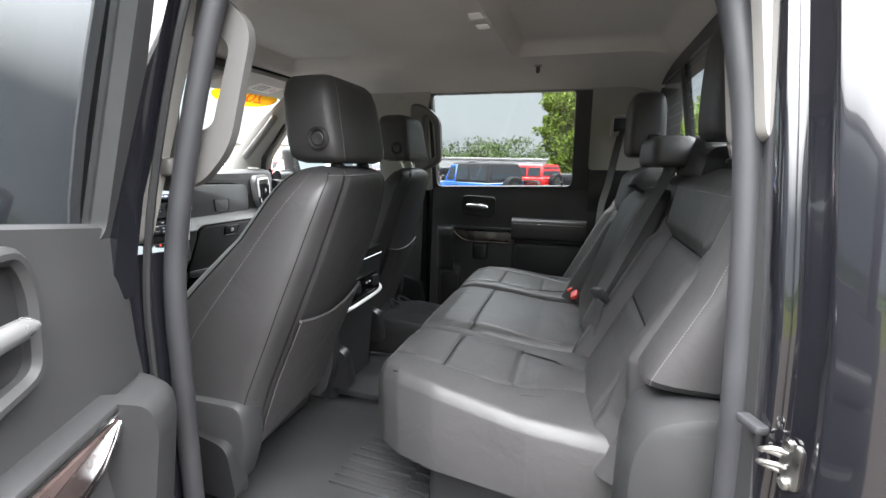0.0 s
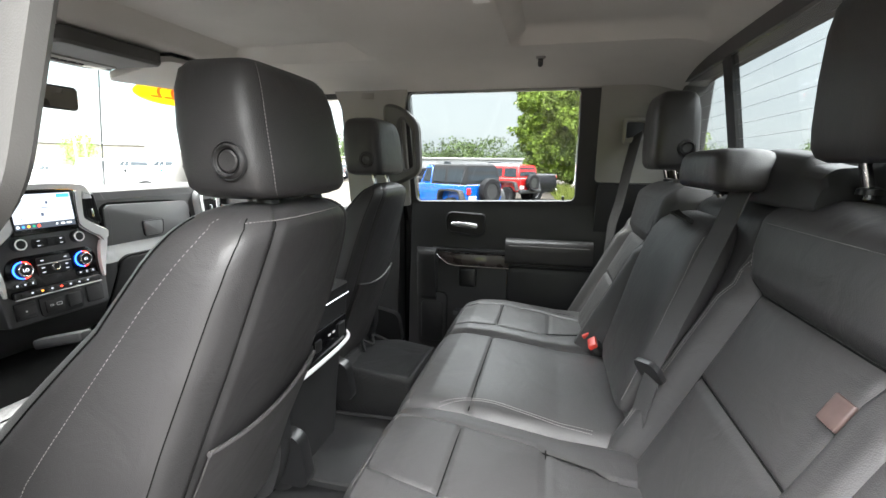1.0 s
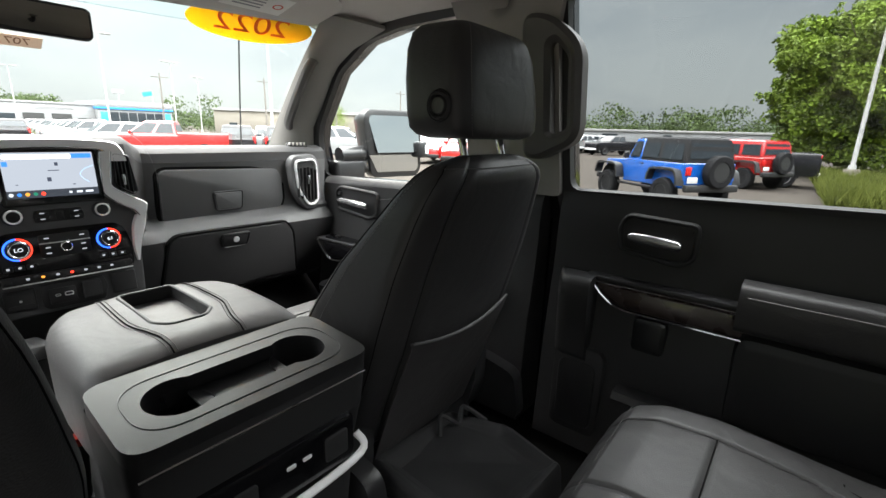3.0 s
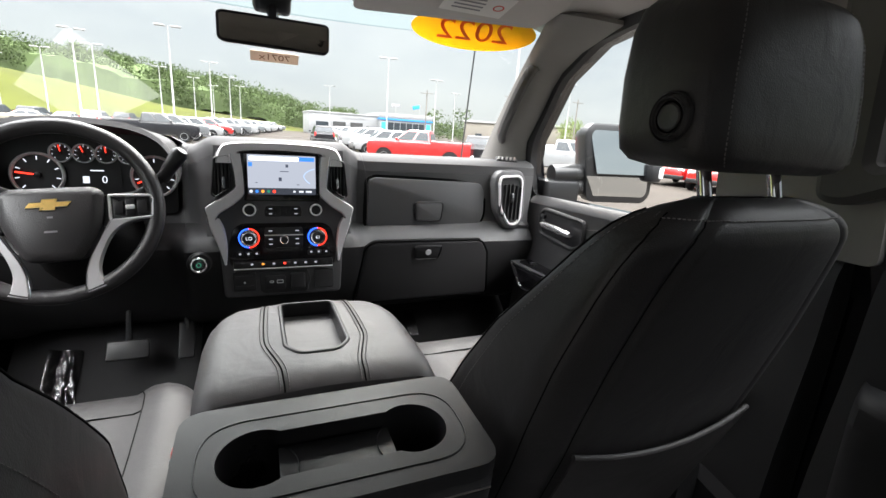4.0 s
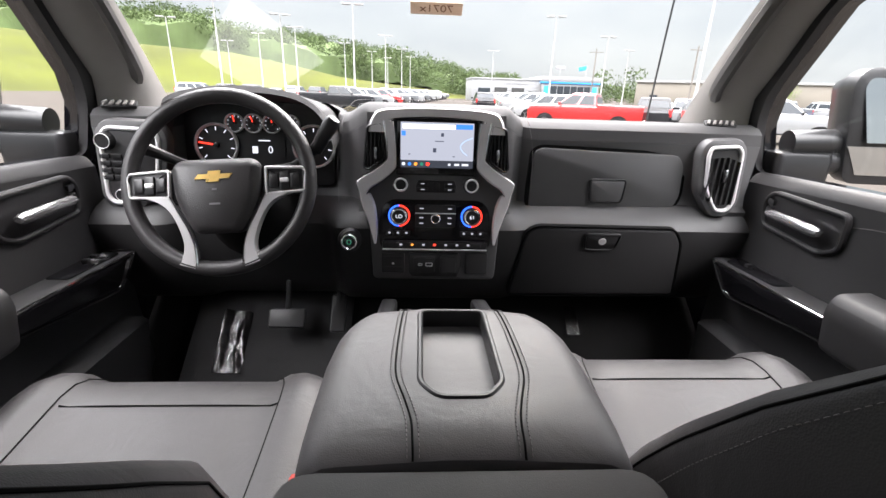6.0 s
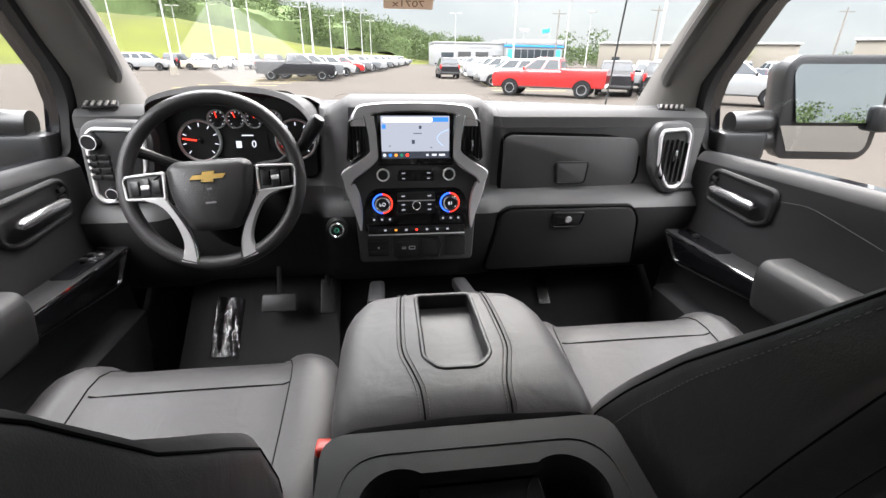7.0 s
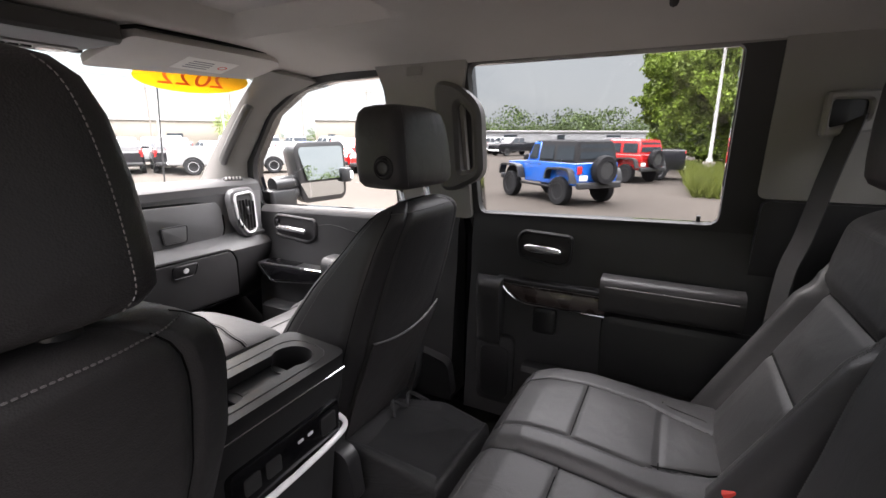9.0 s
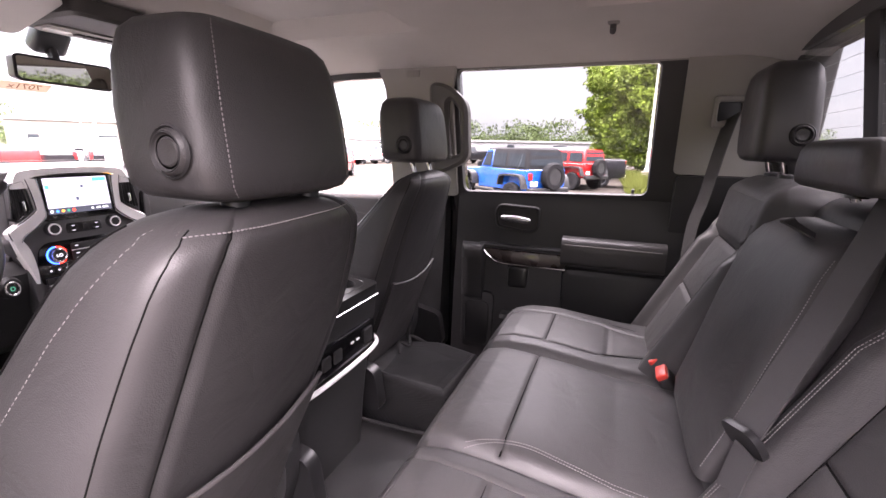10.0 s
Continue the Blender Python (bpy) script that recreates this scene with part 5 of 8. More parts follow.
part("tongue", ring(rpoly([(-0.015, -0.060), (0.009, -0.060), (0.012, -0.018), (-0.018, -0.018)], 0.004), rpoly([(-0.008, -0.050), (0.002, -0.050), (0.003, -0.036), (-0.009, -0.036)], 0.003), 0.003, LATCH @ pose(0, 0.006, 0, 90, 0, 0)), chrome, cb, "chrome tongue")
part("webbing", strip(smooth_line([(-0.205, -0.762, 1.41), (-0.207, -0.748, 1.34), (-0.200, -0.738, 1.262)], 4), 0.046, 0.0025, (-0.35, 1, 0.2)), belt_web, cb)
part("belt_guide", skin([[Vector((x, y, z)) for y, z in rpoly([(-1.02, 1.735), (-0.945, 1.735), (-0.955, 1.76 + h * 0.5), (-0.972, 1.752 + h), (-1.02, 1.755 + h)], 0.012)] for x, h in ((-0.272, 0.028), (-0.262, 0.052), (-0.20, 0.058), (-0.185, 0.074), (-0.03, 0.088), (-0.012, 0.084), (-0.002, 0.05))]), plastic_dark, bench, "black belt guide on the shoulder of the backrest")
for s in (1,):
    rb = thing("seat_belt", "dark seat belt hanging from the rear pillar", "seat belt", group="seat belts")
    part("webbing", strip(smooth_line([(s * 0.752, -0.862, 1.925), (s * 0.740, -0.850, 1.90), (s * 0.742, -0.832, 1.80), (s * 0.742, -0.812, 1.67), (s * 0.740, -0.792, 1.58), (s * 0.738, -0.785, 1.44)], 5), 0.05, 0.003, (-s * 0.6, 1, 0)), belt_web, rb, "dark woven webbing")
    mm = side((s * 0.772, -0.848, 1.935), (0.25, -s * 1.0, 0), (0, 0.0, 1)) if s > 0 else side((s * 0.772, -0.848, 1.935), (0.25, 1.0, 0), (0, 0, 1))
    part("guide", ring(rpoly([(-0.045, -0.05), (0.05, -0.035), (0.05, 0.05), (-0.045, 0.045)], 0.012), rpoly([(-0.035, -0.03), (0.035, -0.012), (0.035, 0.03), (-0.035, 0.03)], 0.01), 0.018, mm, 0.005), pillar_mat, rb, "grey belt guide")
    part("slot", prism(rpoly([(-0.035, -0.03), (0.035, -0.012), (0.035, 0.03), (-0.035, 0.03)], 0.01), 0.004, mm), plastic_black, rb, "dark slot")

# ---- centre console between the front seats ----
con = thing("centre_console", "folded centre seat console with cup holders and padded lid", "console", (-0.005, 0.35, 0.93))
con.location = (0, 0, 0)
CX = 0.006
TR = rpoly([(CX - 0.042, 0.295), (CX - 0.024, 0.272), (CX + 0.024, 0.272), (CX + 0.042, 0.295), (CX + 0.042, 0.4535), (CX - 0.042, 0.4535)], 0.008, 3)


def lid_ring(y, w, zt, zb):
    d = 0.026 if 0.271 < y < 0.455 else 0.0
    hw = lin(y, [(0.272, 0.0232), (0.295, 0.0415)])
    pts = rpoly([(CX - w, zb), (CX + w, zb), (CX + w, zt)], [0.01, 0.01, 0.035], 5)[3:]
    crown_ = lambda x: zt + 0.006 * (1 - ((x - CX) / w) ** 2)
    right = [(CX + w - 0.035 * (1 - math.cos(t)), zt - 0.035 + 0.035 * math.sin(t)) for t in span(0.0, math.pi / 2, 5)]
    inner_ = [(CX + hw + 0.002, crown_(CX + hw)), (CX + hw, crown_(CX) - d), (CX - hw, crown_(CX) - d), (CX - hw - 0.002, crown_(CX - hw))]
    left = [(2 * CX - x, z) for x, z in right][::-1]
    return [Vector((x, y, z)) for x, z in [(CX - w, zb), (CX + w, zb)] + right + inner_ + left]


lid_rows = [(0.197, 0.146, 1.450, 1.36), (0.200, 0.154, 1.460, 1.355), (0.212, 0.158, 1.468, 1.35), (0.24, 0.159, 1.472, 1.35), (0.2705, 0.159, 1.474, 1.35), (0.272, 0.159, 1.474, 1.35), (0.295, 0.159, 1.4745, 1.35), (0.36, 0.159, 1.475, 1.35), (0.41, 0.155, 1.475, 1.35), (0.44, 0.147, 1.474, 1.35), (0.4545, 0.141, 1.4725, 1.352), (0.4555, 0.1405, 1.4725, 1.352), (0.470, 0.134, 1.470, 1.355), (0.485, 0.122, 1.462, 1.36), (0.50, 0.108, 1.448, 1.37), (0.507, 0.10, 1.43, 1.375)]
lid = part("lid", skin([lid_ring(*r) for r in lid_rows]), leather_lit, con, "padded black leather lid, coloured lighter for windshield light")
part("tray_floor", prism(grow(TR, -0.0005), 0.003, pose(0, 0, 1.4545)), leather_lit, lid, "black rubber tray")
part("tray_rim", ring(grow(TR, 0.006), grow(TR, -0.001), 0.0255, pose(0, 0, 1.4565), 0.002), deck_plastic, lid, "black tray rim")
def on_lid(x, y):
    zt, w = lin(y, [(r[0], r[2]) for r in lid_rows]), lin(y, [(r[0], r[1]) for r in lid_rows])
    return Vector((CX + x, y, zt + 0.006 * (1 - (x / w) ** 2)))


for s in (-1, 1):
    course = smooth_line([(0.058, 0.497, 0), (0.066, 0.475, 0), (0.070, 0.42, 0), (0.072, 0.345, 0), (0.070, 0.305, 0), (0.060, 0.268, 0), (0.053, 0.240, 0), (0.051, 0.213, 0), (0.0505, 0.200, 0)], 6)
    part("seam", tube([on_lid(s * p.x, p.y) for p in course], 0.0011, 6), seam_dark, lid)
    for o in (0.0055, -0.0055):
        part("stitching", stitch([on_lid(s * (p.x + o), p.y) + Vector((0, 0, 0.0004)) for p in course], 0.0009), thread, lid)
# rear block with the two cup holders: a plate with one dumb-bell opening
def dumbbell(r, cx, neck, n=10):
    out = []
    for i in range(n + 1):
        t = radians(-125 + 250 * i / n)
        out.append((cx + r * math.cos(t), r * math.sin(t)))
    for i in range(n + 1):
        t = radians(55 + 250 * i / n)
        out.append((-cx + r * math.cos(t), r * math.sin(t)))
    return out


DB = [(x, y + 0.105) for x, y in dumbbell(0.040, 0.083, 0.02, 28)]
OUTP = rpoly([(-0.163, 0.028), (0.163, 0.028), (0.163, 0.193), (-0.163, 0.193)], 0.03, 5)
tilt = Matrix.Translation((CX, 0.11, 1.455)) @ pose(0, 0, 0, 4, 0, 0) @ Matrix.Translation((0, -0.11, 0))
def holder(u, v, w):
    return tilt @ Vector((u, v, w))
part("holder_top", plate_with_holes(OUTP, [DB], lambda u, v, w: holder(u, v, -w), 0.02), deck_plastic, con, "satin black cup holder deck")
part("holder_ring", ring(rrect(0.283, 0.116, 0.05, 8, 0, 0.106), rrect(0.2802, 0.1132, 0.0486, 8, 0, 0.106), 0.0012, tilt, 0.0004), plastic_black, con)
for s in (-1, 1):
    part("cup", skin([[holder(s * 0.083 + r * math.cos(t), 0.105 + r * math.sin(t), z) for t in (2 * math.pi * i / 44 for i in range(44))] for r, z in ((0.040, -0.018), (0.036, -0.075), (0.0, -0.076))], caps=False), plastic_black, con, "black cup well")
part("well_bridge", box((0.125, 0.062, 0.004), tilt @ pose(0, 0.105, -0.023), 0.001), deck_plastic, con)
part("rear_shell", skin([[Vector((x, y, z)) for x, y in rpoly([(CX - w, 0.03 + k), (CX + w, 0.03 + k), (CX + w * 0.8, 0.50), (CX - w * 0.8, 0.50)], [0.03, 0.03, 0.02, 0.02], 5)] for z, w, k in ((0.94, 0.145, 0.05), (1.1, 0.15, 0.04), (1.30, 0.158, 0.02), (1.345, 0.160, 0.01), (1.36, 0.160, 0.005))]), plastic_dark, con, "black console body")
part("rear_block", skin([[Vector((x, y, z)) for x, y in rpoly([(CX - w, 0.03 + k), (CX + w, 0.03 + k), (CX + w, 0.192), (CX - w, 0.192)], [0.03, 0.03, 0.01, 0.01], 5)] for z, w, k in ((1.36, 0.160, 0.005), (1.42, 0.163, 0.0), (1.437, 0.162, 0.001))], caps=False), plastic_dark, con, "black console back")
part("bright_line", tube([(-0.15, 0.029, 1.418), (0.155, 0.029, 1.418)], 0.002, 6), chrome, con)
fc = side((0, 0.042, 0), (1, 0, 0), (0, 0, 1))
part("socket_panel", prism(rrect(0.26, 0.075, 0.012, 4, 0, 1.322), 0.016, fc, 0.004), piano, con, "glossy black socket panel")
for x in (-0.09, -0.045):
    part("socket", prism(rrect(0.032, 0.032, 0.005, 3, x, 1.322), 0.02, fc, 0.002), plastic_dark, con)
for x in (0.02, 0.045):
    part("usb_port", prism(rrect(0.014, 0.006, 0.002, 2, x, 1.33), 0.0175, fc, 0.0005), satin, con)
part("cover_flap", prism(rrect(0.04, 0.04, 0.005, 3, 0.095, 1.322), 0.02, fc, 0.003), plastic_dark, con)
part("bright_bar", tube(smooth_line([(-0.150, 0.055, 1.262), (-0.145, 0.030, 1.268), (0.0, 0.022, 1.272), (0.145, 0.030, 1.276), (0.152, 0.05, 1.30)], 6), 0.0065, 8, flat=0.6), satin, con, "bright metal bar")


# ---- dashboard ----
dash = thing("dashboard", "black stitched dashboard with silver trimmed centre stack", "dashboard", (0, 1.05, 1.3))
dash.location = (0, 0, 0)


def hump(x):
    """How much the centre stack bulges: 1 in the middle."""
    return table(abs(x), [(0.165, 1.0), (0.235, 0.0)])


def dash_line(x):
    """The dashboard's outline at x, from the windshield down to the knees."""
    h = hump(x)
    drv = table(-x, [(0.24, 0), (0.29, 1), (0.62, 1), (0.68, 0)])
    lip = 1.712 + 0.030 * h + 0.022 * drv
    face = 1.085 - 0.026 * table(x, [(0.20, 0), (0.26, 1)]) - 0.075 * h - 0.02 * table(abs(x), [(0.6, 0), (0.84, 1)])
    back_ = 1.56 - 0.20 * (x / 0.8) ** 2
    pts = [(back_, 1.672), (1.36 - 0.1 * (x / 0.8) ** 2, 1.692 + 0.02 * h + 0.015 * drv), (1.20, lip - 0.004), (face + 0.055, lip), (face + 0.02 + 0.14 * drv, lip - 0.008), (face + 0.004 + 0.17 * drv, lip - 0.022), (face + 0.17 * drv, lip - 0.05)]
    pts += [(face + 0.005 + 0.15 * drv, 1.60), (face + 0.012 + 0.06 * drv, 1.53), (face + 0.008, 1.497), (face - 0.008, 1.487)]
    knee = 0.985 + 0.018 * table(x, [(0.2, 0), (0.26, 1)]) + 0.04 * drv
    pts += [(knee + 0.032, 1.474), (knee + 0.008, 1.458), (knee - 0.006, 1.440), (knee, 1.40), (knee + 0.04, 1.30), (knee + 0.09, 1.21), (knee + 0.16, 1.17), (1.36, 1.16)]
    return [Vector((x, y, z)) for y, z in pts]


xs = [-0.845, -0.83] + span(-0.80, -0.30, 22) + span(-0.28, 0.28, 40) + span(0.30, 0.80, 20) + [0.83, 0.845]
part("dash_top", skin([dash_line(x)[:7] for x in xs], closed=False, caps=False), dash_skin_dim, dash, "soft matt black top pad, coloured darker against overhead light")
part("dash_pad", skin([dash_line(x)[6:10] for x in xs], closed=False, caps=False), dash_skin, dash, "soft black stitched pad")
part("dash_lower", skin([dash_line(x)[9:] for x in xs], closed=False, caps=False), dash_hard, dash, "hard black lower dashboard")
part("stitching", stitch([dash_line(x)[3] + Vector((0, 0, 0.001)) for x in span(0.25, 0.80, 24)]), thread, dash)
for s in (-1, 1):
    part("stitching", stitch(smooth_line([(s * 0.245, 1.02, 1.50), (s * 0.243, 1.015, 1.60), (s * 0.235, 1.03, 1.68), (s * 0.21, 1.045, 1.735), (s * 0.17, 1.075, 1.7475), (0.0, 1.078, 1.7495)], 6)), thread, dash)
# small window vents on the corners of the top pad
for s, x0, z0 in ((1, 0.755, 1.712), (-1, -0.782, 1.716)):
    vm = pose(x0, 1.088, z0, 35, 0, -s * 14)
    wv = part("window_vent", box((0.078, 0.024, 0.010), vm, 0.003), plastic_black, dash, "small side window vent")
    for k in range(5):
        part("fin", box((0.007, 0.018, 0.008), vm @ pose(-0.029 + 0.0145 * k, 0, 0.005, 0, 0, -18), 0.002), pillar_mat, wv)
# instrument hood over the gauges, in the darkened dash colour
hood = smooth_line([(-0.675, 1.07, 1.62), (-0.665, 1.05, 1.69), (-0.64, 1.02, 1.727), (-0.55, 1.0, 1.751), (-0.45, 0.995, 1.757), (-0.35, 0.995, 1.748), (-0.29, 0.99, 1.722), (-0.262, 1.0, 1.68), (-0.252, 1.03, 1.62)], 6)
part("gauge_hood", skin([[p, p + Vector((0, 0.01, 0.012)), Vector((p.x * 0.99 - 0.005, 1.30, 1.715 + (p.z - 1.70) * 0.25)), Vector((p.x * 0.985 - 0.006, 1.22, 1.70 + (p.z - 1.70) * 0.3))] for p in hood], caps=False), dash_skin_dim, dash, "stitched hood over the gauges")
part("stitching", stitch([p + Vector((0, 0.022, 0.0125)) for p in hood]), thread, dash)

# gauges
cl = part("gauge_panel", prism(rpoly([(-0.655, 1.52), (-0.27, 1.52), (-0.27, 1.70), (-0.33, 1.75), (-0.58, 1.75), (-0.655, 1.70)], 0.02), 0.006, side((0, 1.13, 1.62), (1, 0, 0), (0, 0.12, 1)) @ Matrix.Translation((0, -1.62, 0))), plastic_black, dash, "black gauge panel")
GM = side((0, 1.122, 1.62), (1, 0, 0), (0, 0.12, 1)) @ Matrix.Translation((0, -1.62, 0))


def dial(cx, cz, r, ang):
    part("dial_ring", ring(disc(r, 28, cx, cz), disc(r * 0.88, 28, cx, cz), 0.010, GM, 0.003), satin, cl, "bright dial ring")
    part("dial_face", prism(disc(r * 0.9, 28, cx, cz), 0.002, GM), plastic_black, cl)
    ticks = bmesh.new()
    for i in range(9):
        t = radians(225 - i * 33.75)
        m = GM @ Matrix.Translation((cx + r * 0.74 * math.cos(t), cz + r * 0.74 * math.sin(t), 0.003)) @ Matrix.Rotation(t, 4, "Z")
        box((r * 0.16, r * 0.04, 0.001), m, bm=ticks)
    part("dial_marks", ticks, glow_white, cl, "white tick marks", 0)
    t = radians(ang)
    part("needle", box((r * 0.8, r * 0.07, 0.002), GM @ Matrix.Translation((cx + r * 0.38 * math.cos(t), cz + r * 0.38 * math.sin(t), 0.006)) @ Matrix.Rotation(t, 4, "Z")), glow_red, cl, "glowing red needle", 0)
    part("needle_cap", lathe([(0.0, 0.0), (r * 0.14, 0.0), (r * 0.12, 0.006), (0.0, 0.007)], 14, GM @ pose(cx, cz, 0.004)), plastic_black, cl)


dial(-0.574, 1.620, 0.057, 172)
dial(-0.322, 1.622, 0.057, 205)
for cx, a in ((-0.524, 100), (-0.476, 110), (-0.428, 95), (-0.380, 100)):
    dial(cx, 1.677, 0.0245, a)
part("info_screen", prism(rrect(0.105, 0.05, 0.004, 2, -0.45, 1.618), 0.003, GM), plastic_black, cl, "small info screen")
part("info_mark", box((0.03, 0.003, 0.001), GM @ pose(-0.45, 1.634, 0.0045)), glow_white, cl, smooth=0)
part("info_mark", box((0.014, 0.018, 0.001), GM @ pose(-0.475, 1.610, 0.0045)), glow_white, cl, smooth=0)
part("info_number", flat_text("0", 0.026, 0.0004, GM @ pose(-0.435, 1.610, 0.0045)), glow_white, cl, "white digit", 0)

# centre stack: silver surround, screen, vents, knobs
SF = side((0, 1.0, 1.6), (1, 0, 0), (0, 0.10, 1))
def st(u, v, w=0.0):
    return SF @ Matrix.Translation((u, v, w))
stack = part("instrument_panel", prism(rpoly([(-0.156, -0.29), (0.156, -0.29), (0.164, -0.14), (0.195, -0.07), (0.165, -0.03), (0.165, 0.10), (0.13, 0.128), (-0.13, 0.128), (-0.165, 0.10), (-0.165, -0.03), (-0.195, -0.07), (-0.164, -0.14)], 0.014), 0.05, st(0, 0, -0.035), 0.006), stack_grey, dash, "charcoal centre stack")
# silver band over the top and down the sides
top_o = smooth_line([(-0.163, 0.075), (-0.155, 0.108), (-0.125, 0.128), (0.0, 0.134), (0.125, 0.128), (0.155, 0.108), (0.163, 0.075)], 5)
top_i = smooth_line([(-0.115, 0.075), (-0.112, 0.095), (-0.098, 0.106), (0.0, 0.111), (0.098, 0.106), (0.112, 0.095), (0.115, 0.075)], 5)
def band(a, b, d, m, bev=0.004):
    a, b = [Vector((p[0], p[1])) for p in a], [Vector((p[0], p[1])) for p in b]
    rows = [[m @ Vector((p.x, p.y, 0)) for p in a], [m @ Vector((p.x, p.y, d - bev)) for p in a], [m @ Vector((*p.lerp(q, 0.12), d)) for p, q in zip(a, b)], [m @ Vector((*p.lerp(q, 0.88), d)) for p, q in zip(a, b)], [m @ Vector((q.x, q.y, d - bev)) for q in b], [m @ Vector((q.x, q.y, 0)) for q in b]]
    return skin(rows, closed=False, caps=False)
part("silver_trim", band(top_o, top_i, 0.026, st(0, 0), 0.005), satin, stack, "satin silver trim arch")
part("bright_edge", tube([st(0, 0, 0.0255) @ Vector((p[0], p[1], 0)) for p in top_i], 0.0014, 5), chrome, stack, "bright edge line")
for s in (-1, 1):
    a = smooth_line([(s * 0.128, 0.10), (s * 0.121, 0.06), (s * 0.118, 0.022), (s * 0.121, 0.010), (s * 0.146, -0.010), (s * 0.188, -0.036), (s * 0.191, -0.050), (s * 0.187, -0.064)], 4)
    b = smooth_line([(s * 0.102, 0.10), (s * 0.098, 0.06), (s * 0.096, 0.012), (s * 0.099, -0.010), (s * 0.126, -0.036), (s * 0.156, -0.056), (s * 0.164, -0.066), (s * 0.168, -0.072)], 4)
    part("silver_trim", band(a, b, 0.030, st(0, 0), 0.006), satin, stack, "satin silver side trim")
    for e in (a, b):
        part("bright_edge", tube([st(0, 0, 0.0285) @ Vector((p[0], p[1], 0)) for p in e], 0.0013, 5), chrome, stack)
    # the trim runs on down the flank of the panel and tapers out
    a = smooth_line([(s * 0.188, -0.062), (s * 0.182, -0.095), (s * 0.165, -0.145), (s * 0.152, -0.195)], 5)
    b = smooth_line([(s * 0.160, -0.070), (s * 0.148, -0.100), (s * 0.143, -0.150), (s * 0.147, -0.195)], 5)
    part("silver_trim", band(a, b, 0.026, st(0, 0), 0.006), satin, stack, "satin silver lower flank")
    # upright vents beside the screen
    vo = rpoly([(s * 0.126, 0.010), (s * 0.166, -0.016), (s * 0.178, -0.008), (s * 0.168, 0.09), (s * 0.13, 0.098)] if s > 0 else [(s * 0.13, 0.098), (s * 0.168, 0.09), (s * 0.178, -0.008), (s * 0.166, -0.016), (s * 0.126, 0.010)], 0.008)
    vt = part("vent", ring(vo, grow(vo, -0.005), 0.02, st(0, 0, 0.006), 0.002), plastic_black, stack, "upright air vent")
    part("vent_back", prism(grow(vo, -0.004), 0.002, st(0, 0, 0.008)), bay_dark, vt)
    for k in range(4):
        part("slat", box((0.0022, 0.092, 0.014), st(s * (0.136 + 0.009 * k), 0.045 - 0.003 * k, 0.018) @ pose(0, 0, 0, 0, s * 20, 0)), plastic_dark, vt)
    part("vent_tab", box((0.008, 0.03, 0.014), st(s * 0.146, 0.026, 0.028), 0.003), chrome, vt, "chrome vent tab")
# the screen
scr = part("screen", prism(rrect(0.196, 0.132, 0.008, 3, 0, 0.042), 0.010, st(0, 0, 0.015), 0.003), piano, stack, "lit touch screen")
part("map_image", prism(rrect(0.174, 0.088, 0.002, 2, 0, 0.056), 0.0008, st(0, 0, 0.0255)), screen_map, scr, "pale map picture", 0)
part("screen_bar", prism(rrect(0.174, 0.017, 0.001, 2, 0, 0.003), 0.0008, st(0, 0, 0.0255)), screen_bar, scr, smooth=0)
part("search_bar", prism(rrect(0.125, 0.010, 0.003, 2, -0.020, 0.090), 0.0006, st(0, 0, 0.0263)), glow("screen_pale", (0.75, 0.78, 0.95), 1.0), scr, smooth=0)
part("screen_button", prism(rrect(0.040, 0.011, 0.001, 2, 0.064, 0.091), 0.0006, st(0, 0, 0.0263)), screen_blue, scr, smooth=0)
part("screen_button", prism(rrect(0.010, 0.011, 0.001, 2, -0.08, 0.074), 0.0006, st(0, 0, 0.0263)), screen_blue, scr, smooth=0)
part("map_water", tube(smooth_line([(0.085, 0.066, 0), (0.066, 0.058, 0), (0.056, 0.046, 0), (0.062, 0.034, 0), (0.072, 0.026, 0)], 5), 0.0022, 4, st(0, 0, 0.0263), flat=0.2), screen_water, scr, smooth=0)
for u, v, w, h in ((0.012, 0.072, 0.007, 0.008), (-0.006, 0.036, 0.008, 0.010), (0.005, 0.057, 0.022, 0.002), (-0.066, 0.026, 0.005, 0.002), (0.04, 0.022, 0.006, 0.002)):
    part("map_mark", prism(rrect(w, h, 0.001, 2, u, v), 0.0005, st(0, 0, 0.0263)), screen_dark, scr, smooth=0)
for k, mm in enumerate((glow_white, screen_blue, glow_amber, glow_green, glow_red)):
    part("screen_icon", prism(disc(0.0042, 12, -0.080 + 0.0145 * k, 0.003), 0.0005, st(0, 0, 0.0263)), mm, scr, smooth=0)
for u, w in ((0.03, 0.006), (0.048, 0.012), (0.068, 0.016)):
    part("screen_text", prism(rrect(w, 0.005, 0.0005, 1, u, 0.003), 0.0005, st(0, 0, 0.0263)), glow_white, scr, smooth=0)


def knob(u, v, r, h, parent, face=None):
    k = part("knob", lathe([(0.0, 0.0), (r * 1.18, 0.0), (r * 1.15, h * 0.25), (r, h * 0.35), (r * 0.95, h * 0.95), (r * 0.8, h), (0.0, h)], 24, st(u, v, 0.014)), plastic_black, parent, "round black knob")
    part("knob_ring", ring(disc(r * 0.97, 24, u, v), disc(r * 0.72, 24, u, v), 0.002, st(0, 0, 0.013 + h), 0.0008), chrome if face is None else face, k, "bright ring")
    return k


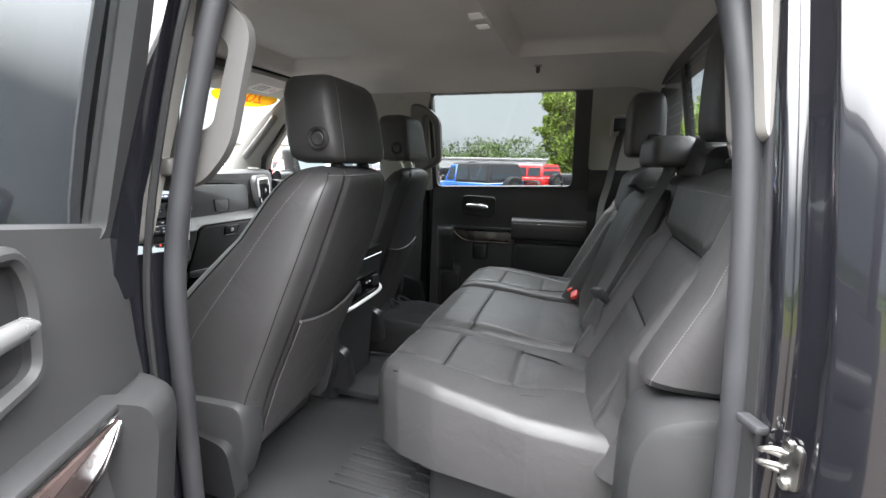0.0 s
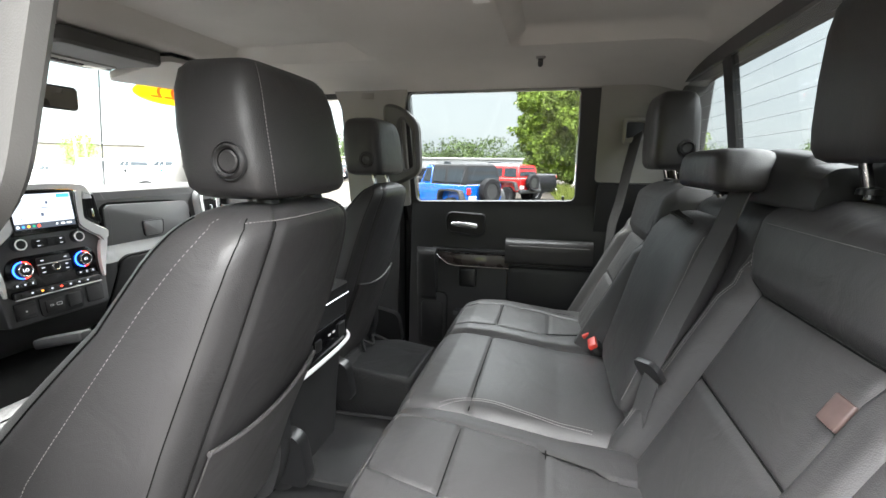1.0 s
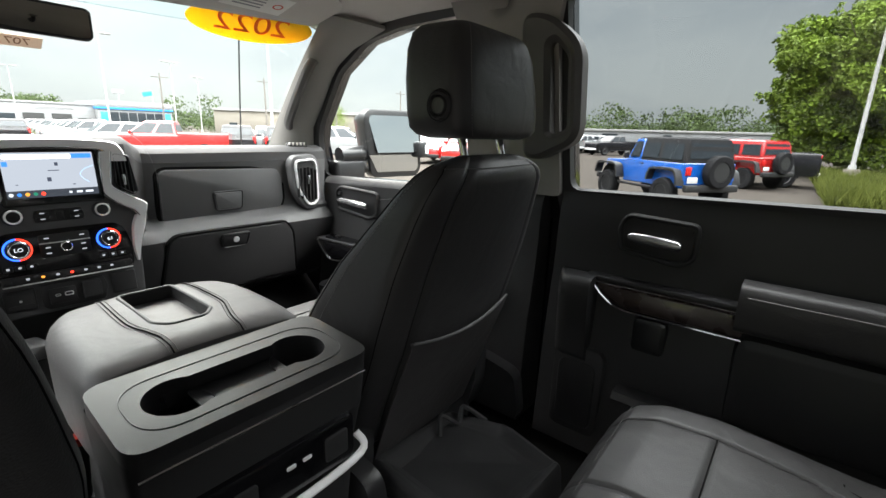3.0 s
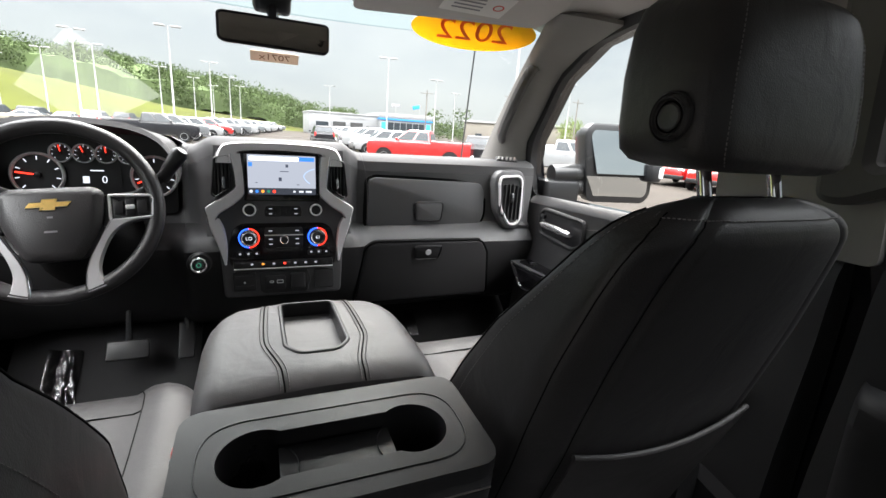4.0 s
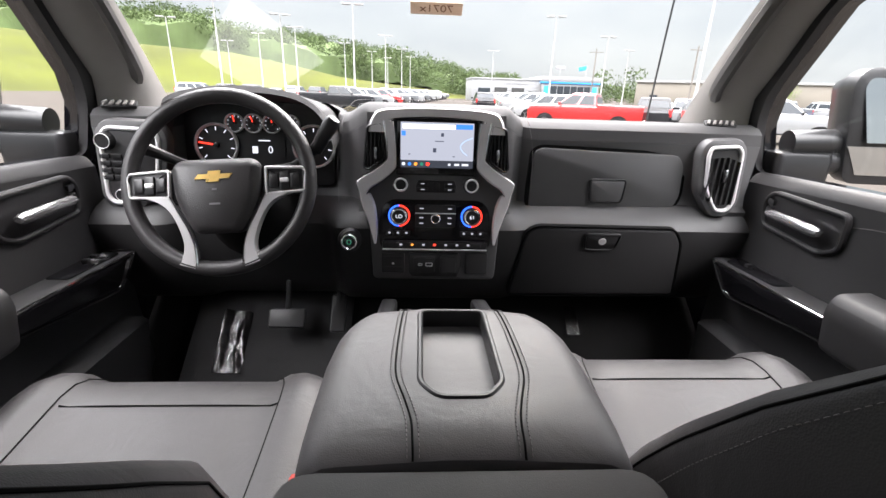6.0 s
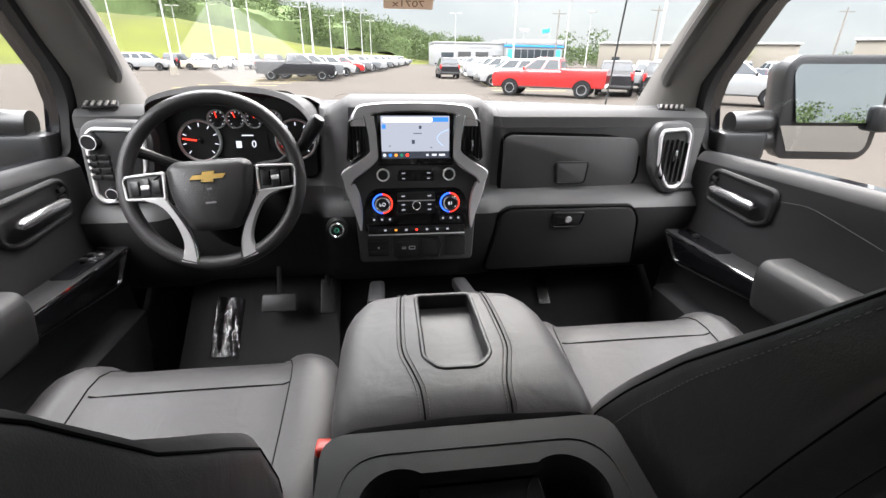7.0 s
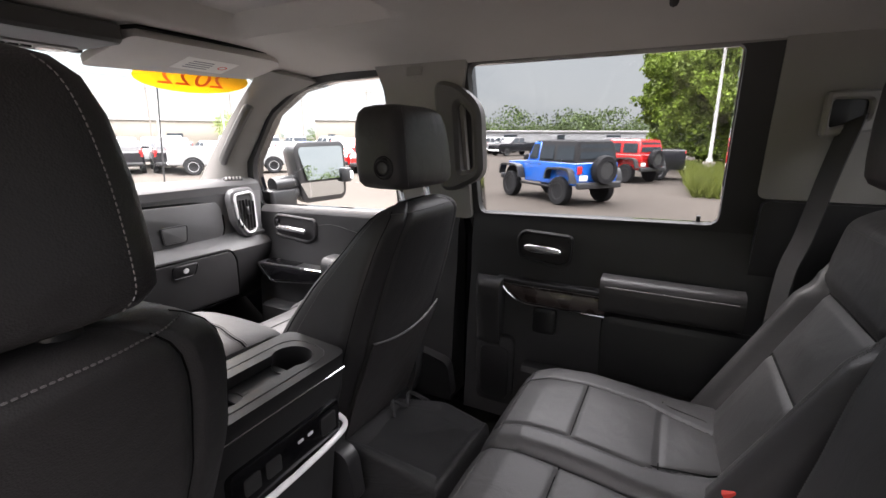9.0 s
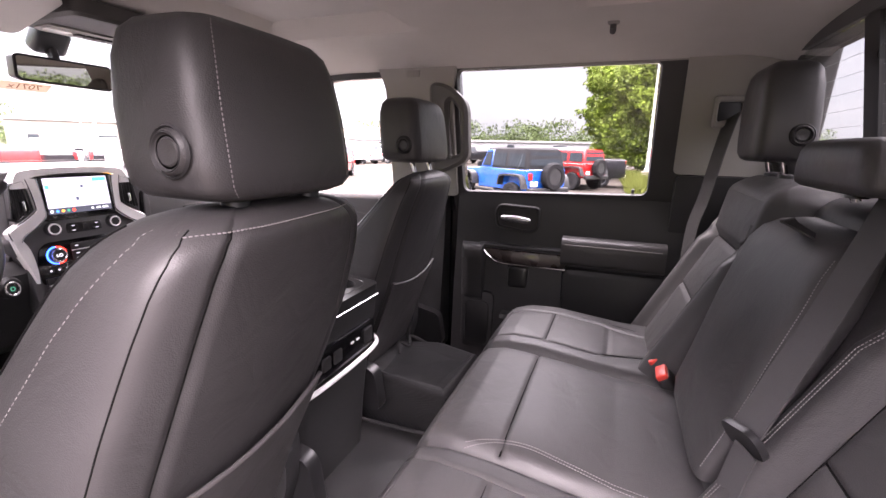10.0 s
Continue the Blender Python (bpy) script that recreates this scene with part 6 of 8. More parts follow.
for u in (-0.086, 0.086):
    knob(u, -0.047, 0.0175, 0.018, stack, satin)
part("button_panel", prism(rpoly([(-0.048, -0.066), (0.048, -0.066), (0.05, -0.05), (0.045, -0.036), (-0.045, -0.036), (-0.05, -0.05)], 0.004), 0.006, st(0, 0, 0.014), 0.002), plastic_black, stack)
for u in (-0.033, 0.0, 0.033):
    for v in ((-0.044, -0.058) if u else (-0.051,)):
        part("button", prism(rrect(0.026 if u else 0.015, 0.010 if u else 0.022, 0.002, 2, u, v), 0.003, st(0, 0, 0.020), 0.001), plastic_dark, stack)
        if u:
            part("button_print", prism(rrect(0.009, 0.0022, 0.0005, 1, u, v), 0.0004, st(0, 0, 0.0231)), glow_dim, stack, smooth=0)
# climate panel
clim = part("climate_panel", prism(rpoly([(-0.138, -0.205), (0.138, -0.205), (0.142, -0.15), (0.13, -0.10), (0.11, -0.084), (-0.11, -0.084), (-0.13, -0.10), (-0.142, -0.15)], 0.014), 0.004, st(0, 0, 0.0145), 0.001), piano, stack, "glossy black climate panel")
for u in (-0.090, 0.090):
    k = part("climate_knob", lathe([(0.0, 0.0), (0.0225, 0.0), (0.0225, 0.014), (0.020, 0.018), (0.0, 0.018)], 28, st(u, -0.124, 0.016)), plastic_black, clim, "temperature dial")
    ro, ri = disc(0.0268, 40, u, -0.124), disc(0.0236, 40, u, -0.124)
    for a0, a1, mm in ((21, 59, glow_blue), (-19, 21, glow_red)):
        idx = [i % 40 for i in range(10, 31)] if mm is glow_blue else [i % 40 for i in range(-10, 11)]
        bm = skin([[st(0, 0, 0.0195) @ Vector((*ro[i], 0)), st(0, 0, 0.0195) @ Vector((*ro[i], 0.003)), st(0, 0, 0.0195) @ Vector((*ri[i], 0.004)), st(0, 0, 0.0195) @ Vector((*ri[i], 0))] for i in idx])
        part("dial_light", bm, mm, k, "lit colour ring")
    part("dial_ring", ring(disc(0.0205, 24, u, -0.124), disc(0.016, 24, u, -0.124), 0.002, st(0, 0, 0.034), 0.0008), chrome, k)
    part("dial_mark", flat_text("LO" if u < 0 else "61", 0.013, 0.0003, st(u, -0.124, 0.0345)), glow_white, k, "white reading", 0)
part("button_block", prism(rrect(0.10, 0.056, 0.006, 3, 0, -0.124), 0.003, st(0, 0, 0.0185), 0.001), plastic_dark, clim)
part("bright_line", box((0.10, 0.0025, 0.002), st(0, -0.117, 0.0225)), satin, clim, smooth=0)
knob(0.0, -0.130, 0.0125, 0.014, clim)
for u in (-0.035, 0.035):
    for v in (-0.105, -0.128, -0.142):
        part("button_print", prism(rrect(0.010, 0.003, 0.0006, 1, u, v), 0.0004, st(0, 0, 0.0219)), glow_dim, clim, smooth=0)
for s in (-1, 1):
    for k in range(3):
        b = part("seat_button", box((0.018, 0.012, 0.004), st(s * (0.072 + 0.021 * k), -0.168, 0.0195), 0.001), plastic_dark, clim)
        part("button_print", prism(rrect(0.006, 0.005, 0.001, 1, s * (0.072 + 0.021 * k), -0.167), 0.0004, st(0, 0, 0.0216)), glow_dim, b, smooth=0)
# key row with its bright edge
part("key_panel", box((0.262, 0.020, 0.012), st(0, -0.197, 0.022), 0.003), plastic_black, stack)
part("bright_line", box((0.262, 0.0035, 0.004), st(0, -0.208, 0.028), 0.001), satin, stack)
for k in range(8):
    part("key", box((0.026, 0.013, 0.004), st(-0.101 + 0.029 * k, -0.196, 0.0285), 0.0012), plastic_dark, stack)
    if k < 7:
        part("key_print", prism(rrect(0.007, 0.005, 0.001, 1, -0.085 + 0.028 * k, -0.195), 0.0004, st(0, 0, 0.0306)), glow_amber if k == 1 else (glow_red if k == 3 else glow_dim), stack, smooth=0)
# lower bay: brake switch, sockets, cover
part("brake_switch", prism(rrect(0.058, 0.052, 0.004, 3, -0.105, -0.246), 0.006, st(0, 0, 0.014), 0.002), plastic_black, stack)
for v in (-0.232, -0.260):
    part("switch_print", prism(rrect(0.046, 0.008, 0.001, 1, -0.105, v), 0.002, st(0, 0, 0.0195)), plastic_dark, stack)
part("switch_lamp", prism(disc(0.003, 10, -0.105, -0.247), 0.0005, st(0, 0, 0.0202)), mark_white, stack, smooth=0)
part("socket_bay", prism(rpoly([(-0.066, -0.218), (0.062, -0.218), (0.07, -0.245), (0.06, -0.282), (-0.055, -0.282), (-0.066, -0.272)], 0.006), 0.006, st(0, 0, 0.014), 0.002), plastic_black, stack)
part("usb_panel", prism(rrect(0.054, 0.038, 0.003, 2, -0.026, -0.25), 0.004, st(0, 0, 0.0195), 0.001), plastic_dark, stack)
part("usb_port", ring(rrect(0.018, 0.010, 0.003, 3, -0.014, -0.248), rrect(0.014, 0.006, 0.002, 3, -0.014, -0.248), 0.0008, st(0, 0, 0.0235), 0.0002), mark_white, stack, smooth=0)
part("usb_port", ring(rrect(0.011, 0.006, 0.0028, 3, -0.036, -0.248), rrect(0.008, 0.003, 0.0014, 3, -0.036, -0.248), 0.0008, st(0, 0, 0.0235), 0.0002), mark_white, stack, smooth=0)
part("socket_lid", prism(rrect(0.040, 0.044, 0.005, 3, 0.034, -0.248), 0.008, st(0, 0, 0.0195), 0.003), plastic_dark, stack)
part("cover", prism(rrect(0.056, 0.056, 0.005, 3, 0.107, -0.246), 0.008, st(0, 0, 0.014), 0.003), plastic_dark, stack)
# the stitched outer wing of the stack and the floor bracket under it
for s in (-1, 1):
    part("bracket", box((0.04, 0.20, 0.03), pose(s * 0.112, 0.82, 1.285, -14), 0.008), plastic_dark, dash, "grey floor bracket")

# passenger side: upper and lower glove boxes
UP = rpoly([(0.252, 1.485), (0.655, 1.49), (0.668, 1.52), (0.664, 1.605), (0.645, 1.632), (0.272, 1.643), (0.254, 1.632)], 0.014)
ub = part("upper_glove_box", prism(UP, 0.022, side((0, 1.072, 0), (1, 0.012, 0), (0, 0.0, 1)), 0.005), dash_skin, dash, "upper glove box lid")
part("gap", ring(grow(UP, 0.0085), grow(UP, 0.0005), 0.018, side((0, 1.072, 0), (1, 0.012, 0), (0, 0.0, 1)), 0.001), seam_dark, dash)
latch_o = rpoly([(0.414, 1.500), (0.506, 1.500), (0.513, 1.566), (0.407, 1.566)], 0.014)
ms = side((0, 1.050, 0), (1, 0.012, 0), (0, 0.0, 1))
part("latch_frame", ring(latch_o, grow(latch_o, -0.004), 0.006, ms, 0.001), plastic_black, ub)
part("latch", prism(grow(latch_o, -0.005), 0.006, ms, 0.002), dash_skin, ub, "square pull latch")
LO = rpoly([(0.215, 1.22), (0.70, 1.22), (0.66, 1.40), (0.638, 1.432), (0.62, 1.446), (0.26, 1.450), (0.236, 1.43)], 0.016)
lm = side((0, 0.976, 1.463), (1, 0.01, 0), (0, -0.32, 1)) @ Matrix.Translation((0, -1.46, 0))
lb = part("lower_glove_box", prism(LO, 0.014, lm @ Matrix.Translation((0, 0, -0.004)), 0.008), dash_hard, dash, "lower glove box lid")
part("gap", ring(grow(LO, 0.006), grow(LO, 0.0005), 0.011, lm @ Matrix.Translation((0, 0, -0.004)), 0.001), seam_dark, dash)
latch_p = rpoly([(0.394, 1.385), (0.480, 1.385), (0.487, 1.438), (0.387, 1.438)], 0.014)
lm2 = lm @ Matrix.Translation((0, 0, 0.009))
part("latch_frame", ring(latch_p, grow(latch_p, -0.004), 0.007, lm2, 0.001), plastic_black, lb)
part("latch", prism(grow(latch_p, -0.005), 0.006, lm2, 0.002), plastic_dark, lb, "square pull latch with a lock")
part("lock", lathe([(0.0, 0.0), (0.010, 0.0), (0.010, 0.003), (0.006, 0.004), (0.0, 0.002)], 16, lm2 @ pose(0.438, 1.415, 0.006)), satin, lb, "bright key lock")
part("toe_lamp", box((0.05, 0.02, 0.01), pose(0.25, 1.22, 1.19), 0.003), lamp_lens, dash)

# outer vents with bright frames (right), switch pod (left)
def pod_outline(s):
    if s > 0:
        return rpoly([(0.693, 1.640), (0.705, 1.550), (0.745, 1.490), (0.780, 1.490), (0.796, 1.515), (0.790, 1.648), (0.775, 1.667), (0.700, 1.662)], 0.014)
    p = [(s * 0.672, 1.668), (s * 0.782, 1.672), (s * 0.802, 1.65), (s * 0.812, 1.50), (s * 0.795, 1.480), (s * 0.738, 1.483), (s * 0.676, 1.555), (s * 0.660, 1.645)]
    return rpoly(p if s < 0 else p[::-1], 0.014)
PM = side((0, 1.05, 0), (1, 0, 0), (0, 0.0, 1))
for s in (1, -1):
    po = pod_outline(s)
    pod = part("vent_pod", prism(grow(po, 0.016), 0.03, PM, 0.01), dash_skin, dash, "padded pod at the door")
    part("bright_frame", ring(po, grow(po, -0.009), 0.010, PM @ Matrix.Translation((0, 0, 0.028)), 0.003), satin, pod, "satin silver frame")
    inner = grow(po, -0.012)
    if s > 0:
        part("vent_back", prism(inner, 0.003, PM @ Matrix.Translation((0, 0, 0.028))), bay_dark, pod)
        for k in range(6):
            part("slat", box((0.002, 0.125 - 0.006 * abs(k - 3), 0.010), PM @ Matrix.Translation((0.700 + 0.0150 * k + 0.006, 1.578 - 0.002 * k, 0.035)) @ pose(0, 0, 0, 0, 20, 0)), plastic_dark, pod)
        part("vent_tab", box((0.010, 0.034, 0.012), PM @ Matrix.Translation((0.748, 1.588, 0.040)), 0.003), chrome, pod, "chrome vent tab")
    else:
        part("switch_face", prism(inner, 0.006, PM @ Matrix.Translation((0, 0, 0.028)), 0.002), plastic_dark, pod)
        for v, r in ((1.637, 0.020), (1.508, 0.016)):
            part("switch_knob", lathe([(0.0, 0.0), (r * 1.15, 0.0), (r, 0.006), (r * 0.9, 0.016), (0.0, 0.016)], 22, PM @ pose(-0.785 + (0.02 if v < 1.6 else 0), v, 0.033)), plastic_black, pod, "round light switch")
            part("knob_ring", ring(disc(r * 0.9, 22, -0.785 + (0.02 if v < 1.6 else 0), v), disc(r * 0.82, 22, -0.785 + (0.02 if v < 1.6 else 0), v), 0.002, PM @ Matrix.Translation((0, 0, 0.049)), 0.0006), satin, pod)
        for k in range(4):
            for j in (0, 1):
                part("switch_button", box((0.024, 0.012, 0.004), PM @ Matrix.Translation((-0.795 + 0.028 * j, 1.60 - 0.017 * k, 0.036)), 0.0015), plastic_black, pod)
    for k in range(5):
        part("defrost_fin", box((0.010, 0.05, 0.012), pose(s * (0.715 + 0.019 * k), 1.12, 1.70, 15, 0, 0), 0.003), plastic_black, dash, "defroster fin")

# start button, column shifter, stalk, steering wheel
part("start_surround", lathe([(0.0, 0.0), (0.030, 0.0), (0.030, 0.01), (0.024, 0.018), (0.0, 0.018)], 26, side((-0.214, 0.975, 1.412), (1, 0.25, 0), (0, 0.15, 1))), plastic_dark, dash)
sb = side((-0.214, 0.955, 1.412), (1, 0.25, 0), (0, 0.15, 1))
part("start_ring", ring(disc(0.0205, 26), disc(0.0155, 26), 0.005, sb, 0.0015), chrome, dash, "chrome ring")
part("start_button", lathe([(0.0, 0.0), (0.0155, 0.0), (0.0145, 0.003), (0.0, 0.003)], 22, sb), piano, dash, "black start button")
part("start_mark", ring(disc(0.006, 16), disc(0.0045, 16), 0.0006, sb @ Matrix.Translation((0, 0, 0.0031)), 0.0002), glow_green, dash, "green lit mark", 0)
# Near-black colour also stands for the shade behind the wheel's lower spokes.
part("column_cover", skin([[Vector((-0.455 + w * math.cos(t), y, z + h * math.sin(t))) for t in (2 * math.pi * i / 20 for i in range(20))] for y, z, w, h in ((0.868, 1.575, 0.05, 0.04), (0.895, 1.535, 0.085, 0.085), (0.98, 1.475, 0.105, 0.115), (1.12, 1.43, 0.12, 0.13))]), under_dark, dash, "steering column cover")
sh = part("shifter", tube([(-0.39, 0.955, 1.585), (-0.33, 0.93, 1.60), (-0.285, 0.91, 1.63), (-0.262, 0.90, 1.655)], [0.010, 0.009, 0.010, 0.013], 10), plastic_dark, dash, "column shift lever")
part("shifter_knob", tube([(-0.268, 0.905, 1.64), (-0.252, 0.895, 1.668), (-0.228, 0.885, 1.702), (-0.222, 0.883, 1.710)], [0.013, 0.016, 0.018, 0.012], 12), plastic_black, sh)
stk = part("stalk", tube([(-0.52, 0.925, 1.585), (-0.58, 0.915, 1.61), (-0.635, 0.905, 1.635)], [0.008, 0.010, 0.014], 10), plastic_black, dash, "wiper and signal stalk")
part("stalk_end", lathe([(0.0, 0.0), (0.013, 0.0), (0.012, 0.008), (0.0, 0.009)], 12, side((-0.635, 0.905, 1.635), (0.4, 0.2, -1), (0.3, 1, 0.0))), satin, stk)

WR = 0.185
wheel = thing("steering_wheel", "black leather steering wheel with silver spokes and gold emblem", "steering wheel", (-0.462, 0.855, 1.577))
WM = pose(0, 0, 0, 90 - 22, 0, 0) @ Matrix.Rotation(radians(4.0), 4, "Z")
part("rim", tube([(WR * math.cos(t), WR * math.sin(t), 0) for t in (2 * math.pi * i / 64 for i in range(64))], 0.0165, 12, WM, closed=True), wheel_leather, wheel, "leather rim")
hub = part("hub", skin([[WM @ Vector((x, y, z)) for x, y in grow(rpoly([(-0.046, -0.112), (0.046, -0.112), (0.062, -0.085), (0.086, -0.035), (0.092, 0.030), (0.074, 0.044), (-0.074, 0.044), (-0.092, 0.030), (-0.086, -0.035), (-0.062, -0.085)], 0.02), o)] for z, o in ((-0.02, -0.004), (0.014, 0.0), (0.024, -0.006), (0.031, -0.018))]), wheel_leather, wheel, "padded hub")
for s in (-1, 1):
    sp = rpoly([(s * 0.075, 0.026), (s * 0.155, 0.027), (s * 0.182, 0.024), (s * 0.186, -0.03), (s * 0.15, -0.036), (s * 0.115, -0.040), (s * 0.09, -0.05), (s * 0.075, -0.03)][:: s], 0.006)
    part("spoke", prism(sp, 0.012, WM @ Matrix.Translation((0, 0, -0.004)), 0.003), plastic_black, wheel, "black spoke")
    pf = rpoly([(s * 0.096, -0.036), (s * 0.180, -0.032), (s * 0.184, 0.012), (s * 0.178, 0.022), (s * 0.096, 0.026)][:: s], 0.006)
    part("pad_frame", ring(pf, grow(pf, -0.0055), 0.014, WM @ Matrix.Translation((0, 0, 0.002)), 0.002), satin, wheel, "satin silver frame round the switches")
    part("switch_pad", prism(grow(pf, -0.005), 0.010, WM @ Matrix.Translation((0, 0, 0.002)), 0.002), plastic_dark, wheel)
    for u in (0.115, 0.137, 0.159):
        part("switch_button", box((0.019, 0.030 if u != 0.137 else 0.038, 0.004), WM @ pose(s * u, -0.006, 0.0135), 0.002), plastic_black, wheel)
    part("switch_roller", box((0.018, 0.010, 0.005), WM @ pose(s * 0.137, -0.006, 0.016), 0.002), satin, wheel, "silver roller")
    lo = smooth_line([(s * 0.150, -0.034, 0), (s * 0.122, -0.043, 0), (s * 0.100, -0.062, 0), (s * 0.083, -0.095, 0), (s * 0.073, -0.130, 0), (s * 0.076, -0.155, 0), (s * 0.086, -0.171, 0)], 5)
    li = smooth_line([(s * 0.098, -0.030, 0), (s * 0.090, -0.046, 0), (s * 0.078, -0.070, 0), (s * 0.060, -0.105, 0), (s * 0.050, -0.135, 0), (s * 0.047, -0.160, 0), (s * 0.045, -0.184, 0)], 5)
    part("spoke_trim", band(lo, li, 0.016, WM, 0.004), satin_dimmed, wheel, "satin silver spoke trim, darkened against light from above")
    part("bright_edge", tube([WM @ Vector((p[0], p[1], 0.015)) for p in li], 0.0012, 5), chrome, wheel)
def emblem(g, d):
    m = WM @ Matrix.Translation((0, 0.004, 0.030))
    b = prism(grow([(-0.038, -0.0065), (0.031, -0.0065), (0.038, 0.0065), (-0.031, 0.0065)], g), d, m)
    return prism(grow([(-0.016, -0.0125), (0.011, -0.0125), (0.016, 0.0125), (-0.011, 0.0125)], g), d + 0.0004, m, bm=b)
part("emblem_edge", emblem(0.0, 0.003), chrome, hub, "bright emblem edge", 0)
part("emblem", emblem(-0.0016, 0.0045), gold, hub, "plain gold emblem", 0)
for v, w in ((-0.022, 0.010), (-0.052, 0.022)):
    part("hub_print", prism(rrect(w, 0.004, 0.0005, 1, 0, v), 0.0006, WM @ Matrix.Translation((0, 0, 0.031))), print_grey, hub, smooth=0)

# pedals
for x, w in ((-0.412, 0.12), (-0.272, 0.05)):
    pd = thing("pedal", "worn rubber foot pedal on a steel arm", "pedal", (x, 1.05 if w > 0.1 else 1.08, 1.118), group="pedals")
    part("pad", box((w * 0.85, 0.055 if w > 0.1 else 0.11, 0.014), pose(0, 0, 0.03, 50), 0.005), mat_rubber, pd, "ribbed rubber pad")
    part("arm", tube([(0, 0.01, 0.03), (0, 0.06, 0.15), (0, 0.12, 0.25)], 0.008, 8), plastic_black, pd)


# ---- things overhead and on the floor ----
for s in (1, -1):
    v = thing("sun_visor", "grey cloth sun visor folded up against the headliner", "sun visor", group="sun visors")
    VM = Matrix.Translation((0, 0.62, 2.112)) @ pose(0, 0, 0, -12.5, 0, 0) @ Matrix.Translation((0, -0.62, 0))
    pl = rpoly([(s * 0.165, 0.62), (s * 0.60, 0.615), (s * 0.645, 0.66), (s * 0.64, 0.80), (s * 0.155, 0.86)][:: s], 0.03)
    part("flap", prism(pl, 0.026, VM, 0.009), headliner_mat, v, "grey cloth flap")
    part("label", prism(rrect(0.165, 0.095, 0.003, 2, s * 0.43, 0.735), 0.0012, VM @ Matrix.Translation((0, 0, -0.0015))), label_white, v, "white warning label with fine print", 0)
    for k in range(4):
        part("label_print", prism(rrect(0.075 - 0.01 * (k == 3), 0.006, 0.0005, 1, s * 0.41, 0.760 - 0.016 * k), 0.0005, VM @ Matrix.Translation((0, 0, -0.0022))), print_grey, v, smooth=0)
    part("label_sign", ring(disc(0.014, 18, s * 0.485, 0.735), disc(0.0105, 18, s * 0.485, 0.735), 0.0005, VM @ Matrix.Translation((0, 0, -0.0022))), mark_red, v, "red warning sign", 0)
    # A dark tube paints the recess shadow along the flap's edges.
    edge = [VM @ Vector((x, y, 0.018)) for x, y in ((s * 0.150, 0.70), (s * 0.150, 0.632), (s * 0.175, 0.609), (s * 0.60, 0.604), (s * 0.642, 0.634), (s * 0.656, 0.67), (s * 0.652, 0.80))]
    part("gap", tube(edge, 0.005, 6), under_dark, v, "dark tube for the recess shadow round the flap")
    part("clip", box((0.03, 0.025, 0.035), pose(s * 0.15, 0.845, 2.105), 0.006), plastic_black, v, "black visor clip")
oc = thing("overhead_console", "grey overhead console with map lamps and switches", "overhead console", (0, 0.75, 2.11))
# Charcoal colour carries the dimness under the unlit front ceiling.
part("shell", skin([[Vector((x, y, z)) for x, y in grow(rpoly([(-0.155, -0.13), (0.155, -0.13), (0.15, 0.10), (0.12, 0.135), (-0.12, 0.135), (-0.15, 0.10)], 0.03), o)] for z, o in ((0.02, 0.0), (-0.012, 0.0), (-0.02, -0.006), (-0.022, -0.016))]), pillar_dark, oc, "shell coloured dark for the unlit ceiling")
part("switch_plate", prism(rpoly([(-0.125, 0.015), (0.125, 0.015), (0.12, 0.095), (0.10, 0.11), (-0.10, 0.11), (-0.12, 0.095)], 0.012), 0.004, Matrix.Translation((0, 0, -0.026)), 0.001), pillar_mat, oc, "grey switch plate")
for s in (-1, 1):
    part("map_lamp", prism(rrect(0.055, 0.035, 0.01, 3, s * 0.085, 0.06), 0.004, Matrix.Translation((0, 0, -0.029)), 0.001), lamp_lens, oc, "clear map lamp")
for u in (-0.035, -0.012, 0.012, 0.035):
    part("lamp_switch", box((0.018, 0.022, 0.005), pose(u, 0.06, -0.028), 0.0015), plastic_dark, oc)
dl = thing("dome_lamp", "small twin dome lamp with clear lenses", "ceiling lamp", (-0.105, -0.393, 2.158))
part("base", box((0.16, 0.06, 0.016), pose(0, 0, -0.002), 0.006), pillar_mat, dl)
for u in (-0.047, 0.047):
    part("lens", prism(rrect(0.05, 0.036, 0.008, 3, u, 0), 0.004, Matrix.Translation((0, 0, -0.013)), 0.001), lamp_lens, dl, "clear lens")
hk = thing("coat_hook", "small grey coat hook on the headliner edge", "hook", (0.47, -0.504, 2.145), group="coat hooks")
part("plate", box((0.028, 0.030, 0.014), pose(0, 0, -0.002), 0.005), pillar_mat, hk)
part("hook", tube(smooth_line([(0, 0, -0.006), (-0.002, 0.0, -0.022), (-0.010, 0, -0.028), (-0.016, 0, -0.020)], 4), 0.008, 8), pillar_dark, hk)
sp = solid("airbag_badge", prism(rrect(0.055, 0.045, 0.006, 3), 0.003, side((0.745, 0.20, 2.085), (0, -1, 0), (0.3, 0, 1)), 0.001), pillar_mat, "small moulded badge on the middle pillar", "badge")

rm = thing("rearview_mirror", "black framed rearview mirror on the windshield", "mirror", (-0.012, 0.935, 1.995))
rm.rotation_euler = (radians(1.8), 0, radians(3.5))
mo = rpoly([(-0.128, -0.026), (-0.115, -0.034), (0.118, -0.036), (0.128, -0.026), (0.128, 0.030), (0.118, 0.036), (-0.118, 0.034), (-0.128, 0.028)], 0.008)
fm = side((0, 0, 0), (1, 0, 0), (0, 0, 1))
part("housing", skin([[fm @ Vector((x, y, z)) for x, y in grow(mo, o)] for z, o in ((-0.03, -0.02), (-0.02, -0.004), (0.0, 0.0), (0.012, 0.0), (0.014, -0.003))]), plastic_black, rm, "black housing")
part("glass", prism(grow(mo, -0.006), 0.002, fm @ Matrix.Translation((0, 0, 0.0135))), mirror_dark, rm, "dimmed mirror glass", 0)
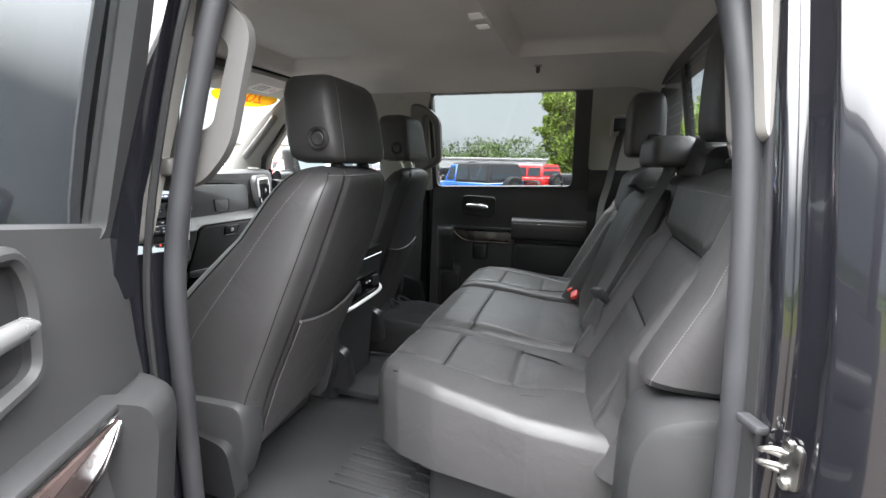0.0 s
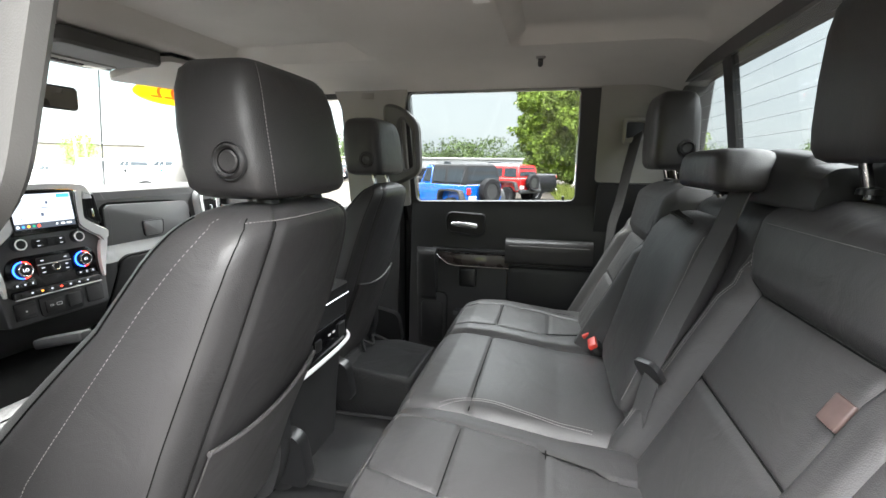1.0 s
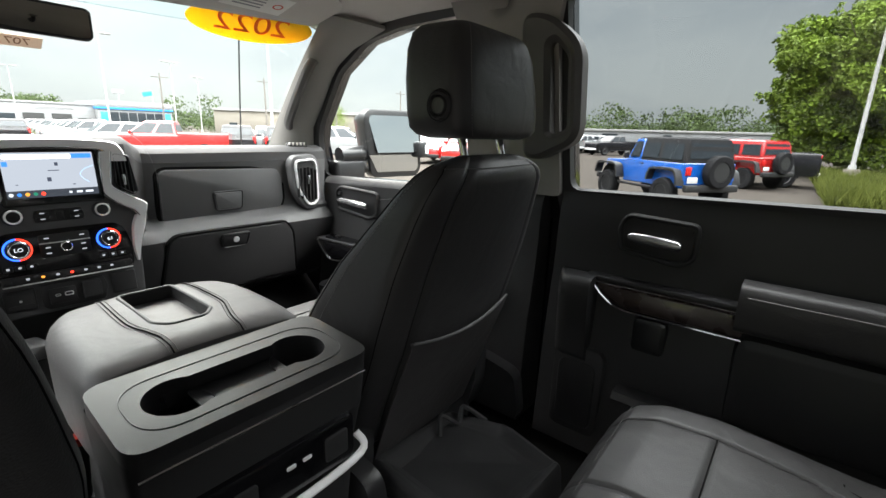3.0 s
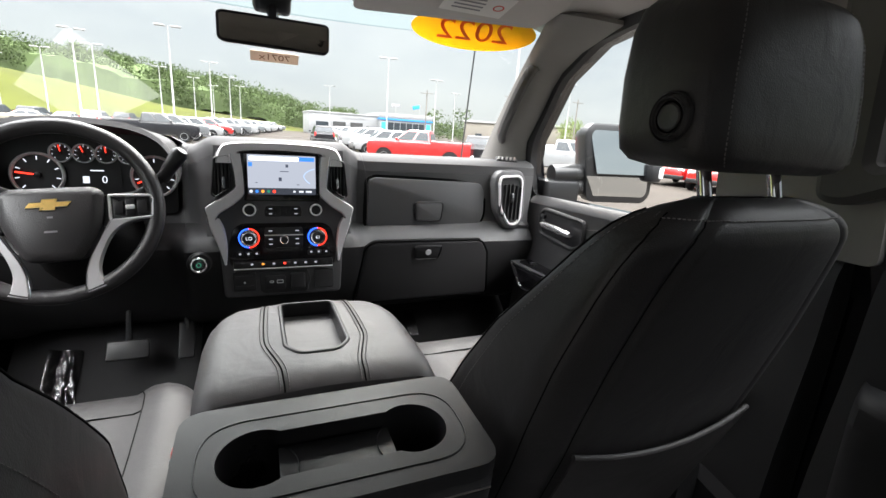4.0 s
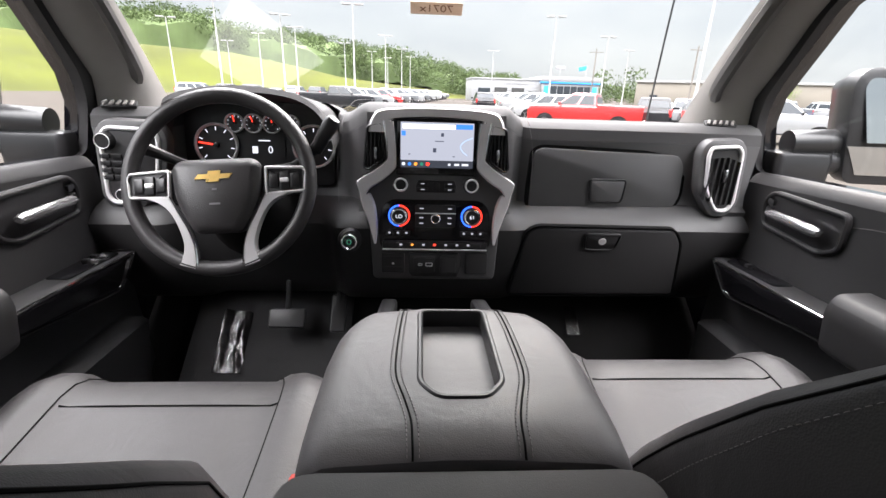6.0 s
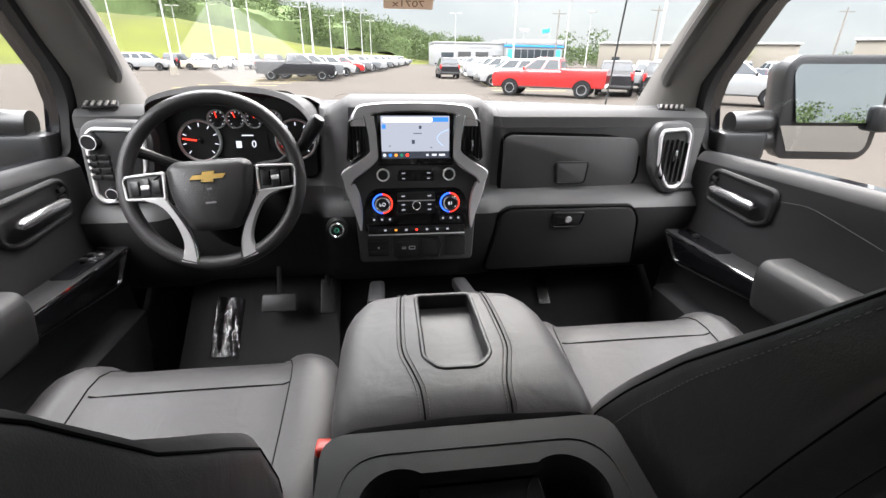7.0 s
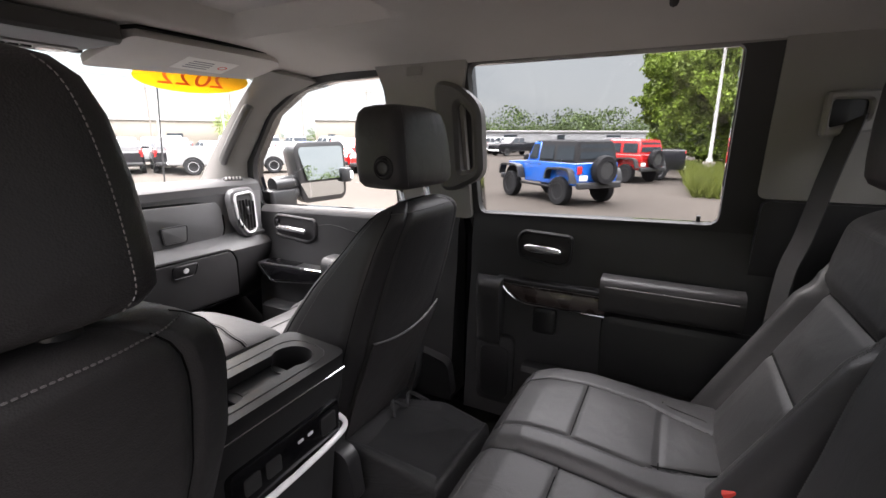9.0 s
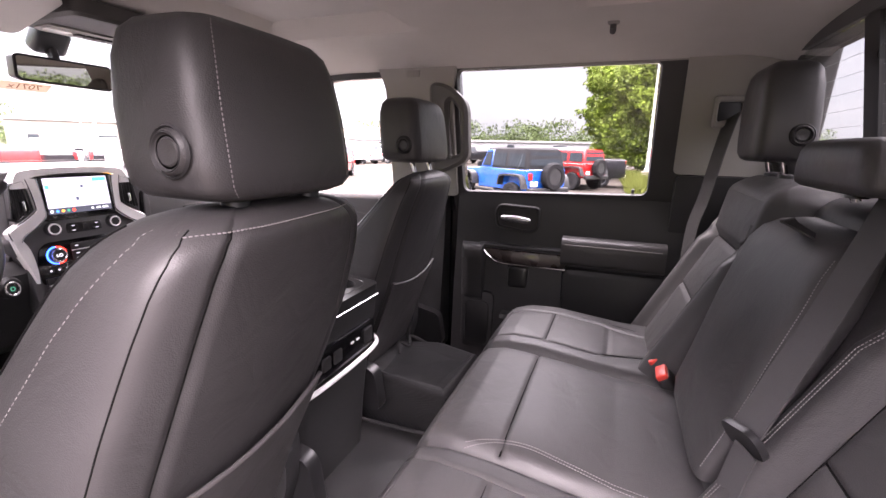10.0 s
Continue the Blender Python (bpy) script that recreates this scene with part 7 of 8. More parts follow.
part("stem", tube([(0.0, 0.02, 0.0), (0.0, 0.03, 0.03), (0.0, 0.045, 0.075)], 0.014, 10), plastic_black, rm, "black stem")
part("sensor_box", box((0.09, 0.05, 0.075), pose(0, 0.045, 0.09, 35), 0.012), plastic_black, rm, "black sensor box")

# stickers on the inside of the windshield
def glass_m(x, v, roll=0.0):
    a, b, c = shield(x, v, 0), shield(x + 0.02, v, 0), shield(x, v + 0.03, 0)
    m = side(a, b - a, c - a)
    return m @ Matrix.Translation((0, 0, 0.008)) @ Matrix.Rotation(radians(roll), 4, "Z")
ys = thing("windshield_sticker", "yellow oval sticker with the red year seen in reverse", "sticker", group="windshield stickers")
gm = glass_m(0.585, 0.900, -2)
part("oval", prism([(0.175 * math.cos(t), 0.073 * math.sin(t)) for t in (2 * math.pi * i / 40 for i in range(40))], 0.0008, gm), sticker_yellow, ys, "yellow oval", 0)
part("lettering", flat_text("2022", 0.105, 0.0004, gm @ Matrix.Translation((0, -0.002, 0.0016)), mirror=True), sticker_red, ys, "red year", 0)
ts = thing("windshield_sticker", "small tan sticker with brown handwriting in reverse", "sticker", group="windshield stickers")
gt = glass_m(-0.005, 0.645, 0)
part("paper", prism(rrect(0.13, 0.042, 0.002, 2), 0.0008, gt), sticker_tan, ts, "tan paper", 0)
part("lettering", flat_text("7071x", 0.034, 0.0003, gt @ Matrix.Translation((0, 0, 0.0014)), mirror=True), sticker_brown, ts, "brown handwriting", 0)

# Stand-in sheet: a pale diamond reflection in the glass, painted as haze.
hf = thing("glass_reflection", "faint hazy square painted as a reflection in the windshield", "film")
hz_ = [shield(x, v) + Vector((0, -0.012, -0.008)) for x, v in ((-0.66, 0.35), (-0.51, 0.66), (-0.335, 0.36), (-0.53, 0.14))]
hq = bmesh.new()
hq.faces.new([hq.verts.new(p) for p in hz_])
part("film", thicken(hq, 0.0004), reflection_haze, hf, "pale haze painted as a reflection", 0).visible_shadow = False

# rubber floor liners and a bag on the rear floor
fl = thing("floor_liner", "black rubber floor liner with raised ribs", "floor mat", (-0.42, -0.12, 0.93), group="floor liners")
lo = rpoly([(-0.34, -0.30), (0.30, -0.30), (0.36, 0.05), (0.34, 0.34), (-0.34, 0.36)], 0.06)
part("tray", prism(lo, 0.012, pose(0, 0, 0.0), 0.004), mat_rubber, fl, "black rubber tray")
part("rim", ring(grow(lo, 0.008), grow(lo, -0.006), 0.028, pose(0, 0, 0.0), 0.006), mat_rubber, fl, "raised rim")
for k in range(8):
    part("rib", box((0.007, 0.20 - 0.006 * abs(k - 4), 0.009), pose(-0.09 + 0.030 * k, -0.085 - 0.004 * k, 0.015, 0, 0, -3), 0.003), mat_rubber, fl)
    if k < 5:
        part("rib", box((0.007, 0.14, 0.009), pose(-0.06 + 0.032 * k, -0.27, 0.015, 0, 0, -6), 0.003), mat_rubber, fl)
part("groove", tube(smooth_line([(-0.10, -0.20, 0.013), (-0.02, -0.20, 0.015), (0.06, -0.195, 0.015), (0.13, -0.17, 0.015)], 5), 0.004, 6), mat_rubber, fl)
part("badge", box((0.06, 0.03, 0.004), pose(0.23, -0.22, 0.014), 0.001), plastic_black, fl)
fd = thing("floor_liner", "black rubber floor liner in the driver footwell", "floor mat", (-0.46, 0.98, 0.96), group="floor liners")
part("tray", thicken(sheet(lambda u, v: Vector((u, v, 0.012 + max(0.0, v + 0.03) * 0.8)), span(-0.24, 0.22, 8), span(-0.22, 0.30, 12)), 0.008), bag_cloth, fd, "black rubber tray")
for k in range(6):
    part("rib", tube([(-0.18, -0.16 + 0.03 * k, 0.018), (0.12, -0.16 + 0.03 * k, 0.018)], 0.004, 6), bag_cloth, fd)
fl2 = thing("floor_liner", "black rubber floor liner on the tunnel floor", "floor mat", (0.02, -0.02, 0.95), group="floor liners")
lo2 = rpoly([(-0.12, -0.26), (0.22, -0.26), (0.20, 0.22), (-0.12, 0.24)], 0.04)
part("tray", prism(lo2, 0.012, pose(0, 0, -0.002), 0.004), mat_rubber, fl2)
part("rim", ring(grow(lo2, 0.006), grow(lo2, -0.006), 0.02, pose(0, 0, -0.002), 0.004), mat_rubber, fl2)

def cloth_bag():
    bag = thing("nylon_bag", "slumped boxy black nylon bag on the rear floor", "bag", (0.43, 0.01, 0.925))
    rings = []
    base = rpoly([(-0.155, 0.165), (-0.175, -0.15), (0.12, -0.17), (0.17, 0.0), (0.12, 0.155)], 0.022, 14)
    for z, k, o in ((0.0, 0.1, -0.004), (0.012, 0.3, 0.002), (0.05, 0.7, 0.004), (0.10, 1.0, 0.0), (0.14, 1.0, -0.004), (0.160, 1.0, -0.007), (0.170, 1.0, -0.013), (0.173, 1.0, -0.022), (0.169, 1.1, -0.034), (0.164, 1.2, -0.048), (0.160, 1.2, -0.062)):
        row = []
        for x, y in grow(base, o):
            p = Vector((x, y, z))
            fold = noise.noise(Vector((x * 16, y * 16, z * 7))) * 0.010 + noise.noise(Vector((x * 34, y * 34, z * 20 + 4))) * 0.005
            sag = noise.noise(Vector((x * 9 + 3, y * 9, 1.0))) * 0.022 - abs(noise.noise(Vector((x * 19, y * 19, 5.0)))) * 0.014
            row.append(p + Vector((x, y, 0)).normalized() * fold * k + Vector((0, 0, sag * k * min(1.0, z / 0.12))))
        rings.append(row)
    part("sack", skin(rings), bag_cloth, bag, "creased black cloth", 50)
    part("drawstring", tube(smooth_line([(0.02, 0.10, 0.165), (0.05, 0.12, 0.195), (0.08, 0.09, 0.172), (0.11, 0.10, 0.198), (0.14, 0.05, 0.165)], 5), 0.006, 6), bag_cloth, bag)
    return bag


cloth_bag()
wrap = thing("floor_wrap", "crumpled clear plastic film lying over dark carpet", "plastic film", (-0.590, 1.085, 1.075))
def crumple(u, v):
    p = Vector((u * 1.0, v * 0.35, 1.0))
    return Vector((u, v, 0.012 + v * 0.8 + 0.020 * noise.noise(p * 20) + 0.010 * abs(noise.noise(p * 43)) + 0.004 * noise.noise(Vector((u, v, 0)) * 95)))
part("film", thicken(sheet(crumple, span(-0.025, 0.055, 22), span(-0.10, 0.045, 28)), 0.0006), pane("plastic_film", (0.60, 0.60, 0.61), 0.05, 0.22), wrap, "crumpled film", 60)
wrap2 = copy_thing(wrap, pose(0.44, 1.150, 1.100, 0, 0, 0) @ Matrix.Scale(0.5, 4))


# ---- this truck's own body outside the cab ----
def hull(rows, bm=None, r=0.06):
    """A body lofted along y: rows of (y, half width, bottom, top)."""
    return skin([[Vector((x, y, z)) for x, z in rpoly([(-w, b), (w, b), (w * 0.985, t), (-w * 0.985, t)], [r * 0.5, r * 0.5, r, r], 4)] for y, w, b, t in rows], bm)


own = thing("pickup_body", "black painted hood, fenders and bed of the pickup", "pickup truck")
part("hood", hull([(1.43, 0.97, 0.62, 1.60), (1.6, 0.985, 0.62, 1.60), (2.3, 0.99, 0.62, 1.575), (2.62, 0.985, 0.62, 1.54), (2.78, 0.95, 0.64, 1.44), (2.82, 0.90, 0.7, 1.2)]), paint_black, own, "black painted hood")
part("hood_vent", box((0.45, 0.10, 0.03), pose(0, 2.05, 1.59), 0.01), plastic_black, own)
part("grille", box((1.5, 0.05, 0.5), pose(0, 2.82, 1.12), 0.02), plastic_black, own)
for s in (-1, 1):
    part("headlamp", box((0.28, 0.06, 0.14), pose(s * 0.78, 2.79, 1.30), 0.02), light_clear, own)
part("antenna", tube([(0.93, 1.86, 1.58), (0.945, 1.84, 2.0), (0.965, 1.81, 2.5)], 0.004, 6), plastic_black, own, "black mast antenna")
bed = own
for s in (-1, 1):
    part("bed_side", box((0.10, 1.95, 0.95), pose(s * 0.945, -2.12, 1.12), 0.03), paint_black, bed)
part("bed_floor", box((1.8, 1.95, 0.06), pose(0, -2.12, 0.82), 0.01), under_dark, bed)
part("tailgate", box((1.8, 0.07, 0.62), pose(0, -3.07, 1.18), 0.02), paint_black, bed)
part("front_panel", box((1.8, 0.06, 0.6), pose(0, -1.17, 1.15), 0.02), paint_black, bed)
und = solid("underbody", box((1.7, 5.6, 0.2), pose(0, -0.15, 0.66), 0.05), under_dark, "black chassis under the cab", "chassis", kind="structure")


def wheel_parts(parent, x, y, r, w, rim, spokes, hub=0.6):
    """A wheel on an axle along local y; the tyre carries the rim."""
    sg = 1 if y > 0 else -1
    m = side((x, y, r), (1, 0, 0), (0, 0, 1)) if sg < 0 else side((x, y, r), (-1, 0, 0), (0, 0, 1))
    t = part("tyre", lathe([(r * hub, -w / 2), (r * 0.93, -w / 2), (r, -w * 0.36), (r, w * 0.36), (r * 0.93, w / 2), (r * (hub + 0.03), w / 2), (r * hub, w * 0.40)], 24, m), tyre_mat, parent, "black tyre")
    rm_ = skin([[m @ Vector((q * math.cos(a), q * math.sin(a), z)) for a in (2 * math.pi * j / 20 for j in range(20))] for q, z in ((r * hub, w * 0.44), (r * hub * 0.93, w * 0.40), (r * hub * 0.90, w * 0.18), (r * 0.01, w * 0.18))], caps=False)
    part("rim_dish", rm_, under_dark, t, "dark rim well")
    rm_ = skin([[m @ Vector((q * math.cos(a), q * math.sin(a), z)) for a in (2 * math.pi * j / 20 for j in range(20))] for q, z in ((r * hub, w * 0.45), (r * hub * 0.90, w * 0.44), (r * hub * 0.90, w * 0.36))], caps=False)
    for k in range(spokes):
        a = 2 * math.pi * k / spokes
        mm = m @ Matrix.Rotation(a, 4, "Z") @ Matrix.Translation((r * hub * 0.5, 0, w * 0.30))
        box((r * hub * 0.95, r * 0.13, w * 0.16), mm, 0.0, rm_)
    lathe([(0.0, w * 0.2), (r * 0.13, w * 0.2), (r * 0.13, w * 0.38), (0.0, w * 0.40)], 10, m, rm_)
    part("rim", rm_, rim, t, "spoked rim")
    return t


for s in (-1, 1):
    for y in (1.95, -2.0):
        wt = thing("truck_wheel", "black tyre on a bright rim under the pickup", "wheel", (s * 0.86, y, 0.0), group="pickup wheels")
        wt.rotation_euler = (0, 0, radians(90))
        wheel_parts(wt, 0, -s * 0.001, 0.42, 0.27, rim_alloy, 8)

# outside mirrors: tall black towing mirrors, main and wide-angle glass
for s in (1, -1):
    om = thing("towing_mirror", "tall black towing mirror with two glasses", "mirror", (s * 1.0, 1.02, 1.62), group="towing mirrors")
    om.rotation_euler = (0, 0, radians(-s * 3))
    mo = rpoly([(0.055, -0.058), (0.36, -0.062), (0.392, -0.03), (0.388, 0.235), (0.36, 0.258), (0.03, 0.254), (0.002, 0.215)], 0.03)
    mo = [(0.2 + (x - 0.2) * 0.86, 0.1 + (z - 0.1) * 0.9) for x, z in mo]
    if s < 0:
        mo = [(-x, y) for x, y in mo][::-1]
    mm = side((0, 0.0, 0.0), (1, 0, 0), (0, 0, 1))
    part("shell", skin([[mm @ Vector((x, y, z)) for x, y in grow(mo, o)] for z, o in ((-0.12, -0.05), (-0.10, -0.025), (-0.04, 0.0), (0.0, 0.002), (0.004, -0.006))]), plastic_black, om, "black shell")
    part("main_glass", prism([(x, max(y, 0.062)) for x, y in grow(mo, -0.022)], 0.003, mm @ Matrix.Translation((0, 0.16, 0.006)) @ Matrix.Rotation(radians(-4.5), 4, "X") @ Matrix.Translation((0, -0.16, 0))), mirror_glass, om, "mirror glass", 0)
    part("wide_glass", prism([(x, min(y, 0.052)) for x, y in grow(mo, -0.022)], 0.003, mm @ Matrix.Translation((0, 0, 0.0035))), mirror_glass, om, "small wide-angle glass", 0)
    part("lamp", box((0.055, 0.06, 0.075), pose(s * 0.350, -0.015, 0.075), 0.014), plastic_black, om, "black lamp housing")
    part("lamp_lens", box((0.02, 0.008, 0.04), pose(s * 0.362, -0.046, 0.075), 0.003), light_clear, om, "clear spot lamp")
    for z in (0.0, 0.05):
        part("arm", tube([(-s * 0.06, 0.05, z), (s * 0.10, 0.04, z + 0.01)], 0.034, 16), plastic_black, om, "black arm")
    part("foot", box((0.15, 0.09, 0.085), pose(-s * 0.03, 0.05, -0.012), 0.012), plastic_black, om)

# ---- ground ----
gs = sorted(set([-900, -400, -200, -120] + [round(v) for v in span(-80, 80, 64)] + [120, 200, 400, 900]))
ground = solid("ground", sheet(lambda x, y: Vector((x, y, ground_z(x, y))), gs, gs), asphalt, "pale worn asphalt car park", "ground", kind="structure")
# worn bay lines along the rows
for k in range(22):
    y = 28.6 + 2.9 * k
    for x0 in (8.0 + (y - 30) * 0.11, -9.5 + (y - 38) * 0.14):
        solid("bay_line", box((4.8, 0.11, 0.008), pose(x0 + 1.2, y, 0.004)), paint_line, "worn yellow parking bay line", "road marking", group="bay lines", kind="structure", smooth=0)


# ---- vehicles ----
def glass_quad(a, b, c, d, inset, out, bm):
    """A window set into the quad a b c d (bottom rear, bottom front, top front, top rear)."""
    ps = [Vector(p) for p in (a, b, c, d)]
    mid_ = sum(ps, Vector()) / 4
    nrm = (ps[1] - ps[0]).cross(ps[3] - ps[0]).normalized()
    if nrm.dot(Vector(out)) < 0:
        nrm.negate()
    e = []
    for i, p in enumerate(ps):
        u, v = (ps[(i + 1) % 4] - p), (ps[i - 1] - p)
        e.append(p + u.normalized() * inset + v.normalized() * inset)
    return skin([[p - nrm * 0.01 for p in e], [p + nrm * 0.012 for p in e]], bm)


def car(kind, paint, label, group=""):
    """A parked vehicle, nose along local x, standing on z = 0."""
    S = {
        "pickup": dict(L=5.85, W=0.99, r=0.41, wb=3.74, f=1.02, low=0.46, belt=1.27, hood=1.30, roof=1.92, base=(-0.75, 1.42), top=(-0.62, 0.62), rimm="alloy"),
        "suv": dict(L=5.0, W=0.97, r=0.38, wb=2.95, f=0.95, low=0.36, belt=1.16, hood=1.16, roof=1.82, base=(-2.38, 1.25), top=(-2.12, 0.42), rimm="alloy"),
        "sedan": dict(L=4.75, W=0.91, r=0.34, wb=2.78, f=0.95, low=0.26, belt=0.98, hood=0.96, roof=1.46, base=(-1.85, 1.25), top=(-1.0, 0.25), rimm="alloy"),
    }[kind]
    t = thing("parked_" + kind, label, {"pickup": "pickup truck", "suv": "suv", "sedan": "car"}[kind], group=group)
    L, W, r = S["L"], S["W"], S["r"]
    x1 = S["wb"] / 2 + S["f"]
    x0 = x1 - L
    def rows(list_):
        return skin([[Vector((x, y, z)) for y, z in rpoly([(-w, b), (w, b), (w * 1.0, (b + h) / 2 + 0.1), (w * 0.95, h), (-w * 0.95, h), (-w, (b + h) / 2 + 0.1)], [0.05, 0.05, 0.1, 0.06, 0.06, 0.1], 3)] for x, w, b, h in list_])
    hd, bl, lo = S["hood"], S["belt"], S["low"]
    if kind == "pickup":
        body = rows([(x0, W * 0.95, lo + 0.1, 1.36), (x0 + 0.08, W, lo + 0.04, 1.39), (S["base"][0] - 0.02, W, lo, 1.39), (S["base"][0], W, lo, bl), (S["base"][1] - 0.1, W, lo, bl), (S["base"][1], W, lo, hd), (x1 - 0.5, W, lo, hd - 0.03), (x1 - 0.1, W * 0.97, lo, hd - 0.10), (x1, W * 0.9, lo + 0.1, hd - 0.25)])
    else:
        tail = bl if kind == "suv" else bl + 0.03
        body = rows([(x0, W * 0.88, lo + 0.12, tail - 0.1), (x0 + 0.1, W * 0.97, lo + 0.04, tail), (S["base"][0] + 0.3, W, lo, bl), (S["base"][1] - 0.1, W, lo, bl), (S["base"][1] + 0.1, W, lo, hd), (x1 - 0.5, W * 0.98, lo, hd - 0.06), (x1 - 0.12, W * 0.92, lo, hd - 0.18), (x1, W * 0.82, lo + 0.1, hd - 0.35)])
    part("body", body, CAR_PAINT[paint], t, "glossy %s body" % paint)
    if kind == "pickup":
        # A flat dark plate paints the bed's shaded hollow; the body is closed.
        part("bed_shade_plate", box((S["base"][0] - x0 - 0.25, 2 * W - 0.24, 0.012), pose((S["base"][0] + x0) / 2, 0, 1.392)), under_dark, t, "dark plate painted as the shaded inside of the bed", 0)
    b0, b1 = S["base"]
    t0, t1 = S["top"]
    wb, wt, zr = W * 0.94, W * 0.76, S["roof"]
    cab = skin([[Vector((x, y, z)) for x, y in rpoly([(a, -w), (b, -w), (b, w), (a, w)], 0.10, 3)] for a, b, w, z in ((b0, b1, wb, bl - 0.03), (t0, t1, wt, zr - 0.06), (t0 + 0.06, t1 - 0.10, wt - 0.06, zr - 0.01), (t0 + 0.25, t1 - 0.3, wt - 0.2, zr))])
    part("cabin", cab, CAR_PAINT[paint], t, "painted roof and pillars")
    zt = zr - 0.08
    def P(k, s, v):
        """k along the base or roof, s = side, v = height share."""
        return Vector((b0 + (b1 - b0) * k, s * wb, bl)).lerp(Vector((t0 + (t1 - t0) * k, s * wt, zt)), v)
    part("windshield", glass_quad(P(1, -1, 0.08), P(1, 1, 0.08), P(1, 1, 1.0), P(1, -1, 1.0), 0.09, (1, 0, 0.5), bmesh.new()), dark_glass, t, "dark windshield", 0)
    part("rear_glass", glass_quad(P(0, -1, 0.12), P(0, 1, 0.12), P(0, 1, 1.0), P(0, -1, 1.0), 0.10, (-1, 0, 0.3), bmesh.new()), dark_glass, t, "dark rear glass", 0)
    splits = {"pickup": ((0.05, 0.46), (0.50, 0.95)), "suv": ((0.04, 0.34), (0.37, 0.63), (0.66, 0.96)), "sedan": ((0.10, 0.50), (0.53, 0.96))}[kind]
    for s in (-1, 1):
        for a, b in splits:
            part("side_glass", glass_quad(P(a, s, 0.10), P(b, s, 0.10), P(b, s, 0.97), P(a, s, 0.97), 0.03, (0, s, 0.3), bmesh.new()), dark_glass, t, "dark side glass", 0)
        part("mirror", box((0.10, 0.20, 0.16), pose(b1 - 0.28, s * (W + 0.08), bl + 0.10), 0.03), CAR_PAINT[paint] if paint != "white" else plastic_black, t)
        part("headlamp", box((0.14, 0.34, 0.17), pose(x1 - 0.09, s * W * 0.70, hd - 0.30), 0.03), light_clear, t)
        part("tail_lamp", box((0.10, 0.16, 0.38 if kind != "sedan" else 0.2), pose(x0 + 0.05, s * W * 0.86, bl - 0.12), 0.02), light_red, t, "red tail lamp")
        for xx in (x1 - S["f"], x1 - S["f"] - S["wb"]):
            part("wheel_arch", prism([(xx + (r + 0.07) * math.cos(a), r + (r + 0.07) * math.sin(a)) for a in (math.pi * i / 14 for i in range(15))] + [(xx - r - 0.07, lo), (xx + r + 0.07, lo)], 0.02, side((0, s * (W - 0.008), 0), (1, 0, 0), (0, 0, 1)) @ pose(0, 0, -0.01)), under_dark, t, smooth=0)
            wheel_parts(t, xx, s * (W - 0.10), r, 0.24, rim_alloy if paint != "black" or kind == "pickup" else rim_black, 6)
        part("door_handle", box((0.16, 0.02, 0.03), pose((b0 + b1) / 2 - 0.35, s * (W + 0.005), bl - 0.12), 0.006), CAR_PAINT[paint], t)
        part("sill", box((S["wb"] - 2 * r - 0.2, 0.06, 0.08), pose(x1 - S["f"] - S["wb"] / 2, s * (W - 0.02), lo + 0.02), 0.02), plastic_black, t)
    part("grille", box((0.05, W * 1.15, 0.26), pose(x1 - 0.03, 0, hd - 0.42), 0.02), plastic_black, t)
    part("front_bumper", box((0.14, W * 1.8, 0.22), pose(x1 - 0.05, 0, lo + 0.12), 0.05), satin if kind == "pickup" else plastic_black, t)
    part("rear_bumper", box((0.14, W * 1.84, 0.18), pose(x0 + 0.03, 0, lo + 0.14), 0.05), satin if kind == "pickup" else plastic_black, t)
    return t


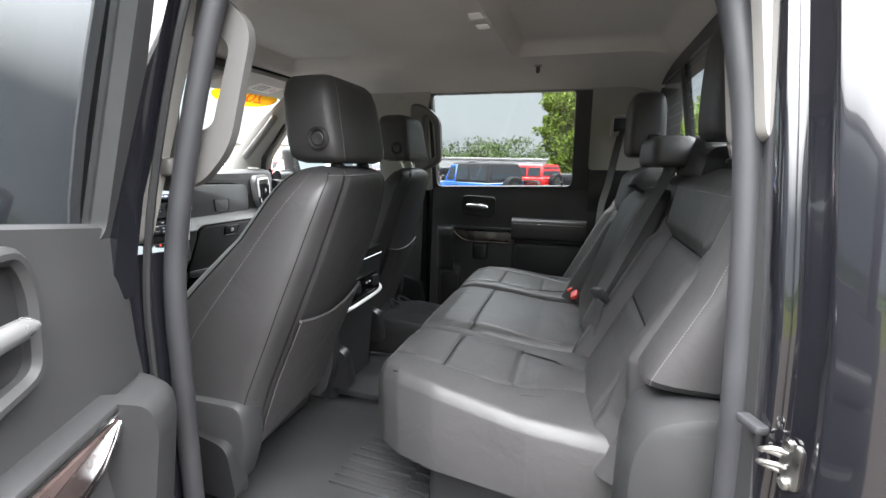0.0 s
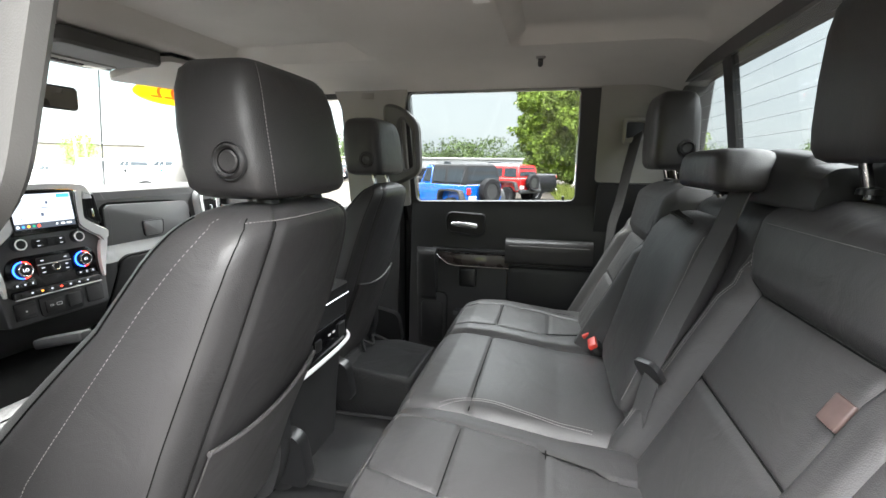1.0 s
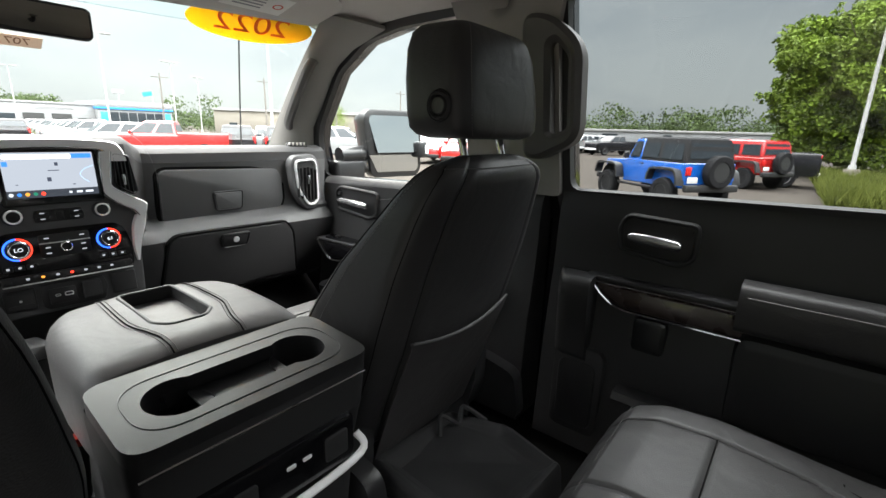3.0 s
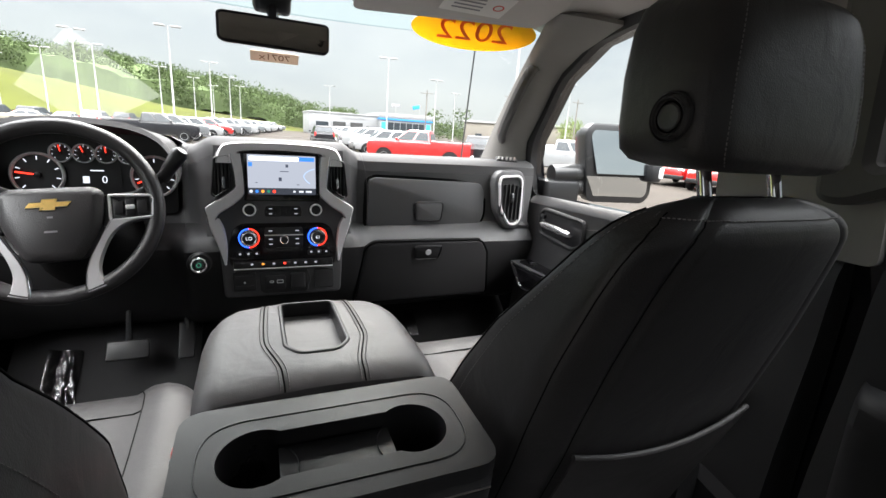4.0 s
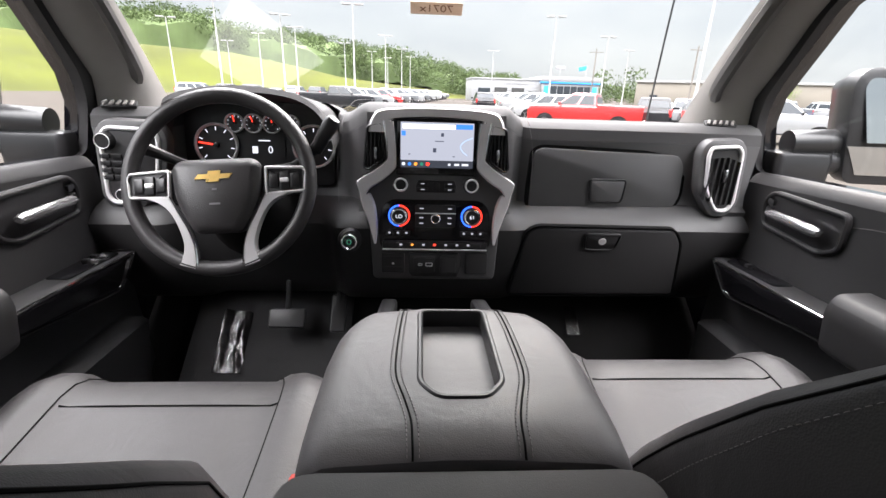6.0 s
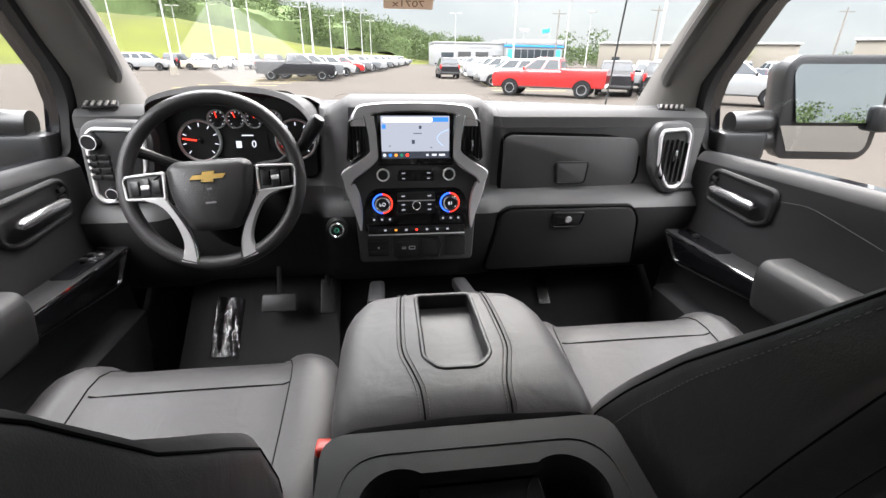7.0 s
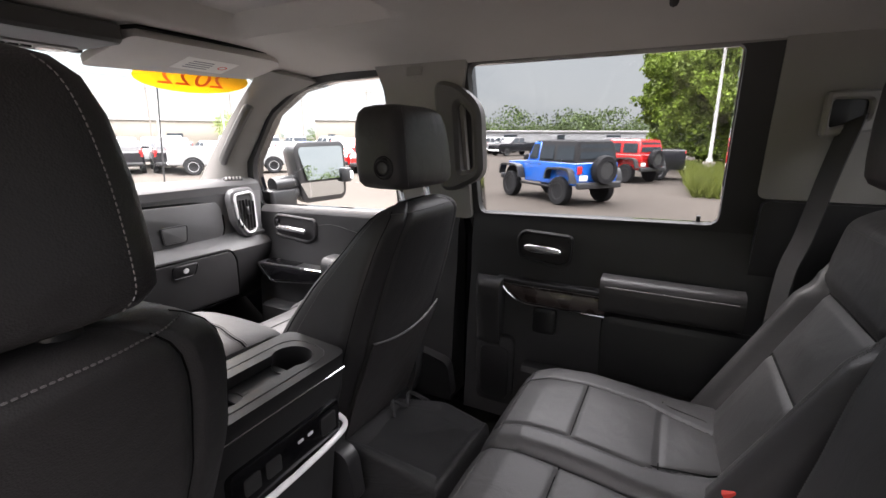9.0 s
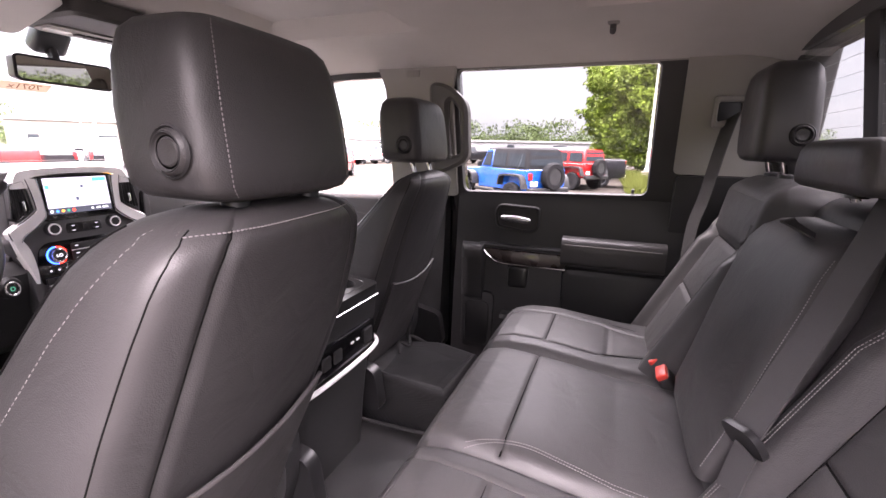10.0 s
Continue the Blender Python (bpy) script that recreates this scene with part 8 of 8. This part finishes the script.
def jeep(paint, label):
    """A short two-door off-roader with a cloth top and a spare wheel on the tail."""
    t = thing("off_road_car", label, "off-roader")
    P_ = CAR_PAINT[paint]
    def slab(list_, r=0.05):
        return skin([[Vector((x, y, z)) for y, z in rpoly([(-w, b), (w, b), (w, h), (-w, h)], r, 3)] for x, w, b, h in list_])
    part("tub", slab([(-1.72, 0.76, 0.60, 1.20), (-1.70, 0.78, 0.58, 1.22), (0.62, 0.78, 0.56, 1.22), (0.66, 0.77, 0.56, 1.20)]), P_, t, "%s painted tub" % paint)
    part("hood", slab([(0.62, 0.70, 0.70, 1.20), (1.3, 0.66, 0.72, 1.17), (1.78, 0.60, 0.74, 1.12), (1.84, 0.57, 0.78, 1.06)]), P_, t, "%s painted hood" % paint)
    part("grille", box((0.06, 1.15, 0.42), pose(1.86, 0, 0.92), 0.02), P_, t)
    for k in range(7):
        part("grille_slot", box((0.03, 0.05, 0.26), pose(1.885, -0.27 + 0.09 * k, 0.94), 0.008), plastic_black, t)
    top = skin([[Vector((x, y, z)) for x, y in rpoly([(a, -w), (b, -w), (b, w), (a, w)], 0.08, 3)] for a, b, w, z in ((-1.70, 0.02, 0.765, 1.21), (-1.66, 0.0, 0.72, 1.58), (-1.60, 0.0, 0.66, 1.80), (-1.50, -0.02, 0.58, 1.845))])
    part("soft_top" if paint == "blue" else "hard_top", top, soft_top if paint == "blue" else CAR_PAINT[paint], t, "black cloth top" if paint == "blue" else "body coloured top")
    cabf = skin([[Vector((x, y, z)) for x, y in rpoly([(a, -w), (b, -w), (b, w), (a, w)], 0.05, 3)] for a, b, w, z in ((0.0, 0.60, 0.76, 1.21), (0.0, 0.36, 0.67, 1.76), (-0.02, 0.30, 0.60, 1.80))])
    part("front_cabin", cabf, P_, t, "%s painted door frames" % paint)
    part("top_cover", skin([[Vector((x, y, z)) for x, y in rpoly([(a, -w), (b, -w), (b, w), (a, w)], 0.05, 3)] for a, b, w, z in ((-0.04, 0.33, 0.64, 1.795), (-0.04, 0.28, 0.56, 1.83))]), soft_top, t)
    part("windshield", glass_quad((0.60, -0.72, 1.24), (0.60, 0.72, 1.24), (0.365, 0.64, 1.75), (0.365, -0.64, 1.75), 0.05, (1, 0, 0.3), bmesh.new()), dark_glass, t, smooth=0)
    part("rear_glass", glass_quad((-1.70, -0.70, 1.28), (-1.70, 0.70, 1.28), (-1.61, 0.62, 1.76), (-1.61, -0.62, 1.76), 0.05, (-1, 0, 0.2), bmesh.new()), dark_glass, t, smooth=0)
    for s in (-1, 1):
        part("side_glass", glass_quad((0.02, s * 0.765, 1.25), (0.50, s * 0.765, 1.25), (0.33, s * 0.685, 1.73), (0.02, s * 0.685, 1.73), 0.03, (0, s, 0.2), bmesh.new()), dark_glass, t, smooth=0)
        part("side_glass", glass_quad((-0.72, s * 0.768, 1.27), (-0.06, s * 0.768, 1.27), (-0.06, s * 0.69, 1.70), (-0.70, s * 0.69, 1.70), 0.02, (0, s, 0.2), bmesh.new()), dark_glass, t, smooth=0)
        part("side_glass", glass_quad((-1.60, s * 0.768, 1.27), (-0.82, s * 0.768, 1.27), (-0.80, s * 0.69, 1.70), (-1.54, s * 0.69, 1.70), 0.02, (0, s, 0.2), bmesh.new()), dark_glass, t, smooth=0)
        for xx, nm in ((1.33, "front"), (-1.13, "rear")):
            arc = [(xx + 0.55, 0.72), (xx + 0.50, 0.93), (xx + 0.36, 1.04), (xx - 0.36, 1.04), (xx - 0.52, 0.90), (xx - 0.58, 0.66)]
            part("fender", strip([Vector((p.x, s * 0.86, p.y)) for p in [Vector((q[0], q[1], 0)) for q in smooth_line([(a, b, 0) for a, b in arc], 4)]], 0.24, 0.06, [Vector((p.x - xx, 0, p.y - 0.5)) for p in smooth_line([(a, b, 0) for a, b in arc], 4)]), plastic_dark, t, "dark flared fender")
            part("arch", prism([(xx + 0.44 * math.cos(a), 0.60 + 0.44 * math.sin(a)) for a in (2 * math.pi * i / 18 for i in range(18))], 0.02, side((0, s * 0.775, 0), (1, 0, 0), (0, 0, 1))), under_dark, t, smooth=0)
            wheel_parts(t, xx - (0 if nm == "front" else -0.0), s * 0.80, 0.41, 0.26, rim_black, 5)
        part("tail_lamp", box((0.07, 0.15, 0.21), pose(-1.73, s * 0.66, 1.02), 0.02), light_red, t, "square red tail lamp")
        part("side_step", box((1.5, 0.10, 0.07), pose(0.1, s * 0.80, 0.50), 0.02), plastic_black, t)
        part("mirror", box((0.08, 0.16, 0.18), pose(0.46, s * 0.90, 1.32), 0.03), plastic_black, t)
        part("headlamp", lathe([(0.0, 0.0), (0.10, 0.0), (0.09, 0.03), (0.0, 0.045)], 18, side((1.885, s * 0.42, 0.98), (0, 1, 0), (0, 0, 1))), light_clear, t)
        part("door_handle", box((0.14, 0.03, 0.03), pose(-0.10, s * 0.79, 1.12), 0.008), plastic_black, t)
    part("front_bumper", box((0.20, 1.6, 0.18), pose(1.98, 0, 0.62), 0.04), plastic_dark, t)
    part("rear_bumper", box((0.16, 1.6, 0.18), pose(-1.82, 0, 0.60), 0.04), plastic_dark, t)
    part("plate", box((0.02, 0.30, 0.15), pose(-1.75, 0.52, 0.80), 0.004), mark_white, t)
    spare = side((-1.88, -0.10, 1.02), (0, 1, 0), (0, 0, 1))
    m = spare @ Matrix.Rotation(math.pi, 4, "Y")
    ty = part("spare_tyre", lathe([(0.24, -0.12), (0.38, -0.12), (0.41, -0.08), (0.41, 0.08), (0.38, 0.12), (0.25, 0.12), (0.24, 0.08)], 26, m), tyre_mat, t, "spare wheel on the tail gate")
    rb = lathe([(0.24, 0.1), (0.22, 0.03), (0.0, 0.03)], 20, m)
    for k in range(5):
        box((0.23, 0.06, 0.05), m @ Matrix.Rotation(2 * math.pi * k / 5, 4, "Z") @ Matrix.Translation((0.12, 0, 0.07)), 0.0, rb)
    part("rim", rb, rim_black, ty)
    return t


def put(ob, x, y, heading, z=None):
    ob.matrix_basis = pose(x, y, ground_z(x, y) if z is None else z, 0, 0, heading)
    return ob


put(jeep("blue", "bright blue two-door off-roader with black soft top"), 13.94, 2.85, 52.8)
put(jeep("red", "red two-door off-roader with red hard top"), 21.9, 1.95, 56)
put(car("pickup", "red", "red crew cab pickup with bright wheels"), 8.75, 24.45, 149)
bp = put(car("pickup", "black", "black pickup parked in the lot", "parked pickups"), 23.4, 2.24, 95)
wp = put(car("pickup", "white", "white pickup parked in the lot", "parked pickups"), 15.8, 20.3, -38)
gp = put(car("pickup", "grey", "dark grey pickup parked in the row", "parked pickups"), -6.2, 41.6, 3)
rp2 = put(car("suv", "red", "red suv parked in the lot", "parked suvs"), 21.3, 17.3, 200)
bs = put(car("suv", "black", "black suv parked behind the red pickup", "parked suvs"), 13.4, 26.2, 62)
ws = put(car("suv", "white", "white suv parked in the lot", "parked suvs"), -25.8, 57.0, 5)
ss = put(car("suv", "silver", "silver suv parked in the row", "parked suvs"), 9.0, 33.0, 176)
gd = put(car("sedan", "gold", "beige sedan parked in the lot", "parked cars"), -21.0, 60.5, 2)
sd = put(car("sedan", "silver", "silver sedan parked in the row", "parked cars"), 9.3, 35.9, 176)
bd = put(car("sedan", "blue", "blue sedan parked in the row", "parked cars"), 31.0, 30.0, 200)
copy_thing(bp, pose(-6.6, 38.4, 0, 0, 0, 4))
copy_thing(bp, pose(47.0, 15.4, 0, 0, 0, 150))
copy_thing(wp, pose(48.5, 19.4, 0, 0, 0, 160))
copy_thing(rp2, pose(20.9, 14.8, ground_z(20.9, 14.8), 0, 0, 202))
copy_thing(bs, pose(15.3, 24.9, 0, 0, 0, 62))
copy_thing(bs, pose(6.2, 46.3, 0, 0, 0, 88))
copy_thing(ss, pose(17.2, 29.5, 0, 0, 0, 62))
pool = [gp, wp, bs, ss, sd, ws, gd, rp2, bp]
rnd = random.Random(5)
for k in range(24):
    y = 44.5 + 2.9 * k
    copy_thing(rnd.choice(pool[:7] if k != 3 else [rp2]), pose(-6.2 + (y - 41) * 0.14 + rnd.uniform(-0.3, 0.3), y, 0, 0, 0, rnd.uniform(0, 5)))
for k in range(22):
    y = 38.8 + 2.9 * k
    copy_thing(rnd.choice([ss, sd, ws, wp, gp]), pose(9.6 + (y - 36) * 0.11 + rnd.uniform(-0.3, 0.3), y, 0, 0, 0, 176 + rnd.uniform(-2, 2)))
for k in range(9):
    copy_thing(rnd.choice([gd, bs, ws, sd, gp]), pose(-26 + 3.0 * k + rnd.uniform(-0.3, 0.3), 66 + 0.3 * k, 0, 0, 0, 85 + rnd.uniform(-4, 4)))
for k in range(14):
    copy_thing(rnd.choice([ws, bs, sd, wp, bd, gp]), pose(22 + 2.9 * k, 41 - 0.9 * k, 0, 0, 0, 75 + rnd.uniform(-3, 3)))
for k in range(10):
    copy_thing(rnd.choice([ws, bs, sd, wp, gp]), pose(30 + 2.9 * k, 26 - 0.7 * k, 0, 0, 0, 75 + rnd.uniform(-3, 3)))

# ---- lamp posts, service poles ----
lp = thing("lamp_post", "tall white lamp post with a flat twin head", "lamp post", (-18.5, 45.5, 0), group="lamp posts")
part("post", lathe([(0.0, 0.0), (0.16, 0.0), (0.15, 0.9), (0.09, 1.0), (0.06, 9.0), (0.0, 9.02)], 10), pole_white, lp, "white tapered post")
part("foot", lathe([(0.0, 0.0), (0.32, 0.0), (0.30, 0.75), (0.0, 0.78)], 14), wall_tan, lp, "concrete foot")
for s in (-1, 1):
    part("lamp_head", box((0.85, 0.36, 0.14), pose(s * 0.62, 0, 9.0), 0.04), pole_white, lp, "flat white lamp head")
for x, y, k in ((-15.2, 54.4, 1), (-16.4, 65, 1), (-6.7, 49, 1.05), (-5.1, 70.5, 1), (-3.6, 92, 1), (-2.4, 112, 1), (-24, 74, 1), (-13, 84, 1), (-10, 100, 1), (14.8, 54, 1.1), (24, 62, 1), (13.2, 88, 1), (16.5, 27.6, 1.1), (38, 50, 1), (27.2, -1.95, 0.9), (52, 34, 1), (34, 78, 1), (-8, 118, 1), (-30, 60, 1), (-34, 88, 1)):
    q = copy_thing(lp, pose(x, y, 0, 0, 0, rnd.uniform(-20, 20)))
    q.scale = (1, 1, k)
up = thing("service_pole", "weathered wooden service pole with a cross arm", "utility pole", (42, 72, 0), group="service poles")
part("post", lathe([(0.0, 0.0), (0.16, 0.0), (0.10, 9.5), (0.0, 9.5)], 8), pole_wood, up)
part("cross_arm", box((2.4, 0.12, 0.12), pose(0, 0, 8.9)), pole_wood, up)
for x, y in ((55, 70), (68, 66), (30, 82), (-30, -42), (14, -60), (62, 46)):
    copy_thing(up, pose(x, y, 0, 0, 0, rnd.uniform(-30, 30)))

# ---- buildings ----
svc = thing("service_building", "white flat roofed service building with open bays", "building", (20.3, 112, 0))
part("wall", box((16.4, 14, 5.0), pose(0, 7, 2.5), 0.05), wall_white, svc, "white panel wall")
part("roof_edge", box((16.7, 14.3, 0.35), pose(0, 7, 5.0), 0.05), wall_white, svc)
for x, w, h in ((-5.2, 2.9, 2.9), (-1.2, 3.0, 3.1), (2.9, 3.0, 3.1), (6.4, 2.2, 2.4)):
    part("bay_door", box((w, 0.2, h), pose(x, -0.02, h / 2), 0.02), bay_dark if x > -5 else dark_glass, svc, "dark bay opening")
part("wall_sign", flat_text("Certified Service", 0.85, 0.02, Matrix.Translation((2.0, -0.06, 4.1)) @ pose(0, 0, 0, 90)), print_grey, svc, "grey wall lettering", 0)
shw = thing("showroom", "glass fronted showroom with a blue band", "building", (35.2, 110, 0))
part("wall", box((13.4, 14, 5.6), pose(0, 7, 2.8), 0.05), wall_white, shw)
part("fascia", box((13.7, 14.3, 1.1), pose(0, 6.9, 5.3), 0.05), wall_white, shw, "silver fascia")
part("blue_band", box((13.75, 14.35, 0.35), pose(0, 6.9, 4.5), 0.03), blue_sign, shw, "blue band")
for k in range(8):
    part("window", box((1.45, 0.12, 3.6), pose(-5.6 + 1.6 * k, -0.02, 2.0), 0.02), blue_sign if k in (0, 7) else dark_glass, shw, "tall shop window")
part("mast", tube([(3.6, 1, 5.6), (3.6, 1, 8.4)], 0.06, 6), pole_white, shw)
part("flag", box((1.9, 0.05, 0.9), pose(2.7, 1, 7.8, 0, -12, 0), 0.02), blue_sign, shw, "blue flag")
part("mast", tube([(-2.6, 1, 5.6), (-2.6, 1, 8.0)], 0.06, 6), pole_white, shw)
part("sign_board", box((2.2, 0.08, 0.8), pose(-2.6, 1, 7.8), 0.02), print_grey, shw, "dark sign board")
for x, y, l, h, rz, mm, lb in ((62, 92, 34, 5.0, -32, wall_tan, "long low tan building across the road"), (98, 34, 60, 3.1, -72, wall_white, "long low white building behind the lot"), (90, 62, 30, 5.5, -55, wall_tan, "low tan warehouse behind the lot")):
    hb = thing("low_building", lb, "building", (x, y, 0), group="low buildings")
    hb.rotation_euler = (0, 0, radians(rz))
    part("wall", box((l, 12, h), pose(0, 0, h / 2), 0.05), mm, hb)
    part("roof", box((l + 0.6, 12.6, 0.4), pose(0, 0, h), 0.05), pole_white, hb)
    for k in range(int(l / 9)):
        part("window", box((1.5 + 1.3 * (k % 2), 0.15, 1.1), pose(-l / 2 + 3.5 + 9 * k + 1.4 * (k % 3), -6.02, 1.9), 0.02), dark_glass, hb, "dark window")

# ---- hill, woods, near tree, grass ----
def el_grass(az):
    return lin(az, [(-100, 3.2), (-60, 3.8), (-40, 3.9), (-29, 3.4), (-21, 3.2), (-15, 2.3), (-9, 1.1), (0, 0.2), (8, -0.8), (14, -1.0)])


def el_tree(az):
    return lin(az, [(-100, 6.0), (-60, 6.6), (-31, 6.8), (-25, 7.4), (-19, 6.0), (-12, 5.7), (-7, 5.0), (-2, 4.1), (4, 2.9), (9, 2.1), (16, 1.4), (22, 1.2)])


def hill(az, r):
    e0 = lin(az, [(-100, 60), (-40, 78), (-25, 100), (0, 118), (14, 130)])
    g0 = 1.9 + 150 * math.tan(radians(el_grass(az)))
    k = table(r, [(e0, 0), (150, 1)])
    k2 = table(r, [(150, 0), (330, 1)])
    top = 1.9 + 330 * math.tan(radians(max(el_tree(az) - 1.6, 0.0)))
    return max(-0.4 + k * (max(g0, 0) + 0.4) + k2 * max(top - max(g0, 0), 0), -0.4)


hl = solid("hillside", sheet(lambda a, r: Vector((r * math.sin(radians(a)), r * math.cos(radians(a)), hill(a, r))), span(-105, 20, 80), span(56, 400, 50)), grass_mat, "mown grass hillside beyond the lot", "hill", kind="structure")


def leaves(points, bm_data, size, rg):
    """Adds one small bent leaf spray for each point."""
    vs, fs = bm_data
    for p in points:
        u = Vector((rg.gauss(0, 1), rg.gauss(0, 1), rg.gauss(0, 0.7))).normalized()
        w = u.orthogonal().normalized()
        w.rotate(Matrix.Rotation(rg.uniform(0, 6.28), 3, u))
        q = u.cross(w)
        s = size * rg.uniform(0.6, 1.4)
        n0 = len(vs)
        vs += [p - w * s, p - q * s * 0.55 + u * s * 0.2, p + w * s, p + q * s * 0.55 + u * s * 0.2]
        fs.append((n0, n0 + 1, n0 + 2, n0 + 3))


def crown(c, rx, rz, n, size, rg, data, lumps=9):
    blobs = [(Vector((rg.gauss(0, 0.5) * rx, rg.gauss(0, 0.5) * rx, rg.uniform(-0.6, 0.7) * rz)), rg.uniform(0.3, 0.55)) for _ in range(lumps)]
    pts = []
    for _ in range(n):
        b, k = rg.choice(blobs)
        d = Vector((rg.gauss(0, 1), rg.gauss(0, 1), rg.gauss(0, 1))).normalized() * (rg.random() ** 0.4)
        pts.append(Vector(c) + b + Vector((d.x * rx * k, d.y * rx * k, d.z * rz * k)))
    leaves(pts, data, size, rg)


def stuff_mesh(name, data, material, label, category):
    me = bpy.data.meshes.new(name)
    me.from_pydata([tuple(v) for v in data[0]], [], data[1])
    me.materials.append(material)
    return tagged(new(name, me), label, category, kind="stuff")


rg = random.Random(11)
woods = ([], [])
for _ in range(560):
    az = rg.uniform(-100, 18)
    r = rg.uniform(158, 330) if az < 4 else rg.uniform(140, 200)
    zt = 1.9 + r * math.tan(radians(el_tree(az) + rg.uniform(-0.8, 0.3)))
    z0 = hill(az, r)
    h = min(max(5.0, zt - z0), 15)
    x, y = r * math.sin(radians(az)), r * math.cos(radians(az))
    crown((x, y, z0 + h * 0.48), h * 0.62, h * 0.56, 780, h * 0.035, rg, woods, 14)
def canopy(az, r):
    """The closed mass of foliage between the crowns."""
    z0 = hill(az, r)
    h = min(max(5.0, 1.9 + r * math.tan(radians(el_tree(az) - 0.3)) - z0), 15)
    p = Vector((r * math.sin(radians(az)), r * math.cos(radians(az)), 0))
    return p + Vector((0, 0, z0 + h * (0.0 if r < 161 else 0.62) + 1.6 * noise.noise(p * 0.11) + 0.9 * noise.noise(p * 0.4)))


cols, rows_ = span(-100, 18, 300), [159.0, 160.9, 163] + span(168, 330, 26)
for r in rows_:
    woods[0].extend(canopy(az, r) for az in cols)
base_ = len(woods[0]) - len(cols) * len(rows_)
for i in range(len(rows_) - 1):
    for k in range(len(cols) - 1):
        a = base_ + i * len(cols) + k
        woods[1].append((a, a + 1, a + 1 + len(cols), a + len(cols)))
for _ in range(230):
    az = rg.uniform(20, 262)
    r = rg.uniform(115, 170)
    h = rg.uniform(4.5, 8.5)
    if 23 < az < 62:
        h *= 0.55
    elif 62 < az < 120:
        h *= 1.05
    crown((r * math.sin(radians(az)), r * math.cos(radians(az)), h * 0.55), h * 0.85, h * 0.55, 900, h * 0.040, rg, woods, 15)
stuff_mesh("far_woods", woods, leaf_far, "mixed green woods along the skyline", "woods")


def broad_tree(x, y, z, h, rx, n, seed, label):
    r_ = random.Random(seed)
    t = thing("tree", label, "tree", (x, y, z), group="trees")
    tr = tube([(0, 0, -0.2), (0.05, 0.02, h * 0.18), (0.0, 0.1, h * 0.38), (0.08, 0.0, h * 0.62), (0.05, 0.05, h * 0.85)], [0.24, 0.19, 0.15, 0.09, 0.03], 10)
    for k in range(13):
        a = k * 2.4
        z1 = h * (0.2 + 0.045 * k)
        e = Vector((math.cos(a) * rx * r_.uniform(0.55, 0.85), math.sin(a) * rx * r_.uniform(0.55, 0.85), z1 + h * r_.uniform(0.10, 0.25)))
        tube([(0, 0.05, z1), (e.x * 0.45, e.y * 0.45, z1 + (e.z - z1) * 0.35), tuple(e)], [0.07, 0.045, 0.012], 6, bm=tr)
    part("trunk", tr, bark, t, "grey trunk and limbs")
    d = ([], [])
    pts = []
    while len(pts) < n:
        u = Vector((r_.gauss(0, 1), r_.gauss(0, 1), r_.gauss(0, 1))).normalized()
        lobe = 0.86 + 0.34 * noise.noise(u * 1.9 + Vector((seed, 0, 0))) + 0.22 * noise.noise(u * 5.0 + Vector((0, seed, 0)))
        p = u * lobe * (0.35 + 0.65 * r_.random() ** 0.45)
        p = Vector((p.x * rx, p.y * rx, h * 0.53 + p.z * h * 0.50))
        if noise.noise(p * 0.95 + Vector((0, 0, seed))) > -0.22 and p.z > 0.35:
            pts.append(p)
    leaves(pts, d, 0.115, r_)
    me = bpy.data.meshes.new("crown")
    me.from_pydata([tuple(v) for v in d[0]], [], d[1])
    me.materials.append(leaf_mat)
    c_ = new("crown", me)
    c_.parent = t
    tagged(c_, "dense bright green foliage")
    return t


broad_tree(31.5, -2.0, 0.0, 8.8, 4.7, 76000, 3, "broad leafy green tree at the lot's edge")
broad_tree(37.5, -8.5, 0.0, 7.0, 3.6, 8000, 8, "leafy green tree behind the lot")
broad_tree(62, 92 - 12, 0.0, 7.0, 3.4, 3000, 21, "round green tree by the road")
broad_tree(58, 30, 0.0, 3.0, 2.2, 2500, 22, "low green shrub at the lot's edge")
rgg = random.Random(4)
tuft = ([], [])
for i_ in range(20000):
    a = rgg.random() ** (1 if i_ % 2 else 3)
    x, y = 16.9 + 14 * a + rgg.uniform(-0.6, 0.6), -0.55 - 5.2 * rgg.random() ** 1.2 - 0.5 * (1 - a)
    z = ground_z(x, y)
    h, w, t_ = rgg.uniform(0.25, 0.8), 0.016, rgg.uniform(0, 6.28)
    lean = Vector((rgg.gauss(0, 0.16), rgg.gauss(0, 0.16), 0))
    n0 = len(tuft[0])
    d = Vector((math.cos(t_) * w, math.sin(t_) * w, 0))
    b = Vector((x, y, z))
    tuft[0].extend([b - d, b + d, b + lean * 0.5 + Vector((0, 0, h * 0.6)) + d * 0.7, b + lean + Vector((0, 0, h))])
    tuft[1].extend([(n0, n0 + 1, n0 + 2), (n0, n0 + 2, n0 + 3)])
stuff_mesh("tall_grass", tuft, grass_blade, "tall yellow green grass at the lot's edge", "grass")
verge = solid("verge", sheet(lambda x, y: Vector((x, y, ground_z(x, y) + 0.10 * min(1, max(0, (-0.7 - y))) + 0.02)), span(17.6, 44, 20), span(-10, -1.1, 12)), grass_mat, "rough grass verge beside the lot", "verge", kind="structure")
